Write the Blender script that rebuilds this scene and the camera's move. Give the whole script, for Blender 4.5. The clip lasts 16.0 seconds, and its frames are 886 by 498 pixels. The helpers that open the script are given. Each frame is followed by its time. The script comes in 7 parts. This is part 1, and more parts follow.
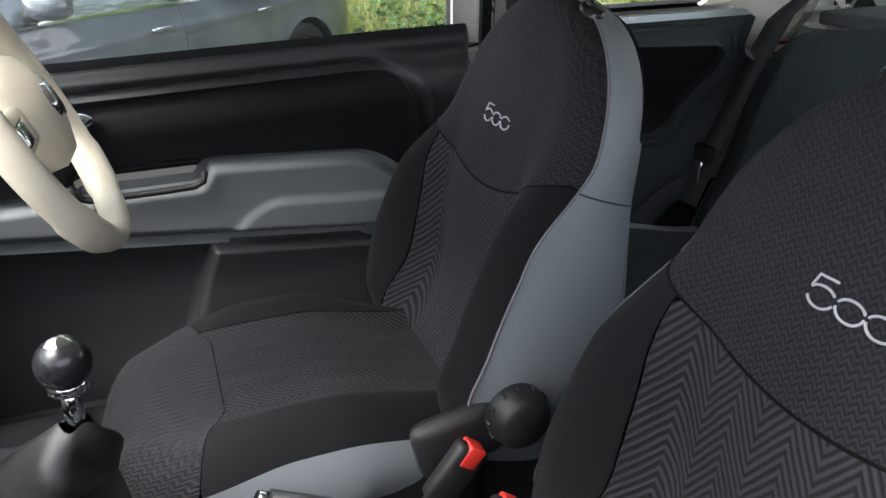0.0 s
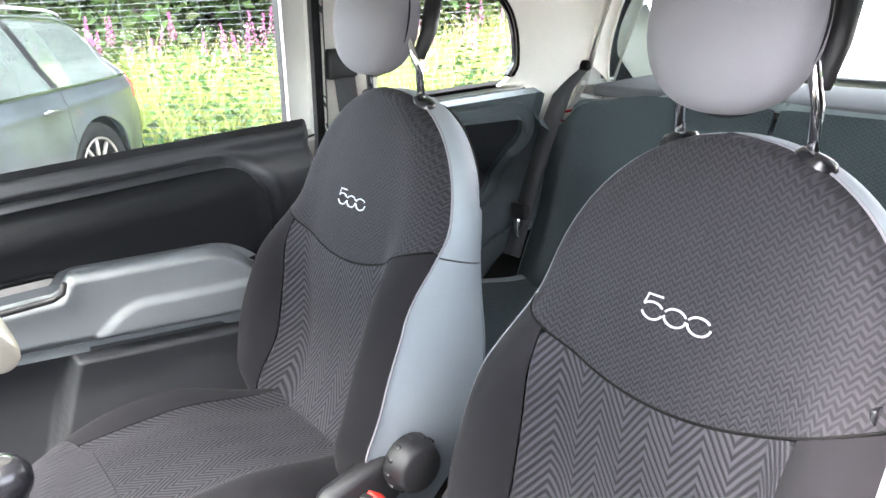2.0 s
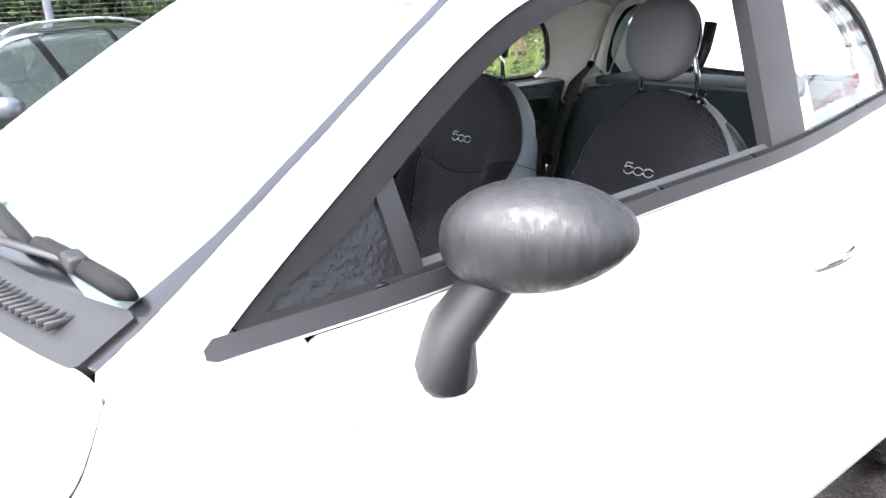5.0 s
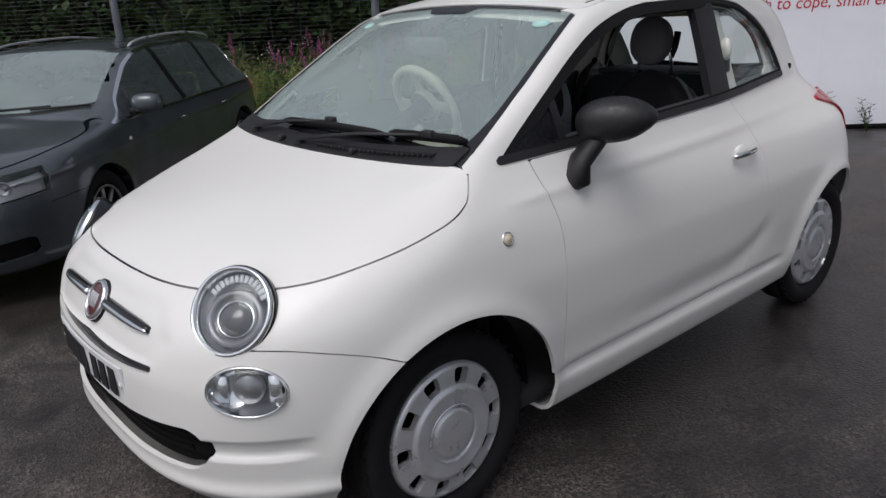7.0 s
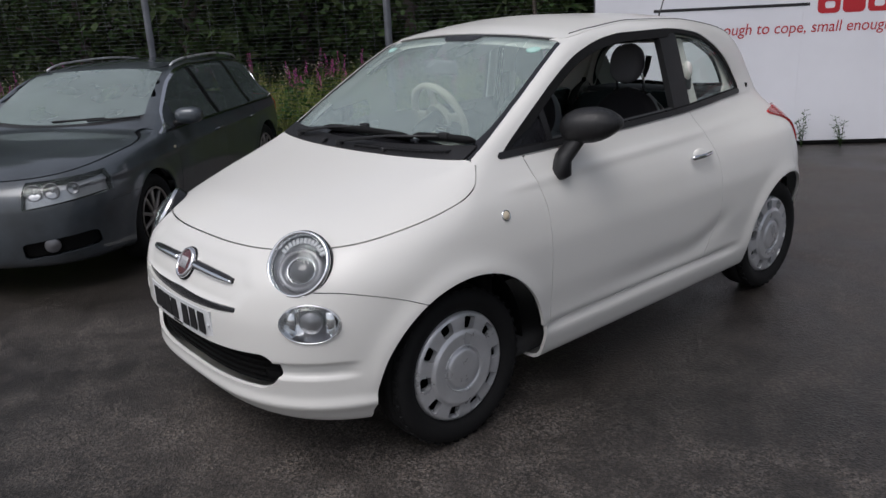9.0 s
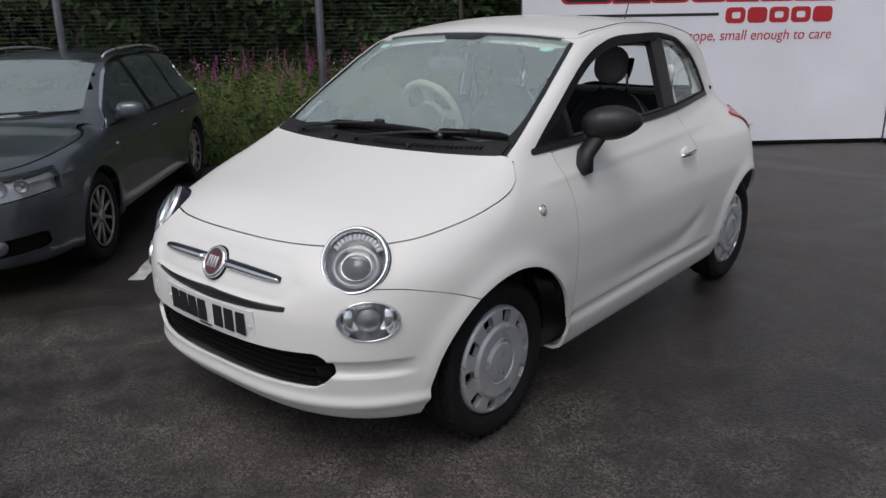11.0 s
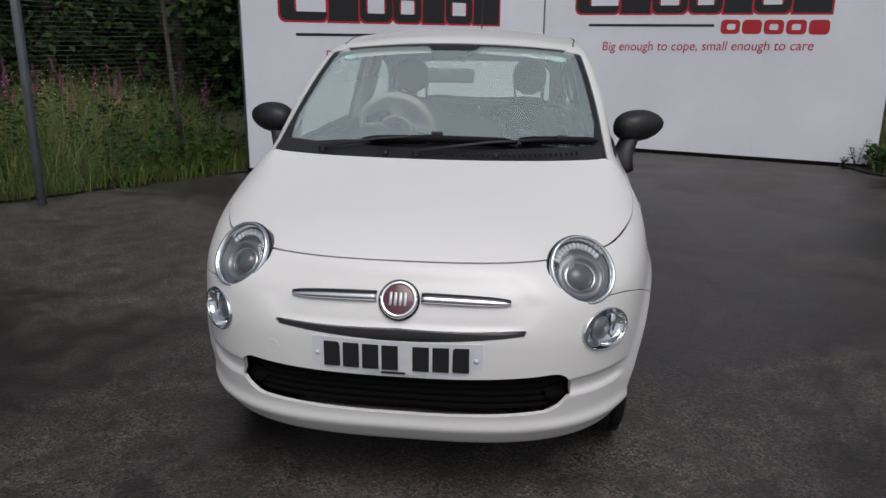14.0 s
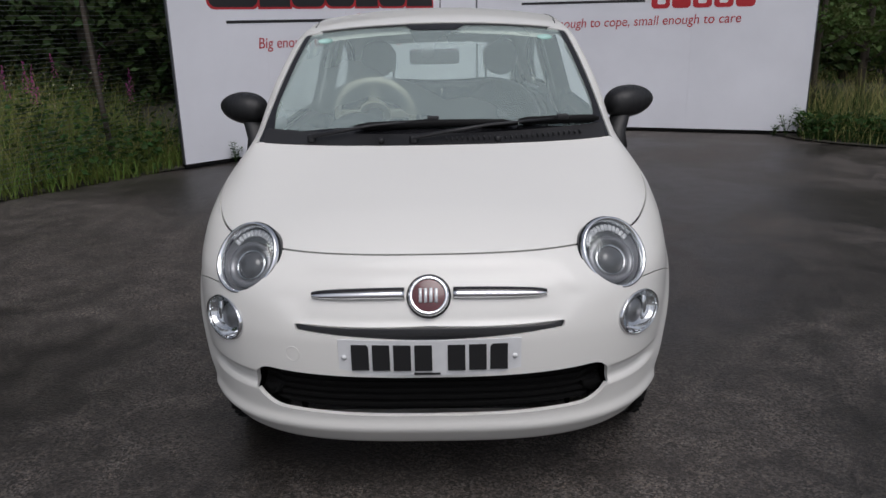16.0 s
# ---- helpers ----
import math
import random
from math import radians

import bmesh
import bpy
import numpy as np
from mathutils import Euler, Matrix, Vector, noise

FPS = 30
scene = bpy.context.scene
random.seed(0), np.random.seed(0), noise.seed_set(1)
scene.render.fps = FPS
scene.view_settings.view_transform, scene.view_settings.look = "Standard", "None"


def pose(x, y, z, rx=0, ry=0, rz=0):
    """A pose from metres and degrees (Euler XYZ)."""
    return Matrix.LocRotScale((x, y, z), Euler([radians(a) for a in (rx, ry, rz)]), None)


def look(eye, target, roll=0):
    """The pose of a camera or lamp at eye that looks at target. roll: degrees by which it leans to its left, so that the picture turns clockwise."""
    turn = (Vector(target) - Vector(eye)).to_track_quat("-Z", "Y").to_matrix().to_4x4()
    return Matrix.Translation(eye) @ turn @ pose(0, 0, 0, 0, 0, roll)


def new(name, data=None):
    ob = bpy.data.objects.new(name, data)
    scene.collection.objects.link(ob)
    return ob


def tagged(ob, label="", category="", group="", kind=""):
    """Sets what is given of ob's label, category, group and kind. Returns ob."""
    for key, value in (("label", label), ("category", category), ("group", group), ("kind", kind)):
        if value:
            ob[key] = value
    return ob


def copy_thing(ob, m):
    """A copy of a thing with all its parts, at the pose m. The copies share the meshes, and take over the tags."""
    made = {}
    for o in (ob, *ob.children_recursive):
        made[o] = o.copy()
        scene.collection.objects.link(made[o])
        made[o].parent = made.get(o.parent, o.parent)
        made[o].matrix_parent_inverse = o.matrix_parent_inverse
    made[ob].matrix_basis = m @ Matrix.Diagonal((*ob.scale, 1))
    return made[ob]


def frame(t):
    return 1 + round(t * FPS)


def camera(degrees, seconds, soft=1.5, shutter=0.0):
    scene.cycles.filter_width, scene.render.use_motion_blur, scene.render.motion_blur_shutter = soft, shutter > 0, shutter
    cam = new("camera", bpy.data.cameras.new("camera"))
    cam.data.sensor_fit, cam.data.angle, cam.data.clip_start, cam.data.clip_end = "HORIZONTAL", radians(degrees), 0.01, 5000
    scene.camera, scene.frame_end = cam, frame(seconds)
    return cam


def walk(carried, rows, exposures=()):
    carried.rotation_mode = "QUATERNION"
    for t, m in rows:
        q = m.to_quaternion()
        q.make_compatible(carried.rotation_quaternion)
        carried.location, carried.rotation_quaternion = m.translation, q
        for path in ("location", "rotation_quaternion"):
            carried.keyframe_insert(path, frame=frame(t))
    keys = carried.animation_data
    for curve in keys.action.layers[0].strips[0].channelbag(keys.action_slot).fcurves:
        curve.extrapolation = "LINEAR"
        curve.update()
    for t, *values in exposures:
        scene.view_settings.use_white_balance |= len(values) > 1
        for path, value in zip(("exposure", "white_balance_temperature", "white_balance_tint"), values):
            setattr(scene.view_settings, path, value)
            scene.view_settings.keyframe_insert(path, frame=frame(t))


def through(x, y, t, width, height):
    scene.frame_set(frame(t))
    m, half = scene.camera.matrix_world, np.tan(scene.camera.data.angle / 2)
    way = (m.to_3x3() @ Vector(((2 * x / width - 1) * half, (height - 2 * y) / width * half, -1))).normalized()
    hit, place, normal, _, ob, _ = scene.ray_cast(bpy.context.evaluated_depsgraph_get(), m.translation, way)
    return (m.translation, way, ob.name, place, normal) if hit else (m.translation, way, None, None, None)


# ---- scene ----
cam = camera(60.6, 16.0)
PATH = [
    (0, (0.713, -0.184, 1.269), (-0.905, 0.434, 0.488), -0.9),
    (0.5, (0.723, -0.213, 1.293), (-0.812, 0.683, 0.622), -1.8),
    (1, (0.758, -0.274, 1.315), (-0.722, 0.747, 0.703), -2.9),
    (1.5, (0.772, -0.313, 1.319), (-0.687, 0.743, 0.713), -3.1),
    (2, (0.779, -0.324, 1.317), (-0.662, 0.745, 0.690), -2.9),
    (2.5, (0.781, -0.324, 1.316), (-0.653, 0.748, 0.680), -3.0),
    (3, (0.780, -0.320, 1.311), (-0.655, 0.736, 0.652), -3.0),
    (3.5, (0.825, -0.380, 1.324), (-0.609, 0.686, 0.678), -2.6),
    (4, (0.976, -0.591, 1.358), (-0.425, 0.524, 0.719), -3.8),
    (4.5, (1.212, -0.849, 1.359), (-0.192, 0.281, 0.757), -4.9),
    (5, (1.450, -1.132, 1.397), (0.018, -0.044, 0.784), -2.5),
    (5.2, (1.535, -1.268, 1.393), (0.110, -0.164, 0.794), -3.2),
    (7.3, (2.296, -2.492, 1.499), (0.853, -1.258, 0.871), -2.7),
    (7.5, (2.361, -2.558, 1.506), (0.919, -1.319, 0.884), -2.4),
    (8, (2.562, -2.712, 1.515), (1.093, -1.483, 0.939), -3.2),
    (8.5, (2.649, -2.788, 1.528), (1.185, -1.558, 0.941), -2.9),
    (9, (2.657, -2.817, 1.528), (1.192, -1.586, 0.946), -2.8),
    (9.2, (2.654, -2.821, 1.531), (1.191, -1.588, 0.949), -2.7),
    (11.5, (2.007, -3.415, 1.532), (0.868, -1.877, 0.949), -0.2),
    (12, (1.682, -3.627, 1.52), (0.678, -1.996, 0.945), 0.4),
    (12.5, (1.371, -3.882, 1.526), (0.577, -2.141, 0.946), 0.1),
    (13, (1.02, -3.941, 1.495), (0.384, -2.126, 0.945), -0.0),
    (13.5, (0.741, -3.924, 1.484), (0.242, -2.07, 0.922), 0.4),
    (14, (0.402, -3.968, 1.484), (0.163, -2.057, 0.944), 0.6),
    (14.5, (0.202, -3.944, 1.472), (0.102, -2.022, 0.927), -0.8),
    (15, (0.113, -3.89, 1.466), (0.078, -1.973, 0.897), -1.4),
    (15.5, (0.084, -3.863, 1.459), (0.061, -1.953, 0.866), -1.2),
    (16, (0.083, -3.857, 1.465), (0.046, -1.943, 0.887), -1.2),
]
EXPOSURES = [(t, stops, 6500 if t < 4.7 else 6300, 13) for t, stops in ((0.0, 2.95), (0.3, 3.8), (0.8, 4.6), (1.5, 4.82), (3.6, 4.9), (4.2, 4.9), (4.6, 4.4), (5.0, 3.05), (5.3, 2.1), (6.3, 0.2), (7.3, -0.28), (9.2, -0.33), (11.3, -0.36), (12.0, -0.46), (16.0, -0.48))]
walk(cam, [(t, look(e, g, r)) for t, e, g, r in PATH], EXPOSURES)

# ---- sky and sun: a bright overcast day ----
SUN_ELEVATION, SUN_TURN = 60.0, 165.0
world = bpy.data.worlds.new("overcast_sky")
scene.world = world
world.use_nodes = True
wn, wl = world.node_tree.nodes, world.node_tree.links
sky = wn.new("ShaderNodeTexSky")
sky.sky_type, sky.sun_disc = "NISHITA", False
sky.sun_elevation, sky.sun_rotation = radians(SUN_ELEVATION), radians(SUN_TURN)
sky.air_density, sky.dust_density, sky.ozone_density = 1.0, 4.0, 1.0
grey = wn.new("ShaderNodeHueSaturation")
grey.inputs["Saturation"].default_value = 0.38
wl.new(sky.outputs[0], grey.inputs["Color"])
wl.new(grey.outputs[0], wn["Background"].inputs[0])
wn["Background"].inputs[1].default_value = 0.145
sun = new("sun", bpy.data.lights.new("sun", "SUN"))
sun.data.energy, sun.data.angle, sun.data.color = 1.15, radians(40), (1.0, 0.98, 0.95)
a, b = radians(SUN_ELEVATION), radians(SUN_TURN)
sun.matrix_world = look((math.sin(b) * math.cos(a) * 40, math.cos(b) * math.cos(a) * 40, math.sin(a) * 40), (0, 0, 0))


# ---- small builders ----
def curve(*pts):
    """A smooth curve through a few (x, y) pairs, held flat past its ends."""
    xs, ys = np.array([p[0] for p in pts], float), np.array([p[1] for p in pts], float)
    d = np.diff(ys) / np.diff(xs)
    m = np.zeros(len(xs))
    m[0], m[-1] = d[0], d[-1]
    for i in range(1, len(xs) - 1):
        m[i] = 0 if d[i - 1] * d[i] <= 0 else 2 * d[i - 1] * d[i] / (d[i - 1] + d[i])
    x = np.linspace(xs[0], xs[-1], 4001)
    i = np.clip(np.searchsorted(xs, x) - 1, 0, len(xs) - 2)
    h = xs[i + 1] - xs[i]
    t = (x - xs[i]) / h
    table = ((2 * t**3 - 3 * t**2 + 1) * ys[i] + (t**3 - 2 * t**2 + t) * h * m[i]
             + (3 * t**2 - 2 * t**3) * ys[i + 1] + (t**3 - t**2) * h * m[i + 1])
    return lambda v: np.interp(v, x, table)


def smax(a, b, k):
    h = np.maximum(k - np.abs(a - b), 0) / k
    return np.maximum(a, b) + h * h * k / 4


def step(a, b, x):
    t = np.clip((x - a) / (b - a), 0, 1)
    return t * t * (3 - 2 * t)


def rbox(u, v, hu, hv, r):
    """Signed distance to a rounded rectangle."""
    a, b = np.abs(u) - hu + r, np.abs(v) - hv + r
    return np.hypot(np.maximum(a, 0), np.maximum(b, 0)) + np.minimum(np.maximum(a, b), 0) - r


def link_mesh(name, verts, faces, mat, parent=None, label="", smooth=True):
    me = bpy.data.meshes.new(name)
    me.from_pydata(np.array([tuple(v) for v in verts], float).tolist(), [], [tuple(f) for f in faces])
    me.materials.append(mat)
    if smooth:
        me.polygons.foreach_set("use_smooth", [True] * len(me.polygons))
    ob = new(name, me)
    if parent is not None:
        ob.parent = parent
    return tagged(ob, label)


def part(name, bm, mat, parent=None, label="", smooth=True):
    me = bpy.data.meshes.new(name)
    bm.to_mesh(me)
    bm.free()
    me.materials.append(mat)
    if smooth:
        me.polygons.foreach_set("use_smooth", [True] * len(me.polygons))
    ob = new(name, me)
    if parent is not None:
        ob.parent = parent
    return tagged(ob, label)


def thing(name, m, label, category, group="", kind=""):
    ob = new(name)
    ob.empty_display_size = 0.1
    ob.matrix_world = m
    return tagged(ob, label, category, group, kind)


def block(lo, hi, bevel=0.0, seg=2, m=None):
    """A bmesh box between two corners with rounded edges."""
    bm = bmesh.new()
    bmesh.ops.create_cube(bm, size=1)
    for v in bm.verts:
        v.co = Vector([(lo[i] + hi[i]) / 2 + v.co[i] * (hi[i] - lo[i]) for i in range(3)])
    if bevel:
        bmesh.ops.bevel(bm, geom=bm.edges[:], offset=bevel, segments=seg, affect="EDGES", profile=0.5)
    if m is not None:
        bmesh.ops.transform(bm, matrix=m, verts=bm.verts[:])
    return bm


def lathe(profile, n=32, m=None, closed=False):
    """Turns (radius, height) pairs round z."""
    vs, fs = [], []
    for r, h in profile:
        for k in range(n):
            a = 2 * math.pi * k / n
            vs.append(Vector((r * math.cos(a), r * math.sin(a), h)))
    rows = len(profile)
    for i in range(rows if closed else rows - 1):
        for k in range(n):
            j, l = (i + 1) % rows, (k + 1) % n
            fs.append((i * n + k, i * n + l, j * n + l, j * n + k))
    if m is not None:
        vs = [m @ v for v in vs]
    return vs, fs


def tube(pts, radius, n=10, caps=True, flat=1.0):
    """A round bar through the points; radius may be a number or a list."""
    pts = [Vector(p) for p in pts]
    rad = radius if isinstance(radius, (list, tuple)) else [radius] * len(pts)
    vs, fs = [], []
    side = None
    for i, p in enumerate(pts):
        d = (pts[min(i + 1, len(pts) - 1)] - pts[max(i - 1, 0)]).normalized()
        if side is None:
            side = d.orthogonal().normalized()
        side = (side - d * side.dot(d)).normalized()
        up = d.cross(side)
        for k in range(n):
            a = 2 * math.pi * k / n
            vs.append(p + (side * math.cos(a) + up * math.sin(a) * flat) * rad[i])
    for i in range(len(pts) - 1):
        for k in range(n):
            l = (k + 1) % n
            fs.append((i * n + k, i * n + l, (i + 1) * n + l, (i + 1) * n + k))
    if caps:
        fs.append(tuple(reversed(range(n))))
        fs.append(tuple((len(pts) - 1) * n + k for k in range(n)))
    return vs, fs


def solved(body, o, d, lo, hi):
    """Distance along the rays at which they leave the body."""
    shape = np.shape(o[0])
    o, d = [np.ravel(k) for k in o], [np.ravel(k) for k in d]
    at = lambda r: body(o[0] + d[0] * r, o[1] + d[1] * r, o[2] + d[2] * r)
    lo, hi = np.full(o[0].shape, lo, float), np.full(o[0].shape, hi, float)
    for _ in range(4):
        mid = (lo + hi) / 2
        out = at(mid) > 0
        hi, lo = np.where(out, mid, hi), np.where(out, lo, mid)
    fl, fh = at(lo), at(hi)
    for _ in range(6):
        r = np.clip(lo - fl * (hi - lo) / np.where(fh == fl, 1, fh - fl), lo, hi)
        fr = at(r)
        out = fr > 0
        fl, fh = np.where(out, fl * 0.5, fr), np.where(out, fr, fh * 0.5)
        hi, lo = np.where(out, r, hi), np.where(out, lo, r)
    return np.stack([(o[k] + d[k] * r).reshape(shape) for k in range(3)], -1)


def patch(fam, u, v, cut, off=0.0, rim=0.012, flip=False):
    """A piece of the surface fam(u, v), trimmed where cut(P, u, v) is above zero, with a turned-in edge.
    u, v: (from, to, steps). Returns points and faces."""
    U, V = np.meshgrid(np.linspace(u[0], u[1], u[2]), np.linspace(v[0], v[1], v[2]), indexing="ij")
    P = fam(U, V)
    f = cut(P, U, V) + np.zeros(U.shape)
    nu, nv = U.shape
    idx = np.arange(nu * nv).reshape(nu, nv)
    fu, fv, ff = U.ravel(), V.ravel(), f.ravel()
    pairs = np.concatenate([np.stack([idx[:-1].ravel(), idx[1:].ravel()], -1), np.stack([idx[:, :-1].ravel(), idx[:, 1:].ravel()], -1)])
    crossing = (ff[pairs[:, 0]] <= 0) != (ff[pairs[:, 1]] <= 0)
    pairs = pairs[crossing]
    a, b = pairs[:, 0], pairs[:, 1]
    ta, tb, va, vb = np.zeros(len(a)), np.ones(len(a)), ff[a], ff[b]
    t = va / (va - vb)
    for _ in range(3):
        cu, cv = fu[a] + (fu[b] - fu[a]) * t, fv[a] + (fv[b] - fv[a]) * t
        w = cut(fam(cu, cv), cu, cv) + np.zeros(len(a))
        same = (w <= 0) == (va <= 0)
        ta, va = np.where(same, t, ta), np.where(same, w, va)
        tb, vb = np.where(same, tb, t), np.where(same, vb, w)
        t = ta + (tb - ta) * np.clip(va / np.where(va == vb, 1, va - vb), 0.02, 0.98)
    cu, cv = fu[a] + (fu[b] - fu[a]) * t, fv[a] + (fv[b] - fv[a]) * t
    edge = {}
    for i, (p, q) in enumerate(pairs):
        edge[(int(p), int(q))] = edge[(int(q), int(p))] = nu * nv + i
    inside = (ff <= 0).reshape(nu, nv)
    n_in = inside[:-1, :-1].astype(int) + inside[1:, :-1] + inside[1:, 1:] + inside[:-1, 1:]
    flat = inside.ravel().tolist()
    faces = []
    for i, j in np.argwhere(n_in > 0).tolist():
        k0 = i * nv + j
        c = (k0, k0 + nv, k0 + nv + 1, k0 + 1)
        if n_in[i, j] == 4:
            faces.append(c)
            continue
        poly = []
        for k in range(4):
            p, q = c[k], c[(k + 1) % 4]
            if flat[p]:
                poly.append(p)
            if flat[p] != flat[q]:
                poly.append(edge[(p, q)])
        if len(poly) > 2:
            faces.append(tuple(poly))
    if flip:
        faces = [tuple(reversed(q)) for q in faces]
    used = sorted({k for q in faces for k in q})
    new_i = {k: i for i, k in enumerate(used)}
    au, av = np.concatenate([fu, cu])[used], np.concatenate([fv, cv])[used]
    pts = np.concatenate([P.reshape(-1, 3), fam(cu, cv)])[used]
    n_used = np.zeros(pts.shape)
    if off or rim:
        e = 1e-3
        n_used = np.cross(fam(au + e, av) - pts, fam(au, av + e) - pts)
        n_used /= np.maximum(np.linalg.norm(n_used, axis=-1, keepdims=True), 1e-12)
        if flip:
            n_used = -n_used
    pts = pts + n_used * off
    verts = list(pts)
    out = [tuple(new_i[k] for k in q) for q in faces]
    if rim:
        count = {}
        for q in out:
            for k in range(len(q)):
                count[(q[k], q[(k + 1) % len(q)])] = 1
        borders = [k for k in count if (k[1], k[0]) not in count]
        dup = {}
        for p, q in borders:
            for k in (p, q):
                if k not in dup:
                    dup[k] = len(verts)
                    verts.append(verts[k])
                    verts.append(verts[k] - n_used[k] * rim)
            out.append((dup[q], dup[p], dup[p] + 1, dup[q] + 1))
    return verts, out


# ---- materials ----
def material(name, color, rough=0.5, metal=0.0, coat=0.0, spread=0.06, scale=40.0, bump=0.0, bump_scale=400.0, stain=0.0, stain_scale=2.0, spec=0.5, sheen=0.0, detail=6.0):
    """A surface with fine grain, larger soft stains and fine relief, in metres."""
    m = bpy.data.materials.new(name)
    m.use_nodes = True
    n, l = m.node_tree.nodes, m.node_tree.links
    p = n["Principled BSDF"]
    co = n.new("ShaderNodeTexCoord")
    mix = n.new("ShaderNodeMix")
    mix.data_type = "RGBA"
    fine = n.new("ShaderNodeTexNoise")
    fine.inputs["Scale"].default_value, fine.inputs["Detail"].default_value = scale, detail
    l.new(co.outputs["Object"], fine.inputs["Vector"])
    l.new(fine.outputs[0], mix.inputs["Factor"])
    mix.inputs[6].default_value = (*[c * (1 - spread) for c in color], 1)
    mix.inputs[7].default_value = (*[min(c * (1 + spread), 1) for c in color], 1)
    last = mix.outputs[2]
    if stain:
        big = n.new("ShaderNodeTexNoise")
        big.inputs["Scale"].default_value, big.inputs["Detail"].default_value = stain_scale, 5
        l.new(co.outputs["Object"], big.inputs["Vector"])
        ramp = n.new("ShaderNodeMapRange")
        ramp.inputs[1].default_value, ramp.inputs[2].default_value = 0.35, 0.7
        ramp.inputs[3].default_value, ramp.inputs[4].default_value = 1.0 - stain, 1.0 + stain * 0.4
        l.new(big.outputs[0], ramp.inputs[0])
        mul = n.new("ShaderNodeMix")
        mul.data_type, mul.blend_type = "RGBA", "MULTIPLY"
        mul.inputs["Factor"].default_value = 1
        l.new(last, mul.inputs[6])
        l.new(ramp.outputs[0], mul.inputs[7])
        last = mul.outputs[2]
        rr = n.new("ShaderNodeMapRange")
        rr.inputs[3].default_value, rr.inputs[4].default_value = max(rough - 0.1, 0), min(rough + 0.1, 1)
        l.new(big.outputs[0], rr.inputs[0])
        l.new(rr.outputs[0], p.inputs["Roughness"])
    l.new(last, p.inputs["Base Color"])
    if not stain:
        p.inputs["Roughness"].default_value = rough
    p.inputs["Metallic"].default_value = metal
    p.inputs["Coat Weight"].default_value, p.inputs["Coat Roughness"].default_value = coat, 0.04
    p.inputs["Specular IOR Level"].default_value = spec
    p.inputs["Sheen Weight"].default_value = sheen
    if bump:
        bn = n.new("ShaderNodeTexNoise")
        bn.inputs["Scale"].default_value, bn.inputs["Detail"].default_value = bump_scale, 3
        l.new(co.outputs["Object"], bn.inputs["Vector"])
        b = n.new("ShaderNodeBump")
        b.inputs["Strength"].default_value, b.inputs["Distance"].default_value = bump, 0.002
        l.new(bn.outputs[0], b.inputs["Height"])
        l.new(b.outputs[0], p.inputs["Normal"])
    return m


def math_node(m, op, a, b=None, c=None):
    k = m.node_tree.nodes.new("ShaderNodeMath")
    k.operation = op
    for i, x in enumerate((a, b, c)):
        if x is None:
            continue
        if isinstance(x, (int, float)):
            k.inputs[i].default_value = x
        else:
            m.node_tree.links.new(x, k.inputs[i])
    return k.outputs[0]


def woven(name, dark, light, along, wide, amp, up=2, sheen=0.02, depth=0.6):
    """Cloth with a zigzag of raised threads; along: stripe pitch, wide: zigzag period, amp: its height."""
    m = material(name, light, 0.88, sheen=sheen, spread=0.12, scale=900, spec=0.12)
    n, l = m.node_tree.nodes, m.node_tree.links
    p = n["Principled BSDF"]
    sep = n.new("ShaderNodeSeparateXYZ")
    co = n.new("ShaderNodeTexCoord")
    l.new(co.outputs["Object"], sep.inputs[0])
    z = math_node(m, "PINGPONG", sep.outputs[0], wide / 2)
    z = math_node(m, "MULTIPLY", z, amp * 2 / wide)
    h = math_node(m, "ADD", sep.outputs[up], z)
    wob = n.new("ShaderNodeTexNoise")
    wob.inputs["Scale"].default_value = 25
    l.new(co.outputs["Object"], wob.inputs["Vector"])
    h = math_node(m, "ADD", h, math_node(m, "MULTIPLY", wob.outputs[0], along * 0.5))
    s = math_node(m, "PINGPONG", h, along / 2)
    s = math_node(m, "DIVIDE", s, along / 2)
    ramp = n.new("ShaderNodeMapRange")
    ramp.inputs[1].default_value, ramp.inputs[2].default_value = 0.3, 0.7
    l.new(s, ramp.inputs[0])
    mix = n.new("ShaderNodeMix")
    mix.data_type = "RGBA"
    l.new(ramp.outputs[0], mix.inputs["Factor"])
    mix.inputs[6].default_value = (*dark, 1)
    old = p.inputs["Base Color"].links[0].from_socket
    l.new(old, mix.inputs[7])
    l.new(mix.outputs[2], p.inputs["Base Color"])
    b = n.new("ShaderNodeBump")
    b.inputs["Strength"].default_value, b.inputs["Distance"].default_value = depth, 0.002
    l.new(ramp.outputs[0], b.inputs["Height"])
    l.new(b.outputs[0], p.inputs["Normal"])
    return m


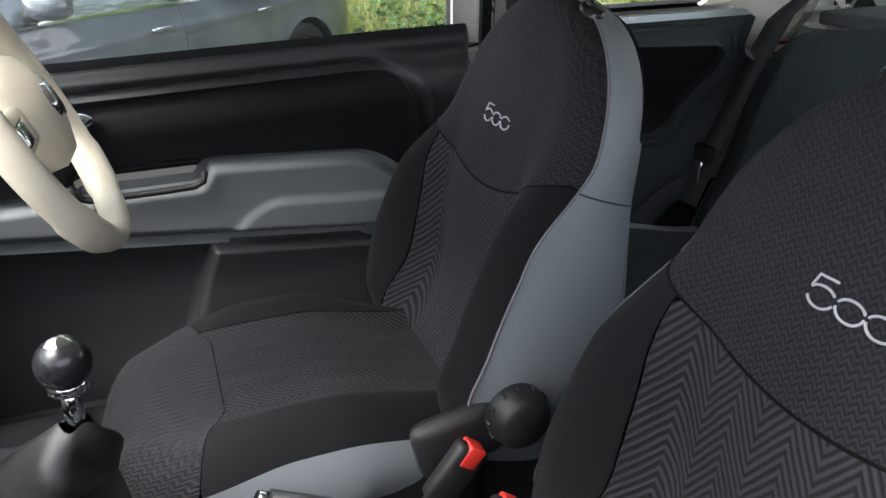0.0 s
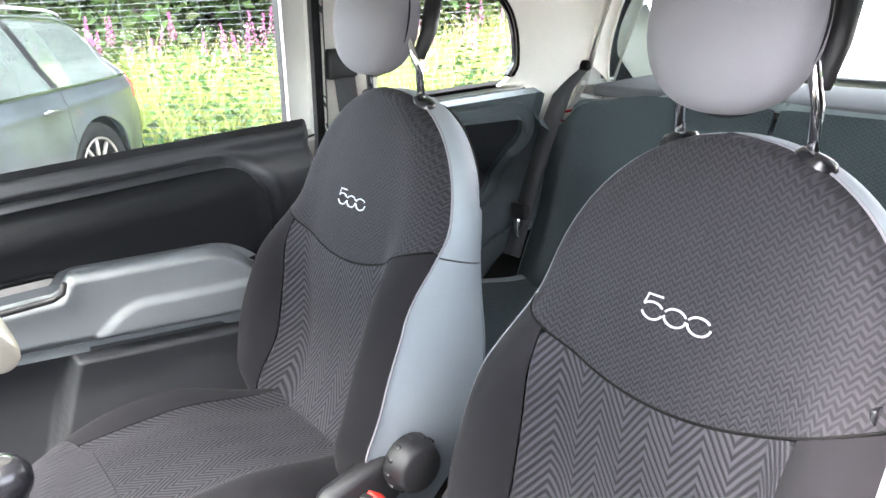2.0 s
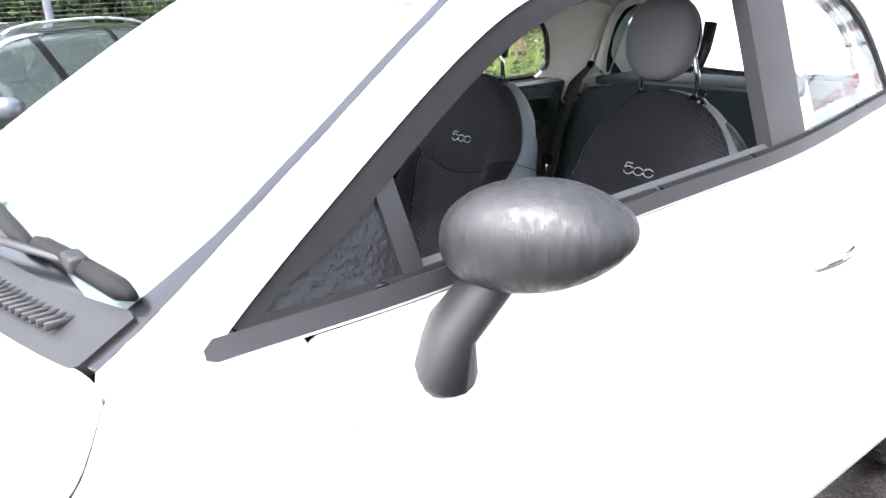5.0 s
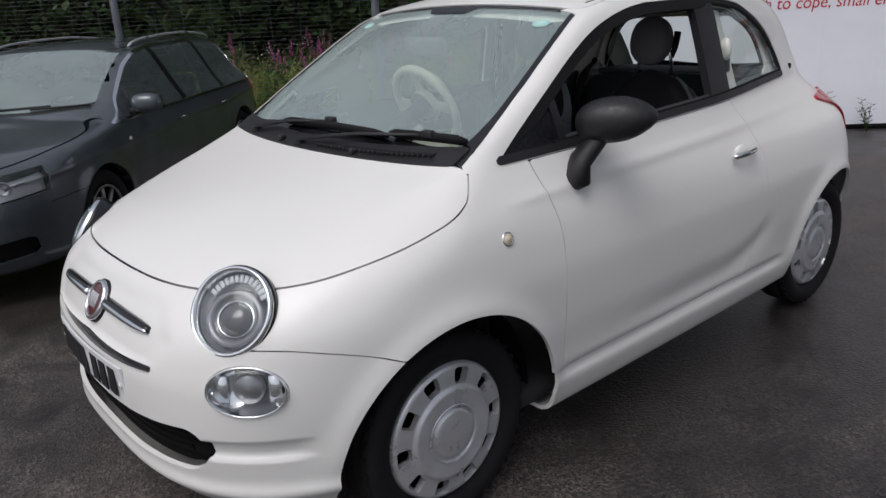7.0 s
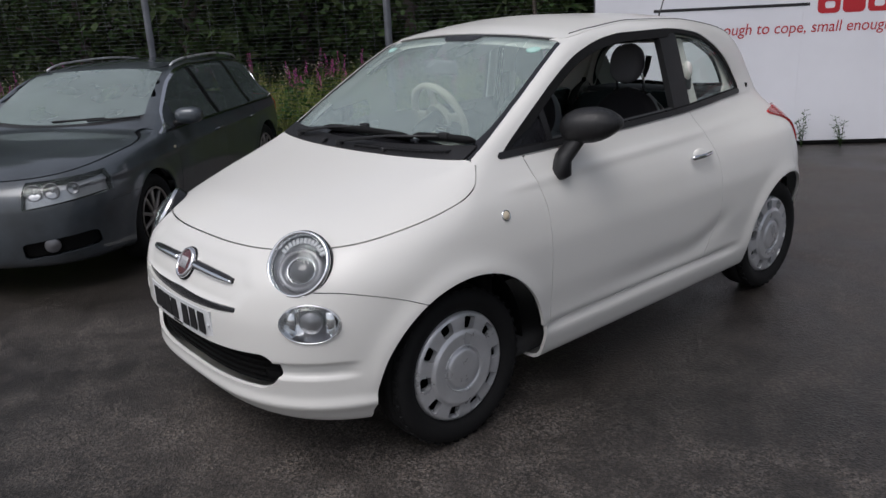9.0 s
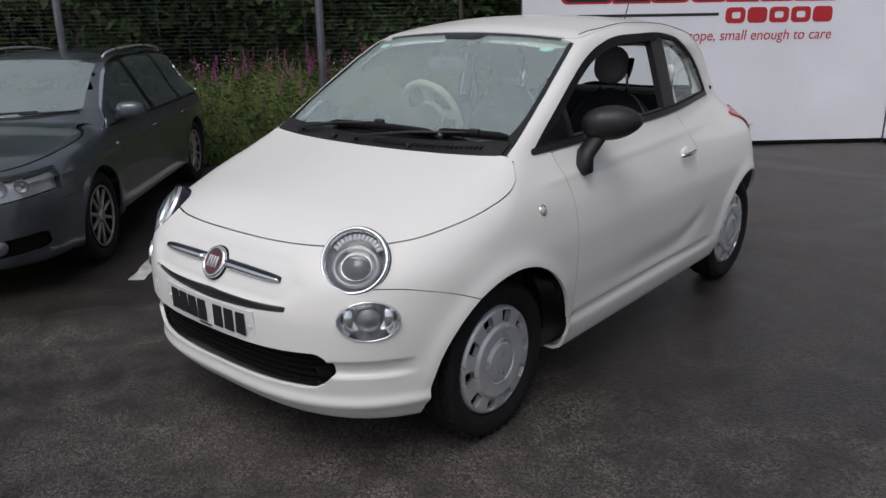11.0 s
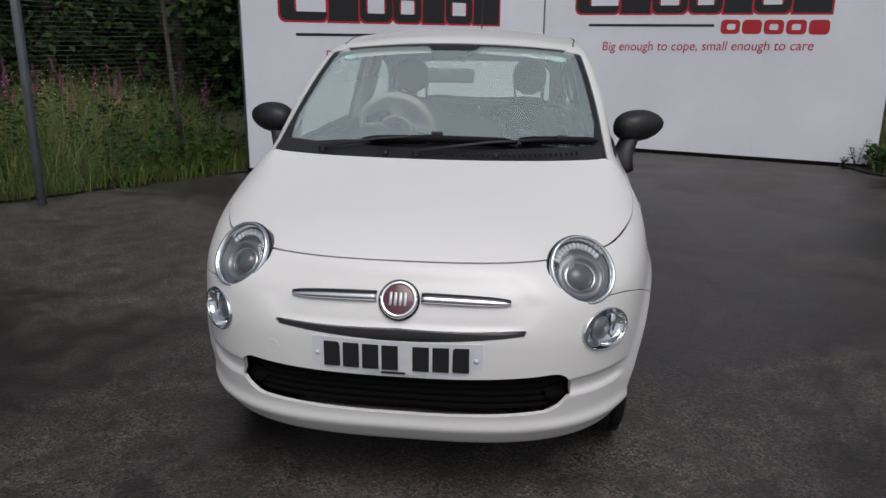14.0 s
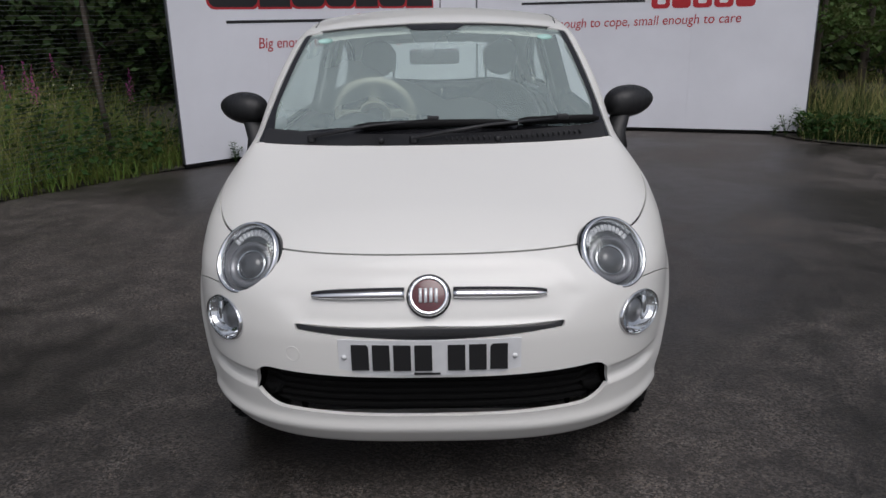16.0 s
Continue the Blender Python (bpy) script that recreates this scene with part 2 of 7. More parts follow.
def glass(name, tint, drops=0.0, haze=0.0, ior=1.5):
    """A thin pane: what lies behind it, tinted, under a mirror-like sheen; drops: rain beads; haze: share of a pale
    diffuse film.
    """
    m = bpy.data.materials.new(name)
    m.use_nodes = True
    n, l = m.node_tree.nodes, m.node_tree.links
    n.remove(n["Principled BSDF"])
    tr, gl, mix, fr = n.new("ShaderNodeBsdfTransparent"), n.new("ShaderNodeBsdfGlossy"), n.new("ShaderNodeMixShader"), n.new("ShaderNodeLayerWeight")
    tr.inputs[0].default_value = (*tint, 1)
    gl.inputs[0].default_value = (0.90, 0.97, 0.95, 1)
    gl.inputs[1].default_value = 0.02
    fr.inputs[0].default_value = 0.5
    f0 = ((ior - 1) / (ior + 1)) ** 2
    l.new(math_node(m, "ADD", math_node(m, "MULTIPLY", math_node(m, "POWER", fr.outputs["Facing"], 5.0), 0.9 - f0), f0), mix.inputs[0])
    l.new(tr.outputs[0], mix.inputs[1])
    l.new(gl.outputs[0], mix.inputs[2])
    last = mix.outputs[0]
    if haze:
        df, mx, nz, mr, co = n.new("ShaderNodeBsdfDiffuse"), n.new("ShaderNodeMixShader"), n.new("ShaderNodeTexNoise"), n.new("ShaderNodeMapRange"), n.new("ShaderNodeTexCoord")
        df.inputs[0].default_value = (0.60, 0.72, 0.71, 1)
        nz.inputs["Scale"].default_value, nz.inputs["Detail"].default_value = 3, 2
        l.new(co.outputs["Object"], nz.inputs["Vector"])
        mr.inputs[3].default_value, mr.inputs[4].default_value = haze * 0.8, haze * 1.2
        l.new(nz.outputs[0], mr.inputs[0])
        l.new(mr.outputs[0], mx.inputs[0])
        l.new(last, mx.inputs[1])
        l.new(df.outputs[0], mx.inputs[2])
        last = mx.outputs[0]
    if drops:
        co, vo, b = n.new("ShaderNodeTexCoord"), n.new("ShaderNodeTexVoronoi"), n.new("ShaderNodeBump")
        vo.inputs["Scale"].default_value = 130
        l.new(co.outputs["Object"], vo.inputs["Vector"])
        r = n.new("ShaderNodeMapRange")
        r.inputs[1].default_value, r.inputs[2].default_value, r.inputs[3].default_value, r.inputs[4].default_value = 0.1, 0.4, 1, 0
        l.new(vo.outputs["Distance"], r.inputs[0])
        l.new(r.outputs[0], b.inputs["Height"])
        b.inputs["Strength"].default_value, b.inputs["Distance"].default_value = drops, 0.002
        l.new(b.outputs[0], gl.inputs["Normal"])
    l.new(last, n["Material Output"].inputs[0])
    return m


def lit_leaf(name, color, spread=0.35, through=0.45, scale=1.2):
    """Leaves: each island a shade of its own, with light passing through."""
    m = bpy.data.materials.new(name)
    m.use_nodes = True
    n, l = m.node_tree.nodes, m.node_tree.links
    p = n["Principled BSDF"]
    geo, co, nz = n.new("ShaderNodeNewGeometry"), n.new("ShaderNodeTexCoord"), n.new("ShaderNodeTexNoise")
    nz.inputs["Scale"].default_value = scale
    l.new(co.outputs["Object"], nz.inputs["Vector"])
    v = math_node(m, "ADD", math_node(m, "MULTIPLY", geo.outputs["Random Per Island"], spread * 2), math_node(m, "MULTIPLY", nz.outputs[0], spread * 1.6))
    v = math_node(m, "ADD", v, 1 - spread * 1.8)
    hsv = n.new("ShaderNodeHueSaturation")
    hsv.inputs["Color"].default_value = (*color, 1)
    l.new(v, hsv.inputs["Value"])
    l.new(math_node(m, "ADD", math_node(m, "MULTIPLY", geo.outputs["Random Per Island"], 0.06), 0.47), hsv.inputs["Hue"])
    l.new(hsv.outputs[0], p.inputs["Base Color"])
    p.inputs["Roughness"].default_value = 0.6
    p.inputs["Specular IOR Level"].default_value = 0.25
    tl, mx = n.new("ShaderNodeBsdfTranslucent"), n.new("ShaderNodeMixShader")
    l.new(hsv.outputs[0], tl.inputs[0])
    mx.inputs[0].default_value = through
    l.new(p.outputs[0], mx.inputs[1])
    l.new(tl.outputs[0], mx.inputs[2])
    l.new(mx.outputs[0], n["Material Output"].inputs[0])
    return m


WHITE = material("white_car_paint", (0.74, 0.732, 0.700), 0.5, coat=0.55, spread=0.012, scale=2.5, detail=2)
BLACK = material("black_grained_plastic", (0.012, 0.012, 0.0135), 0.48, spread=0.2, scale=200, bump=0.25, bump_scale=1500, stain=0.25, stain_scale=14)
GLOSS = material("black_gloss_trim", (0.012, 0.012, 0.014), 0.22, spread=0.1, stain=0.2, stain_scale=9)
def streaked(name, color):
    """Grained plastic with rain running down it: wet glossy streaks between dull dry ones."""
    m = material(name, color, 0.5, spread=0.2, scale=200, bump=0.2, bump_scale=1500)
    n, l = m.node_tree.nodes, m.node_tree.links
    p = n["Principled BSDF"]
    co, mp, nz, rr, bp = n.new("ShaderNodeTexCoord"), n.new("ShaderNodeMapping"), n.new("ShaderNodeTexNoise"), n.new("ShaderNodeMapRange"), n.new("ShaderNodeBump")
    mp.inputs["Scale"].default_value = (95, 95, 9)
    nz.inputs["Scale"].default_value, nz.inputs["Detail"].default_value = 1, 4
    l.new(co.outputs["Object"], mp.inputs[0])
    l.new(mp.outputs[0], nz.inputs["Vector"])
    rr.inputs[1].default_value, rr.inputs[2].default_value, rr.inputs[3].default_value, rr.inputs[4].default_value = 0.4, 0.62, 0.58, 0.32
    l.new(nz.outputs[0], rr.inputs[0])
    l.new(rr.outputs[0], p.inputs["Roughness"])
    bp.inputs["Strength"].default_value, bp.inputs["Distance"].default_value = 0.35, 0.003
    l.new(nz.outputs[0], bp.inputs["Height"])
    if p.inputs["Normal"].is_linked:
        l.new(p.inputs["Normal"].links[0].from_socket, bp.inputs["Normal"])
    l.new(bp.outputs[0], p.inputs["Normal"])
    return m


STREAKED = streaked("rain_streaked_black_plastic", (0.011, 0.011, 0.012))
WETBLACK = material("wet_black_glass", (0.010, 0.010, 0.012), 0.22, spec=0.3, spread=0.3, scale=30, bump=0.9, bump_scale=90, stain=0.4, stain_scale=12)
DARK = material("shadow_black_liner", (0.007, 0.007, 0.007), 0.9, spread=0.3, spec=0.1)
RUBBER = material("tyre_rubber", (0.009, 0.009, 0.0095), 0.8, spec=0.25, spread=0.25, scale=60, bump=0.3, bump_scale=300, stain=0.3, stain_scale=6)
CHROME = material("chrome", (0.82, 0.83, 0.85), 0.09, metal=1.0, spread=0.02)
SILVER = material("silver_wheel_paint", (0.60, 0.61, 0.63), 0.30, metal=0.5, spread=0.05, scale=120, stain=0.15, stain_scale=10, coat=0.3)
LAMPGREY = material("lamp_reflector", (0.24, 0.24, 0.255), 0.30, metal=0.6, spread=0.1, scale=60)
LAMPBRIGHT = material("pale_lamp_reflector", (0.46, 0.47, 0.49), 0.28, metal=0.7, spread=0.1, scale=60)
FROSTED = material("frosted_light_guide", (0.62, 0.63, 0.65), 0.45, spread=0.05)
SMOKED = material("smoked_lens", (0.075, 0.075, 0.082), 0.12, spread=0.2, scale=40, coat=0.6)
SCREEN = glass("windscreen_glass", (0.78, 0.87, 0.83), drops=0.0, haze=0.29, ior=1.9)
# This haze is a pale diffuse film painted in for sky reflection.
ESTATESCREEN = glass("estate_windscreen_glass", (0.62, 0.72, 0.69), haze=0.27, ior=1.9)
PANE = glass("side_window_glass", (0.86, 0.91, 0.88), drops=0.25, haze=0.03)
DARKPANE = glass("dark_estate_glass", (0.45, 0.54, 0.51), drops=0.0, haze=0.09, ior=2.2)
LENS = glass("clear_lamp_lens", (0.95, 0.96, 0.96), drops=0.06, haze=0.01)
CLOTH = material("plain_dark_seat_cloth", (0.0125, 0.0118, 0.0136), 0.9, spec=0.12, spread=0.18, scale=900, bump=0.35, bump_scale=1200, sheen=0.02, stain=0.08, stain_scale=8)
CHEVRON = woven("herringbone_seat_cloth", (0.0180, 0.0172, 0.0198), (0.046, 0.0437, 0.0505), 0.0135, 0.066, 0.050)
CHEVRON_FLAT = woven("herringbone_cushion_cloth", (0.0130, 0.0124, 0.0145), (0.036, 0.0342, 0.0395), 0.0115, 0.052, 0.040, up=1)
WEAVE = woven("basket_weave_seat_cloth", (0.0175, 0.0168, 0.0193), (0.0310, 0.0298, 0.0342), 0.0072, 0.0105, 0.0062)
BLUEGREY = material("blue_grey_vinyl", (0.215, 0.240, 0.262), 0.55, spread=0.05, scale=300, bump=0.12, bump_scale=900, stain=0.06, stain_scale=6)
MATTEFIELD = material("matte_black_grain", (0.0105, 0.0112, 0.0125), 0.75, spec=0.18, spread=0.15, scale=300, bump=0.3, bump_scale=1300)
ARMGREY = material("grey_arm_rest_plastic", (0.185, 0.198, 0.205), 0.8, spec=0.3, spread=0.05, scale=300, bump=0.2, bump_scale=1100, stain=0.06, stain_scale=6)
HEADGREY = material("grey_head_rest_cloth", (0.165, 0.160, 0.178), 0.8, spread=0.05, scale=600, bump=0.2, bump_scale=900, sheen=0.05)
REARCLOTH = woven("dark_rear_seat_cloth", (0.030, 0.040, 0.043), (0.040, 0.052, 0.056), 0.0075, 0.014, 0.008)
TRIM = material("charcoal_door_plastic", (0.027, 0.0285, 0.031), 0.46, spec=0.5, spread=0.1, scale=300, bump=0.3, bump_scale=1300, stain=0.08, stain_scale=5)
REARTRIM = material("slate_side_plastic", (0.105, 0.128, 0.137), 0.55, spread=0.08, scale=300, bump=0.25, bump_scale=1300)
CREAM = material("cream_pillar_plastic", (0.86, 0.83, 0.77), 0.6, spread=0.04, scale=200, bump=0.12, bump_scale=900, stain=0.05)
IVORY = material("ivory_wheel_leather", (0.60, 0.55, 0.44), 0.45, spread=0.06, scale=200, bump=0.15, bump_scale=700)
WEBBING = material("black_belt_webbing", (0.030, 0.032, 0.035), 0.7, spread=0.2, scale=700, bump=0.3, bump_scale=1500)
RED = material("red_release_button", (0.62, 0.035, 0.025), 0.4, spread=0.05)
LOGO = material("silver_embroidery", (0.50, 0.50, 0.53), 0.55, metal=0.2, spread=0.1, scale=800)
BADGE = material("dark_red_enamel", (0.085, 0.008, 0.012), 0.25, spread=0.15, coat=0.6)
REDLAMP = material("red_tail_lamp", (0.42, 0.012, 0.014), 0.2, spread=0.1, coat=0.6)
PLATE = material("white_number_plate", (0.74, 0.75, 0.76), 0.35, spread=0.02, stain=0.06, stain_scale=20)
INK = material("black_plate_ink", (0.012, 0.012, 0.013), 0.5, spread=0.1)
FLOORMAT = material("dark_carpet", (0.022, 0.022, 0.023), 0.95, spread=0.3, scale=500, bump=0.5, bump_scale=700)
SHELF = material("speckled_parcel_shelf", (0.055, 0.058, 0.062), 0.9, spread=0.6, scale=420, bump=0.4, bump_scale=500)
SLATE = material("slate_metallic_paint", (0.062, 0.074, 0.086), 0.34, metal=0.3, coat=1.0, spread=0.06, scale=30, stain=0.35, stain_scale=4)
ALLOY = material("dull_alloy", (0.34, 0.31, 0.29), 0.42, metal=0.6, spread=0.1, scale=60, stain=0.3, stain_scale=12)
AMBER = material("pale_amber_lens", (0.55, 0.48, 0.36), 0.3, spread=0.06)
TEAL = material("pale_green_disc", (0.42, 0.66, 0.60), 0.6, spread=0.05)
BOARD = material("white_sign_board", (0.78, 0.79, 0.84), 0.42, spread=0.012, scale=8, stain=0.07, stain_scale=0.9)
SIGNBLACK = material("black_sign_vinyl", (0.016, 0.015, 0.017), 0.4, spread=0.1)
SIGNRED = material("red_sign_vinyl", (0.46, 0.022, 0.030), 0.4, spread=0.05, stain=0.06)
GALV = material("galvanised_steel", (0.16, 0.17, 0.19), 0.55, metal=0.4, spread=0.15, scale=50, stain=0.2, stain_scale=6)
LINE = material("worn_white_road_paint", (0.50, 0.50, 0.48), 0.7, spread=0.25, scale=60, bump=0.4, bump_scale=150, stain=0.35, stain_scale=9)
BARK = material("grey_brown_bark", (0.085, 0.070, 0.055), 0.9, spread=0.4, scale=30, bump=0.8, bump_scale=60)
LEAF = lit_leaf("woodland_leaf", (0.085, 0.128, 0.036))
DEEPLEAF = lit_leaf("dark_woodland_leaf", (0.055, 0.088, 0.028), spread=0.45)
GRASS = lit_leaf("meadow_grass", (0.150, 0.205, 0.044), spread=0.5, through=0.3, scale=0.7)
DRYGRASS = lit_leaf("dry_seed_grass", (0.34, 0.32, 0.12), spread=0.4, through=0.3)
WEED = lit_leaf("weed_leaf", (0.040, 0.080, 0.020), spread=0.4)
PINK = lit_leaf("willowherb_flower", (0.50, 0.10, 0.34), spread=0.25)
PALE = lit_leaf("cream_flower", (0.62, 0.60, 0.45), spread=0.2)
SOIL = material("meadow_soil", (0.034, 0.031, 0.020), 0.95, spread=0.5, scale=9, bump=0.8, bump_scale=40, stain=0.4, stain_scale=1.5)


def asphalt():
    """Old tarmac: pale and brown chips in dark binder, worn to stones in places, damp and glossier in others."""
    m = bpy.data.materials.new("damp_tarmac")
    m.use_nodes = True
    n, l = m.node_tree.nodes, m.node_tree.links
    p = n["Principled BSDF"]
    co = n.new("ShaderNodeTexCoord")

    def field(kind, scale, detail=None, warp=None):
        k = n.new(kind)
        k.inputs["Scale"].default_value = scale
        if detail is not None:
            k.inputs["Detail"].default_value = detail
        if warp:
            k.inputs["Distortion"].default_value = warp
        l.new(co.outputs["Object"], k.inputs["Vector"])
        return k

    def ranged(v, a, b, c, d):
        r = n.new("ShaderNodeMapRange")
        r.inputs[1].default_value, r.inputs[2].default_value, r.inputs[3].default_value, r.inputs[4].default_value = a, b, c, d
        l.new(v, r.inputs[0])
        return r.outputs[0]
    chips, stones = field("ShaderNodeTexVoronoi", 150), field("ShaderNodeTexVoronoi", 70)
    big, mid, grit = field("ShaderNodeTexNoise", 0.5, 8, 0.8), field("ShaderNodeTexNoise", 6, 9, 0.3), field("ShaderNodeTexNoise", 60, 6)
    sep = n.new("ShaderNodeSeparateColor")
    l.new(chips.outputs["Color"], sep.inputs[0])
    hue = n.new("ShaderNodeMix")
    hue.data_type = "RGBA"
    hue.inputs[6].default_value, hue.inputs[7].default_value = (0.160, 0.130, 0.106, 1), (0.142, 0.131, 0.124, 1)
    l.new(sep.outputs[1], hue.inputs["Factor"])
    chip = n.new("ShaderNodeMix")
    chip.data_type = "RGBA"
    chip.inputs[6].default_value = (0.019, 0.0164, 0.0148, 1)
    l.new(hue.outputs[2], chip.inputs[7])
    show = math_node(m, "MULTIPLY", math_node(m, "POWER", sep.outputs[0], 1.6), ranged(mid.outputs[0], 0.35, 0.65, 0.35, 1.0))
    l.new(show, chip.inputs["Factor"])
    damp = ranged(big.outputs[0], 0.42, 0.60, 0.0, 1.0)
    tone = math_node(m, "MULTIPLY", ranged(damp, 0, 1, 0.52, 1.16), ranged(grit.outputs[0], 0.3, 0.7, 0.7, 1.3))
    mul = n.new("ShaderNodeMix")
    mul.data_type, mul.blend_type = "RGBA", "MULTIPLY"
    mul.inputs["Factor"].default_value = 1
    l.new(chip.outputs[2], mul.inputs[6])
    l.new(tone, mul.inputs[7])
    l.new(mul.outputs[2], p.inputs["Base Color"])
    l.new(math_node(m, "ADD", ranged(damp, 0, 1, 0.24, 0.52), math_node(m, "MULTIPLY", mid.outputs[0], 0.25)), p.inputs["Roughness"])
    b = n.new("ShaderNodeBump")
    b.inputs["Strength"].default_value, b.inputs["Distance"].default_value = 0.55, 0.006
    height = math_node(m, "ADD", math_node(m, "MULTIPLY", chips.outputs["Distance"], 0.7), math_node(m, "ADD", math_node(m, "MULTIPLY", stones.outputs["Distance"], 0.5), math_node(m, "MULTIPLY", mid.outputs[0], 0.7)))
    l.new(height, b.inputs["Height"])
    l.new(b.outputs[0], p.inputs["Normal"])
    return m


TARMAC = asphalt()


# ---- the car park: ground, boards, meadow, fence ----
def ground_sheet():
    n = 90
    g = np.concatenate([-np.geomspace(1, 240, n // 2)[::-1], np.geomspace(1, 240, n // 2)]) - 0.0
    g = np.sign(g) * (np.abs(g) - 1)
    g = np.unique(np.round(g, 4))
    k = len(g)
    vs = [(x, y, 0.0) for x in g for y in g]
    fs = [(i * k + j, (i + 1) * k + j, (i + 1) * k + j + 1, i * k + j + 1) for i in range(k - 1) for j in range(k - 1)]
    return tagged(link_mesh("ground", vs, fs, TARMAC), "damp worn grey tarmac of a car park", "ground", kind="structure")


ground_sheet()

# edge of the tarmac: the meadow begins behind this line (far side of the estate car)
EDGE_A, EDGE_B = Vector((-7.2, -1.6, 0)), Vector((-2.75, 4.2, 0))
EDGE_D = (EDGE_B - EDGE_A).normalized()
EDGE_N = Vector((-EDGE_D.y, EDGE_D.x, 0))


def verge(name, pts, label):
    """A low bank of soil with a soft uneven rim."""
    bm = bmesh.new()
    rng = random.Random(5)
    top = [bm.verts.new((x + rng.uniform(-0.05, 0.05), y + rng.uniform(-0.05, 0.05), z)) for x, y, z in pts]
    bm.faces.new(top)
    bmesh.ops.triangulate(bm, faces=bm.faces[:])
    ob = part(name, bm, SOIL)
    return tagged(ob, label, "verge", kind="structure")


def far(p, d, k, z=0.02):
    q = Vector(p) + Vector(d) * k
    return (q.x, q.y, z)


verge("verge_west", [far(EDGE_A, EDGE_D, -9), *[far(EDGE_A, EDGE_D, k * 0.37 + 0.03 * ((k * 7) % 5)) for k in range(0, 20)], (-2.3, 4.75, 0.02), (0.8, 7.75, 0.02), (0.8, 40, 0.02), (-60, 40, 0.02), (-60, -12, 0.02)], "rough grassy verge behind the parked cars")
verge("verge_east", [(0.8, 7.75, 0.02), (3.9, 6.2, 0.02), (4.15, 5.25, 0.02), (4.5, 4.9, 0.02), (5.0, 4.4, 0.02), (5.6, 3.6, 0.02), (6.5, 2.2, 0.02), (60, -8, 0.02), (60, 40, 0.02), (0.8, 40, 0.02)], "grassy verge beside the white boards")


def parking_line():
    a, b = Vector((-2.03, -1.12, 0)), Vector((-4.62, 1.45, 0))
    d = (b - a).normalized()
    s = Vector((-d.y, d.x, 0)) * 0.05
    bm = bmesh.new()
    rng = random.Random(2)
    k = 60
    L = [bm.verts.new((*(a + (b - a) * i / k + s * rng.uniform(0.86, 1.08)).xy, 0.005)) for i in range(k + 1)]
    R = [bm.verts.new((*(a + (b - a) * i / k - s * rng.uniform(0.86, 1.08)).xy, 0.005)) for i in range(k + 1)]
    for i in range(k):
        bm.faces.new((R[i], R[i + 1], L[i + 1], L[i]))
    return tagged(part("parking_line", bm, LINE), "worn white painted parking bay line on tarmac", "road marking", kind="structure")


parking_line()


# ---- white sign boards, folded at one corner ----
def text_mesh(name, words, size, mat, parent, m, space=1.0):
    cu = bpy.data.curves.new(name, "FONT")
    cu.body, cu.size, cu.extrude, cu.space_character = words, size, 0.0008, space
    cu.shear = 0.12
    tmp = new(name + "_draft", cu)
    me = bpy.data.meshes.new_from_object(tmp)
    bpy.data.objects.remove(tmp)
    me.materials.clear()
    me.materials.append(mat)
    ob = new(name, me)
    ob.parent = parent
    ob.matrix_local = m
    return ob


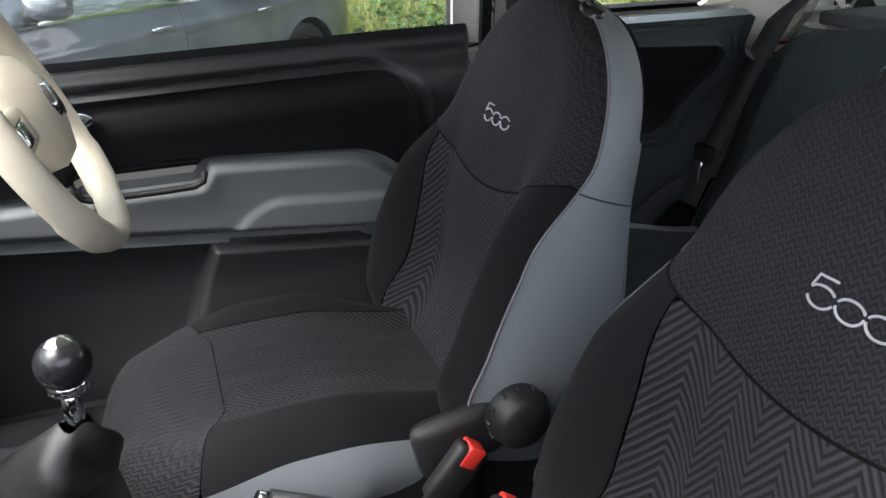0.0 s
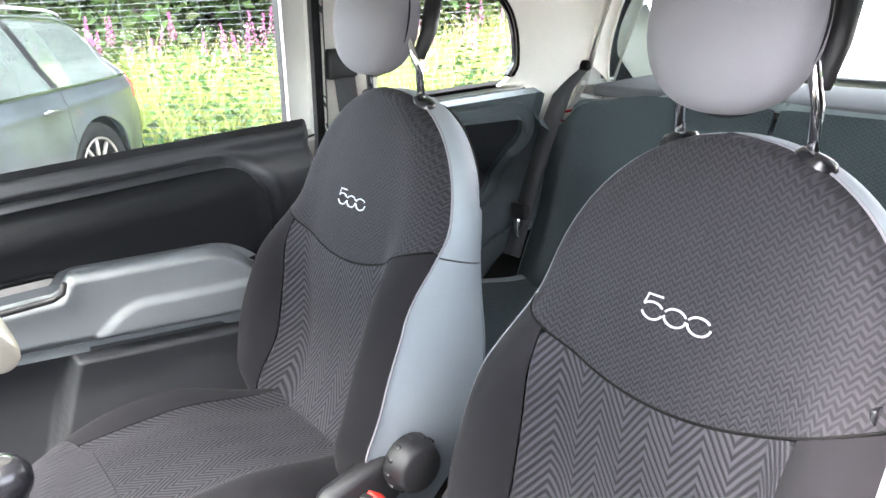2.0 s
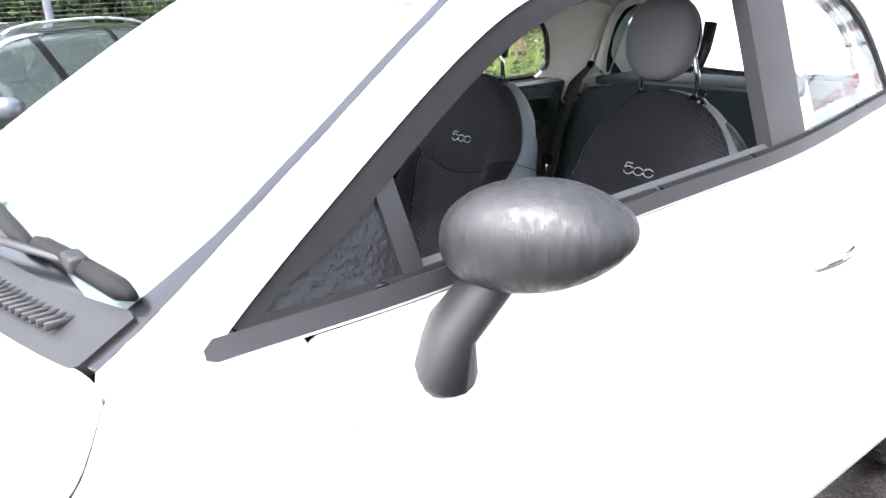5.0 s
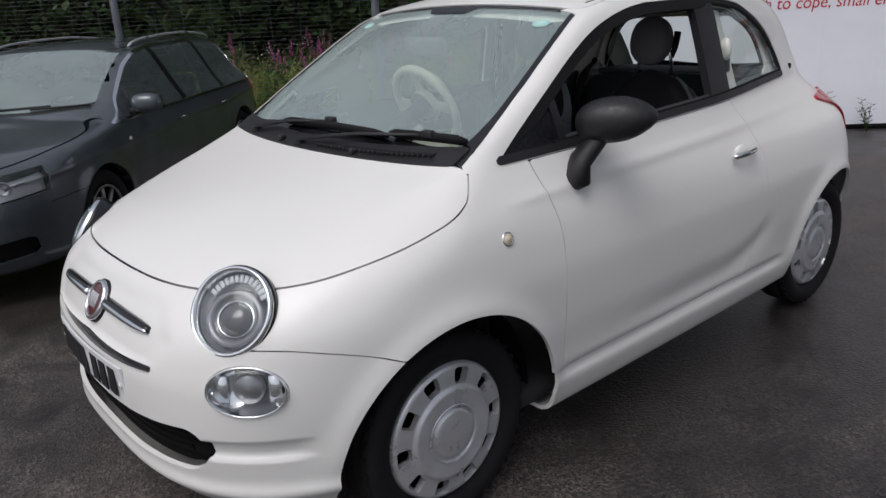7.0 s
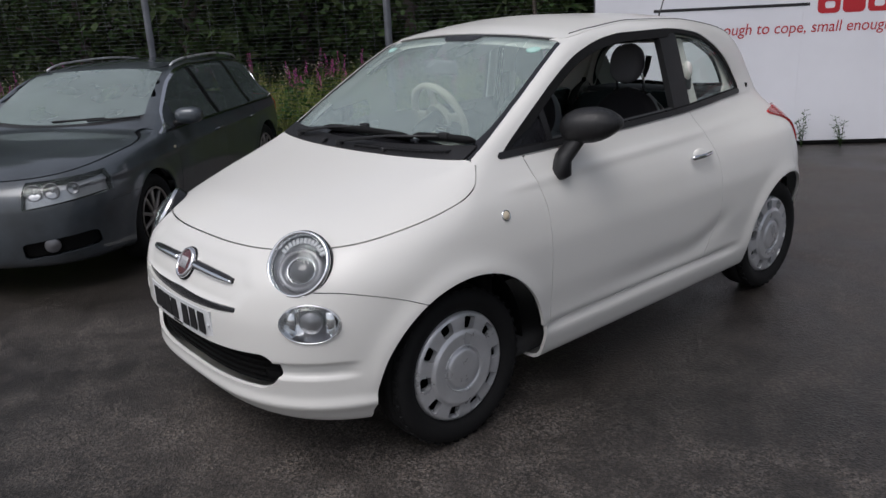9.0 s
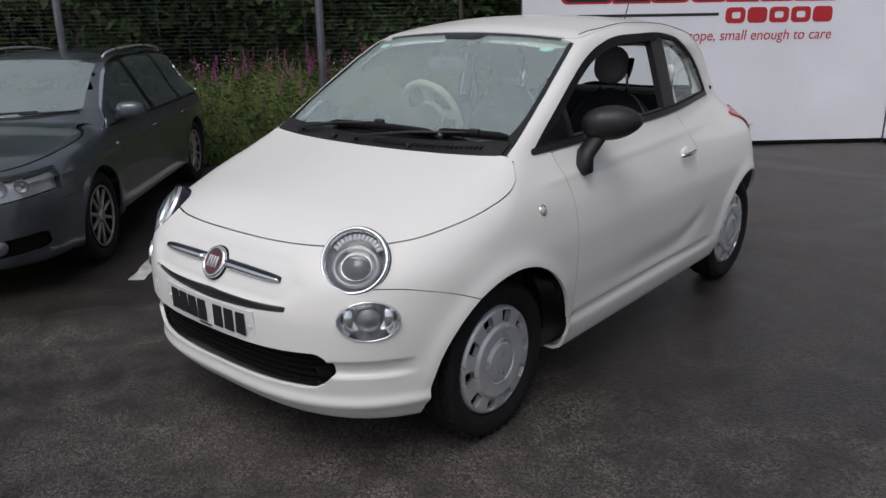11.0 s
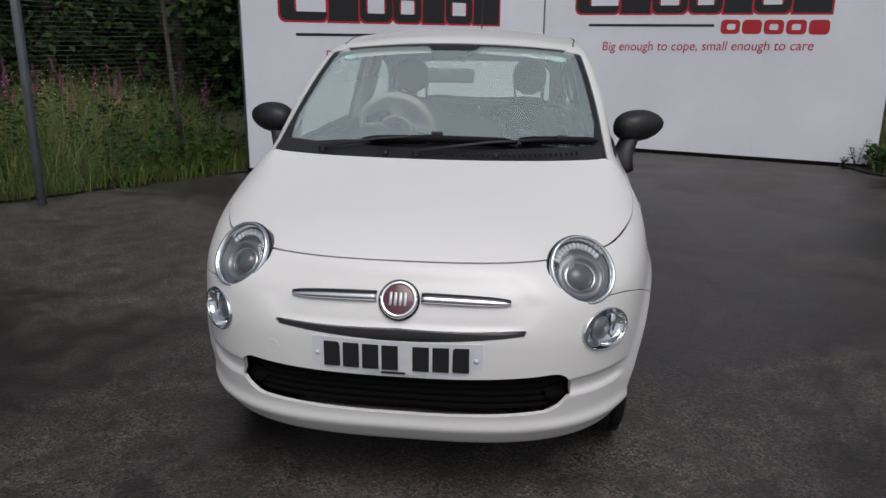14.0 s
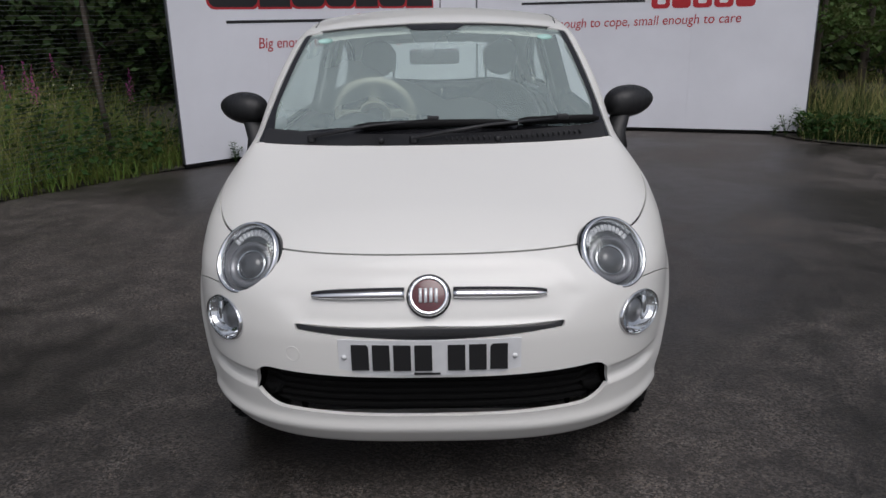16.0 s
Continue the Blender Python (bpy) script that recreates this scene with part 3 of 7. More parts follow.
def sign_board(name, p, q, lift, label, height=2.62):
    """A run of white sheets on a black frame, with the dealer's mark as plain shapes and its slogan."""
    p, q = Vector(p), Vector(q)
    d = q - p
    L = d.length
    m = Matrix.Translation(p) @ Matrix.Rotation(math.atan2(d.y, d.x), 4, "Z")
    root = thing(name, m, label, "sign board", "white sign boards")
    sheets = max(2, round(L / 1.22))
    for i in range(sheets):
        x0, x1 = L * i / sheets, L * (i + 1) / sheets
        part("panel", block((x0 + 0.0004, 0.0, 0.05), (x1 - 0.0004, 0.03, height), 0.0006, 1), BOARD, root, smooth=False)
    part("base_rail", block((0, 0.006, 0.0), (L, 0.08, 0.055), 0.006, 1), DARK, root, "black base rail under the sheets")
    for i in range(sheets + 1):
        x = min(max(L * i / sheets, 0.06), L - 0.06)
        part("back_post", block((x - 0.04, 0.031, 0), (x + 0.04, 0.13, height - 0.05), 0.008, 1), GALV, root, "steel back post")
    part("edge_strip", block((-0.012, -0.004, 0.05), (0.0, 0.034, height), 0.002, 1), GALV, root, "grey metal edge strip")
    part("edge_strip", block((L, -0.004, 0.05), (L + 0.012, 0.034, height), 0.002, 1), GALV, root, "grey metal edge strip")
    y0 = -0.0025
    # the mark: seven black blocks with a red edge, five red blocks, a bar
    xs = 0.44
    widths = (0.60, 0.40, 0.46, 0.42, 0.34, 0.44, 0.44)
    k = (3.52 - xs - 0.02 * 6) / sum(widths)
    for i, w in enumerate(widths):
        w *= k
        z0, z1 = 1.64 + lift, 1.99 + lift
        hollow = i in (0, 2, 3, 5)
        for mat, g, yy, what in ((SIGNRED, 0.022, y0 + 0.001, "red_edge"), (SIGNBLACK, 0.0, y0, "mark_block")):
            if hollow:
                cu, cv = xs + w / 2, (z0 + z1) / 2
                gap = 0.06 - g
                P = patch(lambda a, b: np.stack([a + cu, np.full(a.shape, yy), b + cv], -1), (-w / 2 - 0.03, w / 2 + 0.03, 40), (-0.21, 0.21, 36),
                          lambda p_, a, b: np.maximum(rbox(a, b, w / 2 + g, (z1 - z0) / 2 + g, 0.09), -rbox(a - (0.09 if i == 0 else 0), b, w / 2 - 0.085 - g, 0.175 - gap - 0.035, 0.03)), rim=0.002, flip=False)
                link_mesh(what, P[0], P[1], mat, root, smooth=False)
            else:
                part(what, block((xs - g, yy - 0.001, z0 - g), (xs + w + g, yy, z1 + g), 0), mat, root, smooth=False)
        xs += w + 0.02
    part("mark_bar", block((0.62, y0 - 0.001, 1.475 + lift), (2.22, y0, 1.505 + lift), 0), SIGNBLACK, root, smooth=False)
    for i in range(5):
        w = 0.225
        x0 = 2.30 + i * 0.25
        hole = i in (0, 2, 3)
        P = patch(lambda a, b: np.stack([a + x0 + w / 2, np.full(a.shape, y0), b + 1.475 + lift], -1), (-w / 2 - 0.01, w / 2 + 0.01, 28), (-0.10, 0.10, 24),
                  lambda p_, a, b: np.maximum(rbox(a, b, w / 2, 0.085, 0.05), -(rbox(a - 0.01 * (i == 0), b, 0.05, 0.035, 0.02) if hole else np.full(a.shape, -1.0) * -1)), rim=0.002)
        link_mesh("mark_block", P[0], P[1], SIGNRED, root, smooth=False)
    words = "Big enough to cope, small enough to care"
    t = text_mesh("slogan", words, 0.165, SIGNRED, root, Matrix.Identity(4), 1.0)
    span = max(v.co.x for v in t.data.vertices)
    t.matrix_local = Matrix.Translation((0.97 - lift, y0, 1.205 + lift * 0.75)) @ Matrix.Rotation(radians(-6 * lift), 4, "Y") @ Matrix.Rotation(radians(90), 4, "X") @ Matrix.Diagonal((2.57 / span, 1.0, 1.0, 1))
    return root


sign_board("sign_board", (-2.78, 4.07, 0), (0.39, 7.00, 0), 0.0, "tall white sign board with black and red lettering blocks")
sign_board("sign_board", (0.41, 6.99, 0), (4.41, 5.645, 0), 0.16, "tall white sign board joined at an angle to its neighbour")


# ---- wire fence behind the verge ----
def fence():
    """Two straight runs that meet at a post."""
    root = thing("wire_fence", pose(0, 0, 0), "tall galvanised fence with many fine horizontal wires", "fence")
    a = Vector((-11.97, -4.89, 0))
    d = Vector((2.0, 1.76, 0)).normalized()
    for k in range(5):
        p = a + d * (2.664 * k)
        part("post", block((p.x - 0.03, p.y - 0.03, 0), (p.x + 0.03, p.y + 0.03, 2.6), 0.006, 1), GALV, root)
    for k in range(60):
        z = 0.14 + k * 0.041
        p, q = a + Vector((0, 0, z)), a + d * 10.66 + Vector((0, 0, z))
        vs, fs = tube([p, q], 0.0013, 5)
        link_mesh("wire", vs, fs, GALV, root)
    b, c = a + d * 10.66, Vector((-3.0, 4.9, 0))
    for k in range(60):
        z = Vector((0, 0, 0.14 + k * 0.041))
        vs, fs = tube([b + z, c + z], 0.0013, 5)
        link_mesh("wire", vs, fs, GALV, root)
    part("post", block((c.x - 0.03, c.y - 0.03, 0), (c.x + 0.03, c.y + 0.03, 2.6), 0.006, 1), GALV, root)
    for k in range(36):
        p = a + d * (k * 0.3)
        vs, fs = tube([p + Vector((0, 0, 0.1)), p + Vector((0, 0, 2.55))], 0.0011, 4)
        link_mesh("upright_wire", vs, fs, GALV, root)


fence()


# ---- plants ----
def blades(name, mat, spots, height, width, label, seed, bend=0.35):
    """Many bent blades as one sheet of stuff. spots: function giving a root place."""
    rng = random.Random(seed)
    vs, fs = [], []
    for x, y, s in spots(rng):
        h = height * s * rng.uniform(0.55, 1.15)
        a = rng.uniform(0, 2 * math.pi)
        c, d = math.cos(a), math.sin(a)
        w = width * rng.uniform(0.6, 1.3)
        bx, by = rng.gauss(0, bend) * h, rng.gauss(0, bend) * h
        i = len(vs)
        vs += [(x - c * w, y - d * w, 0), (x + c * w, y + d * w, 0), (x + bx * 0.35 + c * w * 0.8, y + by * 0.35 + d * w * 0.8, h * 0.55),
               (x + bx * 0.35 - c * w * 0.8, y + by * 0.35 - d * w * 0.8, h * 0.55), (x + bx, y + by, h)]
        fs += [(i, i + 1, i + 2, i + 3), (i + 3, i + 2, i + 4)]
    return tagged(link_mesh(name, vs, fs, mat, smooth=False), label, "grass", kind="stuff")


def west_strip(n, depth, lo=0.0):
    def spots(rng):
        for _ in range(n):
            u = rng.uniform(-8, 7.6)
            v = lo + depth * rng.random() ** 1.5
            p = EDGE_A + EDGE_D * u + EDGE_N * v
            s = min(1.0, 0.35 + v * 0.8) * (0.75 + 0.5 * noise.noise((p.x * 0.8, p.y * 0.8, 0)))
            yield p.x, p.y, max(s, 0.25)
        for _ in range(n // 6):
            yield rng.uniform(-2.6, 0.3), rng.uniform(7.3, 10), 0.8
    return spots


def east_strip(n):
    def spots(rng):
        for _ in range(n):
            x = rng.uniform(4.25, 9)
            edge = 5.35 - (x - 4.1) * 0.95 if x < 5.6 else 3.9
            y = edge + abs(rng.gauss(0, 1.6))
            if y > 5.55 and x < 4.5:
                continue
            yield x, y, min(1.0, 0.25 + (y - edge) * 0.5)
    return spots


blades("meadow_grass", GRASS, west_strip(34000, 5.5), 0.92, 0.0048, "long green meadow grass on the verge", 11)
blades("dry_grass", DRYGRASS, west_strip(12000, 6.0, 0.3), 1.05, 0.0035, "straw-coloured seeding grass among the green", 12)
blades("verge_grass", WEED, east_strip(9000), 0.55, 0.0045, "green grass at the tarmac's edge", 13)
blades("dry_verge_grass", DRYGRASS, east_strip(4500), 0.75, 0.0035, "dry yellow grass beyond the boards", 14)


def broad_leaves(name, mat, spots, label, seed, size=0.05):
    rng = random.Random(seed)
    vs, fs = [], []
    for x, y, z, s in spots(rng):
        i = len(vs)
        q = Euler((rng.uniform(-0.9, 0.9), rng.uniform(-0.9, 0.9), rng.uniform(0, 6.28))).to_matrix()
        L, w = size * s * rng.uniform(0.7, 1.4), size * s * rng.uniform(0.25, 0.5)
        o = Vector((x, y, z))
        for c in ((0, 0, 0), (w, L * 0.4, 0.1 * L), (0, L, 0), (-w, L * 0.4, 0.1 * L)):
            vs.append(o + q @ Vector(c))
        fs += [(i, i + 1, i + 2), (i, i + 2, i + 3)]
    return tagged(link_mesh(name, vs, fs, mat, smooth=False), label, "plants", kind="stuff")


def low_weeds(rng):
    for _ in range(9500):
        u, v = rng.uniform(-8, 7.6), abs(rng.gauss(0.1, 0.75))
        p = EDGE_A + EDGE_D * u + EDGE_N * v
        if noise.noise((p.x * 1.3, p.y * 1.3, 3)) > -0.1:
            yield p.x, p.y, rng.uniform(0.02, 0.35 + 0.55 * min(v, 1.0)), 1.6
    for _ in range(1600):
        x = rng.uniform(4.25, 5.7)
        yield x, 5.38 - (x - 4.1) * 0.8 + abs(rng.gauss(0, 0.35)), rng.uniform(0.02, 0.3), 1.3


broad_leaves("verge_weeds", WEED, low_weeds, "leafy dock and bramble at the meadow edge", 21)


def herb_stem(seed, tall=0.95):
    """One willowherb: a stem with narrow leaves and a pink spike."""
    rng = random.Random(seed)
    lv, lf, pv, pf = [], [], [], []
    v, f = tube([(0, 0, 0), (0.01, 0, tall * 0.5), (0.0, 0.015, tall)], [0.004, 0.003, 0.0015], 5)
    lv += v
    lf += f
    for k in range(34):
        z = tall * (0.12 + 0.62 * k / 34)
        a = k * 2.4
        d = Vector((math.cos(a), math.sin(a), 0))
        s = Vector((-d.y, d.x, 0)) * 0.008
        o = Vector((0, 0, z))
        i = len(lv)
        lv += [o, o + d * 0.05 + s + Vector((0, 0, 0.02)), o + d * 0.10, o + d * 0.05 - s + Vector((0, 0, 0.02))]
        lf += [(i, i + 1, i + 2), (i, i + 2, i + 3)]
    for k in range(46):
        z = tall * (0.74 + 0.26 * k / 46)
        a = k * 2.4
        r = 0.028 * (1.1 - k / 46)
        o = Vector((math.cos(a) * r, math.sin(a) * r, z))
        i = len(pv)
        for c in range(4):
            pv.append(o + Vector((rng.uniform(-1, 1), rng.uniform(-1, 1), rng.uniform(-1, 1))) * 0.013)
        pf += [(i, i + 1, i + 2), (i, i + 2, i + 3)]
    return lv, lf, pv, pf


def herbs():
    kinds = []
    for s in range(3):
        root = thing("willowherb", pose(-4.9 - s, 2.6 + s, 0.02), "tall pink-flowered willowherb in the meadow", "wildflower", "willowherbs in the meadow")
        lv, lf, pv, pf = herb_stem(s, 0.85 + 0.15 * s)
        link_mesh("stem", lv, lf, WEED, root, smooth=False)
        link_mesh("flower_spike", pv, pf, PINK, root, "pink flower spike", smooth=False)
        kinds.append(root)
    rng = random.Random(31)
    for k in range(105):
        u, v = rng.uniform(-1, 7.4), rng.uniform(0.6, 4.2)
        p = EDGE_A + EDGE_D * u + EDGE_N * v
        copy_thing(kinds[k % 3], pose(p.x, p.y, 0.02, rng.uniform(-8, 8), rng.uniform(-8, 8), rng.uniform(0, 360)))


herbs()


def pale_flowers(rng):
    for _ in range(1500):
        u, v = rng.uniform(-8, 7.4), rng.uniform(1.2, 5)
        p = EDGE_A + EDGE_D * u + EDGE_N * v
        yield p.x, p.y, rng.uniform(0.6, 1.05), 0.5


broad_leaves("meadow_flowers", PALE, pale_flowers, "small cream meadow flowers", 22)


def weed_tuft(p, h, seed):
    rng = random.Random(seed)
    root = thing("weed", pose(*p, rz=rng.uniform(0, 360)), "green weed growing at the foot of the white board", "weed", "weeds by the boards")
    for k in range(4):
        a = rng.uniform(0, 6.28)
        top = Vector((math.cos(a) * 0.09, math.sin(a) * 0.09, h * rng.uniform(0.6, 1)))
        vs, fs = tube([(0, 0, 0), top * 0.5 + Vector((0, 0, 0.03)), top], [0.004, 0.003, 0.0015], 5)
        for j in range(16):
            t = 0.2 + 0.8 * j / 16
            o = top * t
            b = j * 2.3
            d = Vector((math.cos(b), math.sin(b), 0.35)) * 0.055
            s = Vector((-math.sin(b), math.cos(b), 0)) * 0.011
            i = len(vs)
            vs += [o, o + d * 0.5 + s, o + d, o + d * 0.5 - s]
            fs += [(i, i + 1, i + 2), (i, i + 2, i + 3)]
        link_mesh("stem", vs, fs, WEED, root, smooth=False)
    return root


for k, (x, y, h) in enumerate(((-2.35, 4.42, 0.26), (-2.10, 4.62, 0.34), (-1.05, 5.45, 0.42), (-0.75, 5.72, 0.38), (4.15, 5.55, 0.42), (4.30, 5.50, 0.5), (4.42, 5.40, 0.35), (4.02, 5.60, 0.2))):
    weed_tuft((x, y, 0), h, 40 + k)


# ---- trees ----
def tree_parts(seed, height, spread, leaves, leaf_size, trunk_r, low=0.12, droop=0.0):
    """Trunk with limbs, and a crown of many leaves in uneven clumps."""
    rng = random.Random(seed)
    tv, tf = [], []

    def limb(pts, rad, n=7):
        v, f = tube(pts, rad, n)
        i = len(tv)
        tv.extend(v)
        tf.extend([tuple(k + i for k in q) for q in f])

    lean = Vector((rng.uniform(-0.06, 0.06), rng.uniform(-0.06, 0.06), 1))
    limb([lean * (height * t) + Vector((math.sin(t * 5 + seed) * 0.05, math.cos(t * 4) * 0.05, 0)) for t in (0, 0.2, 0.45, 0.7, 0.92)],
         [trunk_r, trunk_r * 0.85, trunk_r * 0.6, trunk_r * 0.35, trunk_r * 0.1], 9)
    clumps = []
    for k in range(22):
        t = low + (0.95 - low) * (k + rng.random()) / 22
        a = k * 2.4 + rng.uniform(-0.5, 0.5)
        reach = spread * (1.15 - t) * rng.uniform(0.55, 1.0) if droop else spread * math.sin(math.pi * min(1, 0.25 + t * 0.75)) * rng.uniform(0.5, 1.0)
        o = lean * (height * t)
        e = o + Vector((math.cos(a) * reach, math.sin(a) * reach, reach * (0.35 - droop) + rng.uniform(-0.1, 0.2)))
        limb([o, (o + e) / 2 + Vector((0, 0, 0.08)), e], [trunk_r * 0.35 * (1.1 - t), trunk_r * 0.2 * (1.1 - t), 0.006], 5)
        for s in (0.45, 0.72, 1.0):
            clumps.append((o.lerp(e, s), spread * rng.uniform(0.16, 0.34)))
    lv, lf = [], []
    for k in range(leaves):
        c, r = clumps[rng.randrange(len(clumps))]
        p = c + Vector((rng.gauss(0, 1), rng.gauss(0, 1), rng.gauss(0, 0.75))) * r * 0.6
        q = Euler((rng.uniform(-1.2, 1.2), rng.uniform(-1.2, 1.2), rng.uniform(0, 6.28))).to_matrix()
        L = leaf_size * rng.uniform(0.6, 1.3)
        i = len(lv)
        for cc in ((0, 0, 0), (L * 0.32, L * 0.45, 0.08 * L), (0, L, 0), (-L * 0.32, L * 0.45, 0.08 * L)):
            lv.append(p + q @ Vector(cc))
        lf.append((i, i + 1, i + 2, i + 3))
    return tv, tf, lv, lf


def tree(seed, m, height, spread, leaves, size, trunk_r, mat, label, group, low=0.12, droop=0.0):
    root = thing("tree", m, label, "tree", group)
    tv, tf, lv, lf = tree_parts(seed, height, spread, leaves, size, trunk_r, low, droop)
    link_mesh("trunk", tv, tf, BARK, root)
    link_mesh("crown", lv, lf, mat, root, smooth=False)
    return root


wood = [tree(s, pose(-9 + s * 3, 14, 0), 7.5 + s * 0.7, 2.3, 9000, 0.17, 0.14, (DEEPLEAF, LEAF, DEEPLEAF)[s], "dark leafy woodland tree behind the fence", "woodland trees", 0.06) for s in range(3)]
rng = random.Random(77)
spots = []
for k in range(46):
    u = -12 + k * 1.15
    row = k % 3
    base = EDGE_A + EDGE_D * (u * 0.62) + EDGE_N * (6.8 + row * 1.9 + rng.uniform(-0.6, 0.6))
    spots.append((base.x, base.y))
for k in range(26):
    spots.append((-1.5 + k * 0.85, 13.2 + (k % 3) * 1.8 + rng.uniform(-0.5, 0.5)))
for k, (x, y) in enumerate(spots):
    copy_thing(wood[k % 3], pose(x, y, 0, 0, 0, rng.uniform(0, 360)) @ Matrix.Scale(rng.uniform(0.85, 1.15), 4))
near = tree(9, pose(-3.55, 4.0, 0), 5.2, 0.8, 1800, 0.10, 0.032, LEAF, "slim young tree with a bare lower trunk in the meadow", "young trees", 0.34)
tree(10, pose(4.95, 6.6, 0), 4.6, 0.85, 5200, 0.085, 0.05, LEAF, "young tree with fine drooping foliage beside the board", "young trees", 0.2, 0.25)
tree(12, pose(6.6, 8.6, 0), 5.6, 1.7, 6000, 0.11, 0.07, LEAF, "leafy young tree beyond the boards", "young trees", 0.1)


def thicket(rng):
    """Undergrowth that closes the foot of the wood."""
    for _ in range(36000):
        k = rng.random()
        if k < 0.72:
            p = EDGE_A + EDGE_D * rng.uniform(-14, 13) + EDGE_N * rng.uniform(6.0, 12.5)
            x, y = p.x, p.y
        else:
            x, y = rng.uniform(-3, 22), rng.uniform(12.0, 16.5)
        top = 1.5 + 1.5 * noise.noise((x * 0.4, y * 0.4, 1))
        yield x, y, rng.uniform(0.05, max(top, 0.6)), 4.2


broad_leaves("woodland_undergrowth", DEEPLEAF, thicket, "dense dark undergrowth at the foot of the wood", 23)


# ---- the white hatchback; its nose points along -y, its left side to +x ----
class Body:
    """A car's outer skin as an inside/outside test, from a few curves."""

    def __init__(s, side, nose, tail, top, crown, under, y_front, y_rear, power=3.1, pinch=None, extra=None, round_top=None):
        s.side, s.nose, s.tail, s.top, s.crown, s.under = side, nose, tail, top, crown, under
        s.y_front, s.y_rear, s.power, s.pinch, s.extra, s.round_top = y_front, y_rear, power, pinch, extra, round_top

    def __call__(s, x, y, z):
        ax = np.abs(x)
        half = s.side(z) - (s.pinch(y, z) if s.pinch else 0)
        u = np.where(y < s.y_front, (s.y_front - y) / (s.y_front - s.nose(z)), np.where(y > s.y_rear, (y - s.y_rear) / (s.tail(z) - s.y_rear), 0))
        q = (ax / half) ** s.power + np.maximum(u, 0) ** s.power
        f = (q ** (1 / s.power) - 1) * 0.8
        slope = (s.top(y + 0.01) - s.top(y - 0.01)) / 0.02
        g = (z - s.top(y) + s.crown(y) * ax**2) / np.sqrt(1 + slope**2)
        f = smax(f, g, s.round_top(y) if s.round_top else 0.09)
        f = smax(f, s.under(y) - z, 0.06)
        if s.extra:
            f = f + s.extra(x, y, z)
        return f

    def side_family(s, sign):
        return lambda y, z: solved(s, (np.zeros(np.shape(y)), y, z), (np.full(np.shape(y), float(sign)), np.zeros(np.shape(y)), np.zeros(np.shape(y))), 0.0, 1.4)

    def nose_family(s):
        def fam(a, z):
            return solved(s, (np.zeros(np.shape(a)), np.full(np.shape(a), s.y_front + 0.05), z), (np.sin(a), -np.cos(a), np.zeros(np.shape(a))), 0.0, 2.2)
        return fam

    def tail_family(s):
        def fam(a, z):
            return solved(s, (np.zeros(np.shape(a)), np.full(np.shape(a), s.y_rear - 0.05), z), (-np.sin(a), np.cos(a), np.zeros(np.shape(a))), 0.0, 2.2)
        return fam

    def top_family(s, lo=0.5):
        return lambda x, y: solved(s, (x, y, np.full(np.shape(x), lo)), (np.zeros(np.shape(x)), np.zeros(np.shape(x)), np.ones(np.shape(x))), 0.0, 1.4)

    def normal(s, p, e=2e-3):
        g = [float(s(np.array(p[0] + e * (i == 0)), np.array(p[1] + e * (i == 1)), np.array(p[2] + e * (i == 2)))
                   - s(np.array(p[0] - e * (i == 0)), np.array(p[1] - e * (i == 1)), np.array(p[2] - e * (i == 2)))) for i in range(3)]
        return Vector(g).normalized()


AXLE_F, AXLE_R, ARCH_R, HUB_Z = -1.15, 1.15, 0.372, 0.30


def hatch_extra(x, y, z):
    """Arch lips, the long recess round the badge, the bumper strake and the door scoop."""
    ax = np.abs(x)
    rf, rr = np.hypot(y - AXLE_F, z - HUB_Z), np.hypot(y - AXLE_R, z - HUB_Z)
    lip = -0.014 * (np.exp(-((rf - ARCH_R) / 0.045) ** 2) + np.exp(-((rr - ARCH_R + 0.01) / 0.045) ** 2)) * step(0.5, 0.7, ax) * step(0.26, 0.42, z)
    nose = 0.008 * step(0.47, 0.38, ax + 0.9 * np.abs(z - 0.70)) * step(0.795, 0.75, z) * step(0.625, 0.645, z) * step(-1.55, -1.65, y)
    strake = 0.014 * step(0.027, 0.019, np.abs(z - 0.435)) * step(0.46, 0.50, ax) * step(0.735, 0.665, ax) * step(-1.2, -1.35, y)
    lower = 0.010 * step(0.385, 0.36, z) * step(0.325, 0.35, z) * step(-0.80, -0.7, y) * step(0.75, 0.6, y)
    scoop = 0.011 * np.exp(-((z - 0.43 - 0.10 * step(0.2, 0.6, y)) / 0.05) ** 2) * step(-0.6, 0.1, y) * step(0.62, 0.45, y) * step(0.5, 0.7, ax)
    crease = -0.006 * np.exp(-((z - 0.955 - 0.03 * y) / 0.016) ** 2) * step(0.4, 0.6, ax) * step(-1.0, -0.8, y) * step(1.4, 1.1, y)
    chin = -0.013 * np.exp(-((z - 0.296) / 0.026) ** 2) * step(-1.30, -1.55, y)
    return lip + nose + strake + lower + scoop + crease + chin


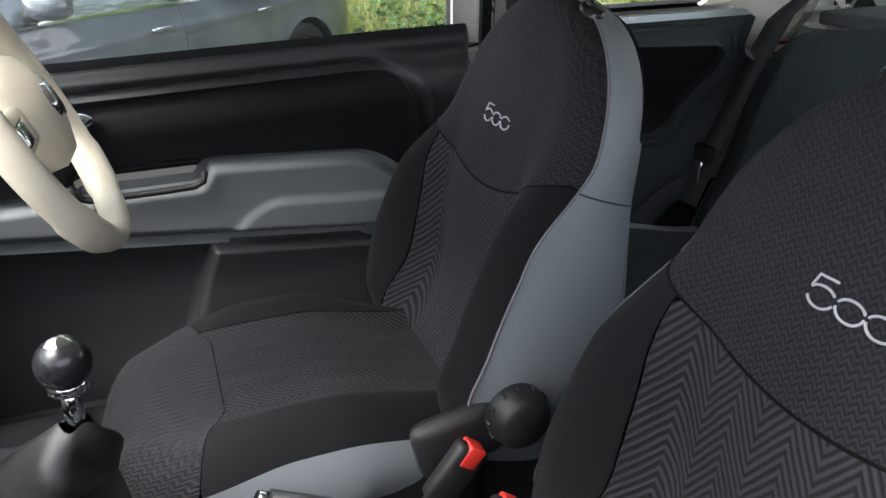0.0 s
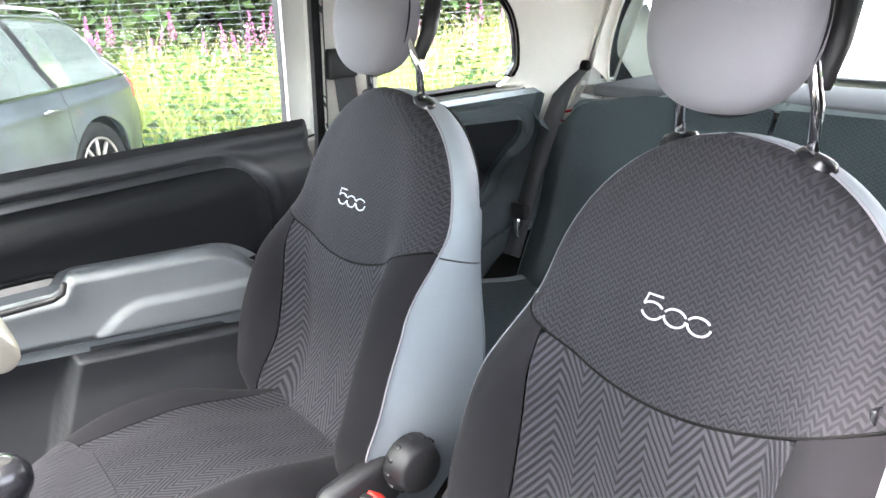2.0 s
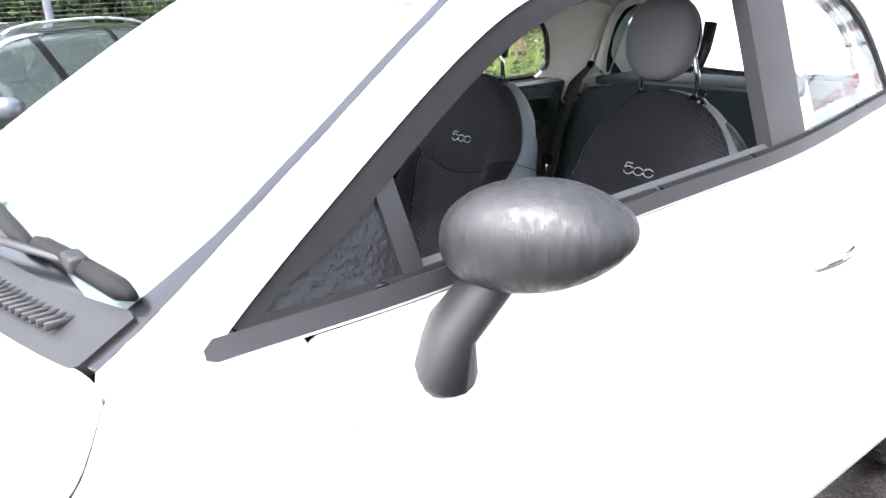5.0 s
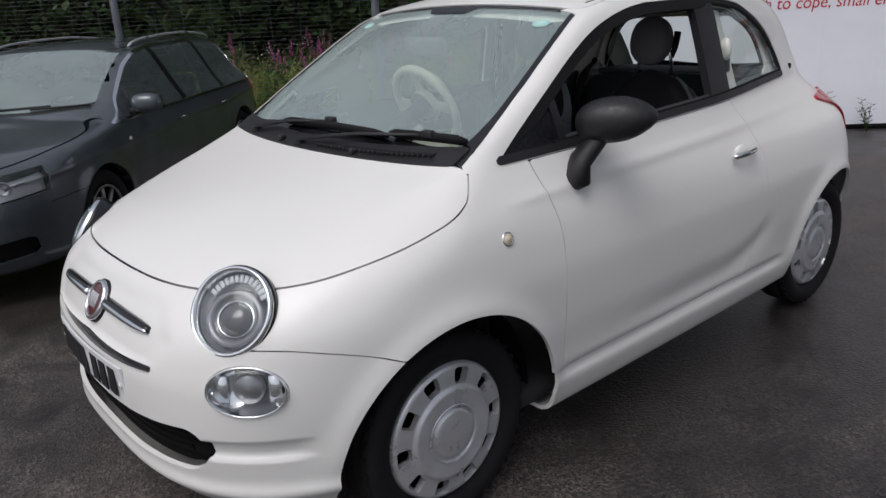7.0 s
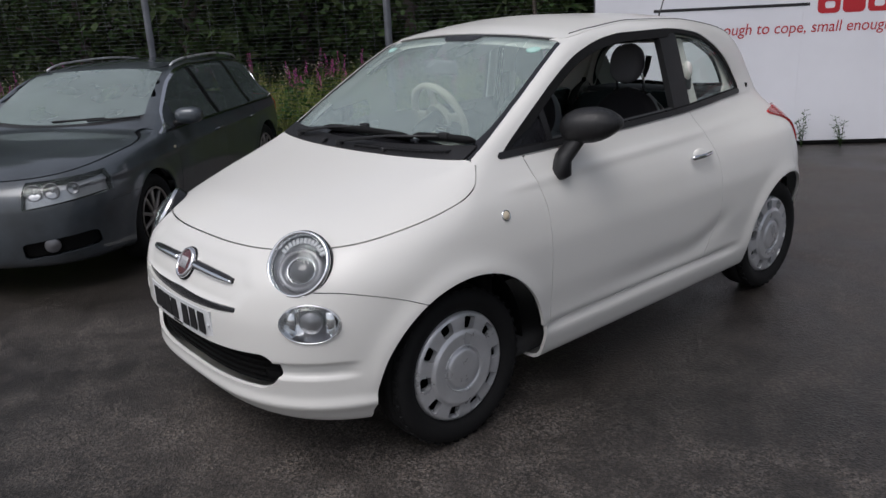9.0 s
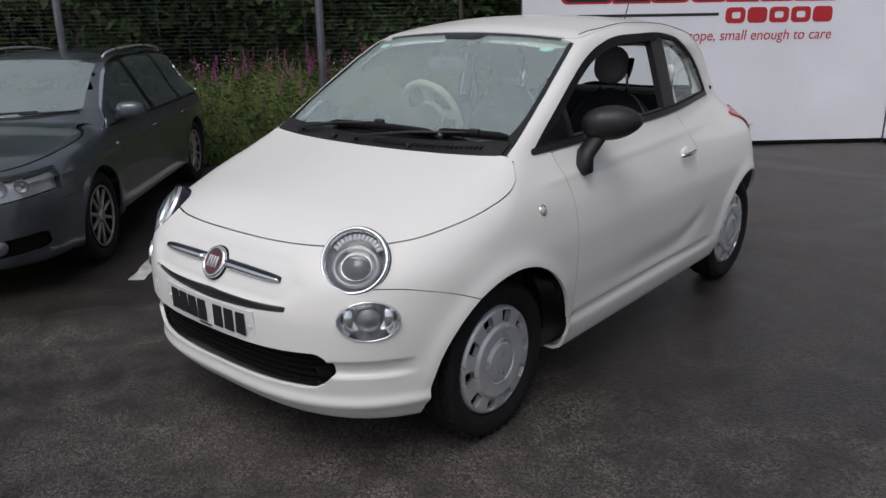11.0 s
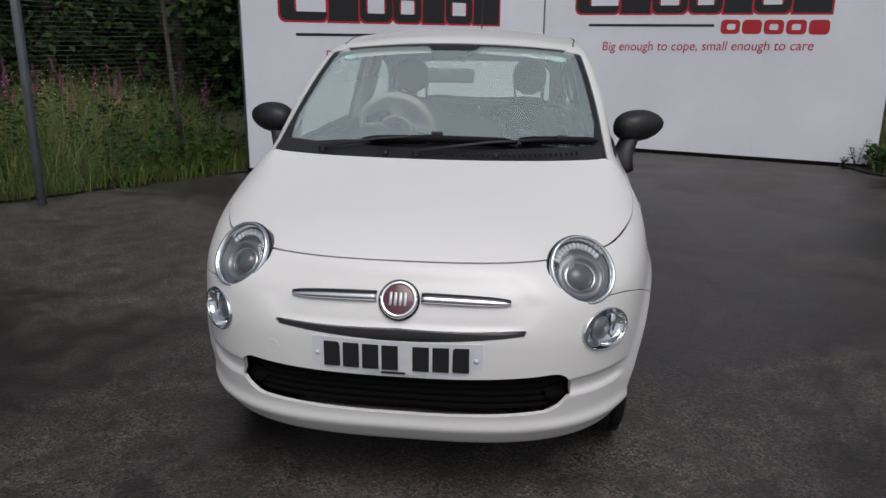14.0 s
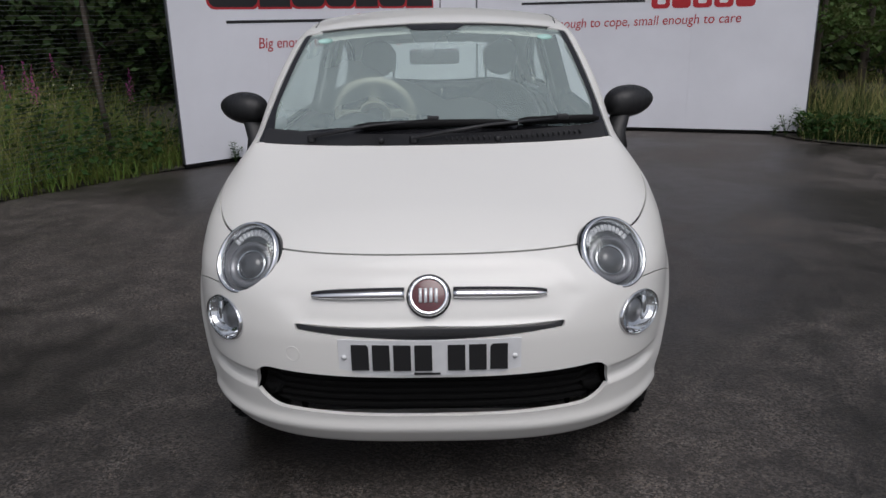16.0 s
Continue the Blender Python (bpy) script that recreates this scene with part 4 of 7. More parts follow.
hatch = Body(
    side=curve((0.15, 0.76), (0.24, 0.784), (0.32, 0.806), (0.42, 0.812), (0.55, 0.825), (0.68, 0.828), (0.80, 0.813), (0.88, 0.791), (0.96, 0.758), (1.04, 0.723), (1.12, 0.699), (1.2, 0.675), (1.3, 0.646), (1.4, 0.614), (1.5, 0.570), (1.6, 0.49)),
    nose=curve((0.18, -1.79), (0.28, -1.835), (0.36, -1.858), (0.48, -1.875), (0.58, -1.872), (0.66, -1.855), (0.72, -1.830), (0.78, -1.785), (0.83, -1.742), (0.9, -1.66), (1.0, -1.5), (1.2, -1.3), (1.6, -1.0)),
    tail=curve((0.18, 1.62), (0.3, 1.70), (0.5, 1.725), (0.7, 1.71), (0.85, 1.65), (1.0, 1.56), (1.2, 1.44), (1.4, 1.33), (1.6, 1.25)),
    top=curve((-2.0, 0.60), (-1.86, 0.745), (-1.77, 0.832), (-1.6, 0.893), (-1.4, 0.948), (-1.2, 0.998), (-1.10, 1.026), (-1.04, 1.047), (-0.95, 1.098), (-0.7, 1.262), (-0.5, 1.392), (-0.38, 1.456), (-0.25, 1.490), (0.05, 1.522), (0.5, 1.514), (0.9, 1.470), (1.13, 1.410), (1.24, 1.360), (1.32, 1.275), (1.46, 1.05), (1.60, 0.90), (1.78, 0.6)),
    crown=curve((-1.9, 0.10), (-1.5, 0.13), (-1.1, 0.06), (-0.9, 0.07), (-0.4, 0.13), (0.0, 0.145), (1.0, 0.17), (1.4, 0.15)),
    under=curve((-1.9, 0.215), (-1.5, 0.20), (0, 0.20), (1.4, 0.22), (1.8, 0.28)),
    y_front=-0.90, y_rear=0.85,
    pinch=lambda y, z: step(0.86, 1.08, z) * (0.125 * step(0.15, 1.25, y) + 0.03 * step(-0.6, -1.0, y)),
    extra=hatch_extra,
    round_top=curve((-1.8, 0.10), (-1.2, 0.13), (-1.0, 0.06), (-0.5, 0.05), (0.0, 0.07), (1.2, 0.09)),
)

car = thing("hatchback_car", pose(0, 0, 0), "small white two-door hatchback with black mirrors, parked on tarmac", "car")
GAP = 0.0017
LAMP_P, FOG_P = (0.552, -1.662, 0.782), (0.640, -1.700, 0.606)
LAMP_R = 0.106

# seams of the body, as heights or lines in the car's own frame
hood_line = curve((-1.82, 0.803), (-1.76, 0.808), (-1.68, 0.816), (-1.60, 0.824), (-1.5, 0.836), (-1.36, 0.864), (-1.22, 0.896), (-1.12, 0.924), (-1.05, 0.958), (-1.0, 1.015), (-0.96, 1.06), (-0.9, 1.10))
cowl_line = lambda x: -1.090 + 0.20 * x**2
bumper_line = curve((-1.74, 0.712), (-1.62, 0.704), (-1.52, 0.682), (-1.42, 0.650), (-1.30, 0.60), (-1.16, 0.55))
LOW = [0.0]  # how far the waistline of the side being built lies lower
belt = lambda y: 1.052 + 0.030 * (y + 0.9) - LOW[0] * (1 - 0.7 * step(0.38, 0.60, y))
window_top = curve((-0.95, 0.965), (-0.886, 1.014), (-0.76, 1.110), (-0.636, 1.196), (-0.53, 1.263), (-0.455, 1.306), (-0.385, 1.341), (-0.32, 1.366), (-0.24, 1.389), (-0.13, 1.410), (-0.03, 1.419), (0.305, 1.422), (0.592, 1.394), (0.75, 1.340), (0.85, 1.285), (0.92, 1.215), (0.965, 1.14), (1.0, 1.06))
door_front = lambda z: -0.737 - 0.048 * step(0.80, 1.08, z)
door_back = curve((0.30, 0.33), (0.40, 0.385), (0.50, 0.452), (0.62, 0.482), (0.80, 0.472), (0.95, 0.42), (1.10, 0.33))
screen_edge = lambda y: 0.668 - 0.10 * (y + 1.0) - 0.10 * (y + 1.0) ** 2


def aperture(y, z):
    """Distance inside the window opening of the side (below zero within)."""
    s = (window_top(y + 0.01) - window_top(y - 0.01)) / 0.02
    return np.maximum((z - window_top(y)) / np.sqrt(1 + s**2), belt(y) - z)


def arches(P):
    return np.minimum(np.hypot(P[..., 1] - AXLE_F, P[..., 2] - HUB_Z), np.hypot(P[..., 1] - AXLE_R, P[..., 2] - HUB_Z) + 0.012) - ARCH_R


def lamp_far(P, c, r):
    return r - np.linalg.norm(P - np.array(c), axis=-1)


def fog_frame(sign):
    c = Vector((FOG_P[0] * sign, FOG_P[1], FOG_P[2]))
    n = hatch.normal(c)
    side = Vector((0, 0, 1)).cross(n).normalized()
    up = n.cross(side)
    return c, n, side, up


def fog_far(P):
    best = np.full(P.shape[:-1], -9.0)
    for sign in (1, -1):
        c, n, side, up = fog_frame(sign)
        d = P - np.array(c)
        a, b = d @ np.array(side), d @ np.array(up)
        best = np.maximum(best, np.where(np.linalg.norm(d, axis=-1) < 0.25, (1 - np.hypot(a / 0.102, b / 0.066)) * 0.07, -9))
    return best


def shell(name, fam, u, v, cut, mat=None, label="", off=0.0, rim=0.014, parent=None, flip=False):
    vs, fs = patch(fam, u, v, cut, off, rim, flip)
    return link_mesh(name, vs, fs, mat or WHITE, parent or car, label)


NOSE, TOP, TAIL = hatch.nose_family(), hatch.top_family(), hatch.tail_family()
both_lamps = lambda P: np.maximum(lamp_far(P, LAMP_P, LAMP_R), lamp_far(P, (-LAMP_P[0], LAMP_P[1], LAMP_P[2]), LAMP_R))
slot = lambda P: rbox(P[..., 0], P[..., 2] - 0.612 - 0.10 * P[..., 0] ** 2, 0.40, 0.0195, 0.012) + 0.012 * np.abs(P[..., 0]) / 0.385
intake = lambda P: rbox(P[..., 0], P[..., 2] - 0.413 - 0.045 * P[..., 0] ** 2, 0.532 - 0.45 * np.maximum(0.413 - P[..., 2], 0), 0.066, 0.055)


def bumper_cut(P, a, z):
    y = P[..., 1]
    f = np.maximum(z - hood_line(y), -9)
    f = np.where((y > -1.68) & (np.abs(P[..., 0]) > 0.53), np.maximum(f, z - bumper_line(y)), f)
    f = np.maximum(f, both_lamps(P) )
    f = np.maximum(np.maximum(f, fog_far(P)), np.maximum(-slot(P), -intake(P)))
    f = np.maximum(f, -arches(P))
    return np.maximum(f + GAP, y + 1.16)


front_bumper = shell("front_bumper", NOSE, (-1.35, 1.35, 230), (0.19, 0.90, 84), bumper_cut, label="white front bumper with oval lamp cut-outs")
shell("upper_slot", NOSE, (-0.55, 0.55, 120), (0.58, 0.67, 14), lambda P, a, z: slot(P) - 0.004, GLOSS, "thin black air slot", off=-0.012, parent=front_bumper)
grille = shell("lower_grille", NOSE, (-0.68, 0.68, 90), (0.32, 0.52, 24), lambda P, a, z: intake(P) - 0.006, DARK, "black lower air intake", off=-0.045, parent=front_bumper)
for k in range(5):
    z0 = 0.365 + 0.024 * k
    shell("slat", NOSE, (-0.64, 0.64, 60), (z0 - 0.006, z0 + 0.006, 3), lambda P, a, z: intake(P) + 0.004, DARK, off=-0.030 - 0.002 * k, rim=0.02, parent=front_bumper)


def hood_cut(P, x, y):
    f = np.maximum(hood_line(y) - P[..., 2], y - cowl_line(x))
    return np.maximum(f, both_lamps(P)) + GAP


hood = shell("bonnet", TOP, (-0.80, 0.80, 110), (-1.84, -0.93, 70), hood_cut, label="white bonnet with rounded edges")

for s in (1, -1):
    LOW[0] = 0.052 if s < 0 else 0.0

    def fender_cut(P, a, z):
        y = P[..., 1]
        f = np.maximum(P[..., 2] - hood_line(y), np.where(y < -1.15, bumper_line(y) - z, 0.368 - z))
        f = np.maximum(np.maximum(f, both_lamps(P)), np.maximum(-arches(P), y - door_front(z)))
        f = np.maximum(f, np.where(y > -1.02, z - (1.048 + 0.30 * (y + 1.0)), -9))
        f = np.maximum(f, np.where(y > -0.90, z - belt(y) + 0.027, -9))
        return np.maximum(f + GAP, -1.72 - y)
    u = (0.62, 1.82, 130) if s > 0 else (-1.82, -0.62, 130)
    shell("front_wing", NOSE, u, (0.20, 1.12, 96), fender_cut, label="white front wing with round wheel arch")

    SIDE = hatch.side_family(s)
    fl = s < 0
    door = shell("door", SIDE, (-0.84, 0.52, 110), (0.33, 1.08, 62), lambda P, y, z: np.maximum(np.maximum(door_front(z) - y, y - door_back(z)), np.maximum(0.368 - z, z - belt(y) + 0.030)) + GAP, label="white door with a chrome handle", flip=fl)
    shell("sill", SIDE, (-0.84, 0.84, 90), (0.19, 0.37, 16), lambda P, y, z: np.maximum(np.maximum(z - 0.366, -arches(P)), np.maximum(-0.757 - y, y - 0.82)) + GAP, label="white sill", flip=fl)

    def quarter_cut(P, y, z):
        f = np.maximum(door_back(z) - y, np.maximum(-arches(P), y - 1.24))
        return np.maximum(np.maximum(f, np.where((y < 0.55) & (z < 0.37), 0.84 - y, -9)), z - belt(y) + 0.030) + GAP * 0.5
    shell("rear_quarter", SIDE, (0.26, 1.26, 90), (0.20, 1.12, 76), quarter_cut, label="white rear quarter panel", flip=fl)

    def frame_cut(P, y, z):
        x = np.abs(P[..., 0])
        f = np.maximum(-(aperture(y, z) - 0.015), -9)
        f = np.maximum(f, belt(np.minimum(y, 0.95)) - 0.030 - z)
        f = np.maximum(f, np.where(y < -0.38, screen_edge(y) - x, -9))
        f = np.maximum(f, np.where(y > -0.40, z - rail_line(y), -9))
        return np.maximum(np.maximum(f, y - 1.24), -1.0 - y)
    rail_line = curve((-1.0, 1.10), (-0.5, 1.395), (-0.38, 1.424), (-0.2, 1.456), (0.1, 1.480), (0.5, 1.471), (0.9, 1.423), (1.24, 1.34))
    shell("side_frame", SIDE, (-1.0, 1.26, 190), (0.98, 1.50, 64), frame_cut, label="white pillars and roof rail round the side windows", flip=fl)
    shell("window_seal", SIDE, (-0.99, 1.05, 190), (0.98, 1.47, 60), lambda P, y, z: np.maximum(np.maximum(aperture(y, z) - 0.014, -(aperture(y, z) + 0.004 + 0.018 * step(0.36, 0.30, y) * step(0.02, 0.07, z - belt(y)))), belt(y) - 0.004 - z), RUBBER, "black rubber seal round the side windows", off=-0.003, rim=0.02, flip=fl)
    shell("centre_pillar", SIDE, (0.24, 0.44, 24), (1.0, 1.46, 40), lambda P, y, z: np.maximum(aperture(y, z), np.abs(y - (0.306 if s > 0 else 0.385) + (0.0 if s > 0 else 0.10) * (z - 1.2)) - (0.084 if s > 0 else 0.030)), BLACK, "black centre pillar cover", off=-0.006, rim=0.03, flip=fl)
    # the fixed black corner behind the mirror
    corner = shell("mirror_corner", SIDE, (-0.95, -0.55, 50), (1.0, 1.32, 40), lambda P, y, z: np.maximum(aperture(y, z), y + 0.615 + 0.14 * (z - 1.04)), WETBLACK, "small fixed black corner wet with rain", off=-0.010, rim=0.0, flip=fl)
    shell("corner_post", SIDE, (-0.72, -0.52, 26), (1.0, 1.34, 40), lambda P, y, z: np.maximum(aperture(y, z), np.abs(y + 0.615 + 0.14 * (z - 1.04)) - 0.016), BLACK, "black post at the front of the sliding glass", off=-0.004, rim=0.03, flip=fl)
    shell("quarter_window", SIDE, (0.36, 1.05, 60), (1.03, 1.44, 40), lambda P, y, z: np.maximum(aperture(y, z) - 0.002, 0.39 - 0.10 * (z - 1.2) - y), PANE, "fixed rear side window with rain drops", off=-0.008, rim=0.004, flip=fl).visible_shadow = False
    if s < 0:
        shell("door_window", SIDE, (-0.70, 0.36, 60), (1.03, 1.44, 40), lambda P, y, z: np.maximum(aperture(y, z), np.maximum(y - 0.37, -0.62 - 0.14 * (z - 1.04) - y)), PANE, "raised door window", off=-0.014, rim=0.004, flip=fl).visible_shadow = False
    # waist strip under the glass
    shell("waist_strip", SIDE, (-0.93, 1.02, 120), (0.99, 1.12, 14), lambda P, y, z: np.maximum(np.abs(z - belt(y) + 0.015) - 0.012, np.maximum(-0.893 - y, y - 0.985)), BLACK, "black waist strip under the glass", off=0.004, rim=0.012, flip=fl)

    # tail side, lamp and bumper corner
    ang = (0.0, 1.62, 90) if s < 0 else (-1.62, 0.0, 90)
    shell("rear_corner", TAIL, ang, (0.22, 1.36, 90), lambda P, a, z: np.maximum(np.maximum(1.24 - P[..., 1], -arches(P)), np.maximum(0.46 - np.abs(P[..., 0]), z - 1.34)) + GAP * 0.5, label="white rear corner panel")
    shell("tail_lamp", TAIL, ang, (0.62, 1.05, 40), lambda P, a, z: rbox(np.abs(P[..., 0]) - 0.615, z - 0.865, 0.085, 0.115, 0.05), REDLAMP, "red tail lamp", off=0.012, rim=0.02)

LOW[0] = 0.0
roof = shell("roof", TOP, (-0.66, 0.66, 90), (-0.50, 1.26, 100), lambda P, x, y: np.maximum(np.maximum(-0.385 + 0.10 * x**2 - y, y - 1.22 + 0.25 * x**2), rail_line(y) - 0.004 - P[..., 2]), label="white roof", off=0.0015)
for s in (1, -1):
    pts = [Vector(tuple(SP)) for SP in [hatch.side_family(s)(np.array([y]), np.array([float(rail_line(y)) + 0.001]))[0] for y in np.linspace(-0.30, 1.22, 40)]]
    vs, fs = tube([p + Vector((0, 0, 0.001)) for p in pts], 0.0032, 6)
    link_mesh("roof_gutter", vs, fs, BLACK, roof, "thin black roof gutter strip")

screen_cut = lambda P, x, y: np.maximum(np.maximum(cowl_line(x) + 0.006 - y, y + 0.385 - 0.10 * x**2), np.abs(x) - screen_edge(y) + 0.004)
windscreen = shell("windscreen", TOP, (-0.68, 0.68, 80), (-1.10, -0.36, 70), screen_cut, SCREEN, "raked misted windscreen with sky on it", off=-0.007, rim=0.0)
windscreen.visible_shadow = False


def band_cut(P, x, y):
    inner = np.maximum(np.maximum(cowl_line(x) + 0.105 - 0.04 * step(0.3, 0.6, np.abs(x)) - y, y + 0.402 - 0.10 * x**2 + 0.035 * step(0.13, 0.09, np.abs(x))), np.abs(x) - screen_edge(y) + 0.026 + 0.030 * step(-0.80, -1.0, y))
    return np.maximum(screen_cut(P, x, y), -inner)


shell("black_border", TOP, (-0.68, 0.68, 120), (-1.10, -0.36, 90), band_cut, GLOSS, "black printed border of the windscreen", off=-0.003, rim=0.0, parent=windscreen)
for s in (1, -1):
    c = TOP(np.array([0.475 * s]), np.array([-0.452]))[0]
    n = hatch.normal(c)
    vs, fs = lathe([(0.0001, 0.0), (0.026, 0.0), (0.026, 0.0008)], 20, Matrix.Translation(Vector(c) - n * 0.0055) @ n.to_track_quat("Z", "Y").to_matrix().to_4x4() @ Matrix.Diagonal((1.3, 0.8, 1, 1)))
    link_mesh("screen_sticker", vs, fs, TEAL, windscreen, "pale green round sticker")

# scuttle below the glass, with its ribbed panel and the wipers
scuttle = shell("scuttle", TOP, (-0.66, 0.66, 90), (-1.12, -0.90, 22), lambda P, x, y: np.maximum(np.maximum(cowl_line(x) - 0.004 - y, y - cowl_line(x) - 0.070), np.abs(x) - 0.645), BLACK, "black plastic scuttle with ribs", off=0.003, rim=0.02)
for k in range(26):
    x0 = 0.05 + 0.02 * k
    p = TOP(np.array([x0]), np.array([cowl_line(x0) + 0.035]))[0]
    part("rib", block((p[0] - 0.003, p[1] - 0.022, p[2] + 0.0), (p[0] + 0.003, p[1] + 0.022, p[2] + 0.010), 0.001, 1), BLACK, scuttle)


def wiper(pivot, tip, reach, label):
    root_p = np.array(TOP(np.array([pivot[0]]), np.array([pivot[1]]))[0])
    on = lambda x, y, h: Vector(tuple(TOP(np.array([x]), np.array([y]))[0])) + Vector((0, -0.4, 1)).normalized() * h
    a, b = on(*pivot, 0.022), on(*tip, 0.024)
    vs, fs = tube([on(*pivot, 0.012), a, a.lerp(b, 0.5) + Vector((0, -0.004, 0.010)), b], [0.011, 0.012, 0.008, 0.006], 8, flat=0.7)
    arm = link_mesh("wiper", vs, fs, BLACK, car, label)
    d = Vector((1, 0, 0))
    p0, p1 = (tip[0] - reach[0], tip[1] - reach[2]), (tip[0] + reach[1], tip[1] + reach[3])
    pts = [on(p0[0] + (p1[0] - p0[0]) * t, p0[1] + (p1[1] - p0[1]) * t, 0.014) for t in np.linspace(0, 1, 12)]
    vs, fs = tube(pts, [0.006] + [0.0135] * 10 + [0.006], 6, flat=1.4)
    link_mesh("blade", vs, fs, RUBBER, arm, "black rubber wiper blade")
    part("clip", block(tuple(b - Vector((0.022, 0.012, 0.008))), tuple(b + Vector((0.022, 0.012, 0.014))), 0.005, 2), BLACK, arm)
    vs, fs = lathe([(0.0001, 0.028), (0.014, 0.026), (0.017, 0.018), (0.017, 0.0)], 14, Matrix.Translation(root_p))
    link_mesh("pivot_cap", vs, fs, BLACK, arm)


wiper((-0.454, cowl_line(0.454) + 0.02), (0.0, -0.972), (0.30, 0.32, 0.012, -0.006), "long black windscreen wiper at rest")
wiper((-0.07, cowl_line(0.07) + 0.02), (0.49, -0.952), (0.17, 0.14, 0.016, 0.020), "short black windscreen wiper at rest")
for x0 in (-0.19, 0.24):
    p = TOP(np.array([x0]), np.array([cowl_line(x0) + 0.015]))[0]
    part("washer_jet", block((p[0] - 0.010, p[1] - 0.014, p[2]), (p[0] + 0.010, p[1] + 0.014, p[2] + 0.020), 0.006, 2), BLACK, scuttle, "small black washer jet")

# tailgate and rear glass
hatch_side = lambda y: 0.56 - 0.10 * step(1.2, 1.6, y)
rear_glass_cut = lambda P, x, y: rbox(x, y + 0.22 * x**2 - 1.352, 0.560, 0.116, 0.06)
shell("tailgate_top", TOP, (-0.66, 0.66, 80), (1.16, 1.58, 54), lambda P, x, y: np.maximum(np.maximum(1.222 - 0.25 * x**2 - y, np.abs(x) - 0.60), np.maximum(-rear_glass_cut(P, x, y), y - 1.54)), label="white tailgate round the rear window")
shell("rear_window", TOP, (-0.60, 0.60, 40), (1.14, 1.48, 34), lambda P, x, y: rear_glass_cut(P, x, y) - 0.006, PANE, "rear window with rain drops", off=-0.008, rim=0.0).visible_shadow = False
shell("rear_seal", TOP, (-0.60, 0.60, 80), (1.14, 1.48, 66), lambda P, x, y: np.maximum(rear_glass_cut(P, x, y) - 0.006, -(rear_glass_cut(P, x, y) + 0.028)), GLOSS, "black border of the rear window", off=-0.004, rim=0.006)
shell("tailgate", TAIL, (-0.46, 0.46, 60), (0.50, 1.02, 40), lambda P, a, z: np.maximum(np.abs(P[..., 0]) - 0.455, np.maximum(0.52 - z, z - 0.97)) + GAP, label="white tailgate")
shell("rear_bumper", TAIL, (-0.46, 0.46, 60), (0.22, 0.54, 30), lambda P, a, z: np.maximum(np.abs(P[..., 0]) - 0.458, z - 0.518) + GAP, label="white rear bumper")


# ---- lamps, badge, plate ----
def headlamp(s):
    c = Vector((LAMP_P[0] * s, LAMP_P[1], LAMP_P[2]))
    n = (hatch.normal(c) + Vector((0.43 * s, -0.86, 0.30))).normalized()
    m = Matrix.Translation(c - n * 0.003) @ n.to_track_quat("Z", "Y").to_matrix().to_4x4()
    v, f = lathe([(0.101, 0.006), (0.105, 0.019), (0.1115, 0.018), (0.1150, 0.004), (0.112, -0.03), (0.103, -0.02), (0.099, -0.004)], 64, m, closed=True)
    ring = link_mesh("headlamp", v, f, CHROME, car, "round headlamp with a slim chrome ring")
    v, f = lathe([(0.113, -0.035), (0.1175, -0.004), (0.1170, 0.004), (0.1145, 0.006)], 56, m)
    link_mesh("gasket", v, f, GLOSS, ring, "thin dark gap round the lamp")
    v, f = lathe([(0.101, 0.004), (0.097, -0.014), (0.088, -0.026), (0.070, -0.038), (0.050, -0.044), (0.0001, -0.046)], 48, m)
    link_mesh("reflector", v, f, LAMPBRIGHT, ring, "pale grey reflector bowl")
    low = m @ Matrix.Translation((0, -0.016, 0)) @ Matrix.Diagonal((1.0, 0.88, 1, 1))
    v, f = lathe([(0.086, -0.034), (0.084, -0.012), (0.076, -0.002), (0.066, -0.004), (0.056, -0.016), (0.052, -0.036)], 44, low)
    link_mesh("projector_ring", v, f, LAMPGREY, ring, "grey shroud of the projector")
    v, f = lathe([(0.0535, -0.022), (0.0515, -0.012), (0.049, -0.016)], 40, low)
    link_mesh("lens_rim", v, f, CHROME, ring, "thin bright rim of the projector lens")
    v, f = lathe([(0.050, -0.036), (0.048, -0.016), (0.040, -0.004), (0.024, 0.003), (0.0001, 0.006)], 36, low)
    link_mesh("projector_lens", v, f, SMOKED, ring, "smoked glass projector lens")
    for k in range(13):
        a = radians(32 + k * 9.7)
        q = m @ Matrix.Rotation(a, 4, "Z") @ Matrix.Translation((0.086, 0, -0.010))
        part("light_segment", block((-0.012, -0.0062, -0.004), (0.009, 0.0062, 0.005), 0.002, 1, q), FROSTED, ring, "frosted light guide")
    v, f = lathe([(0.103, 0.010), (0.088, 0.022), (0.062, 0.033), (0.030, 0.039), (0.0001, 0.041)], 48, m)
    link_mesh("cover_glass", v, f, LENS, ring, "clear domed cover with rain drops").visible_shadow = False


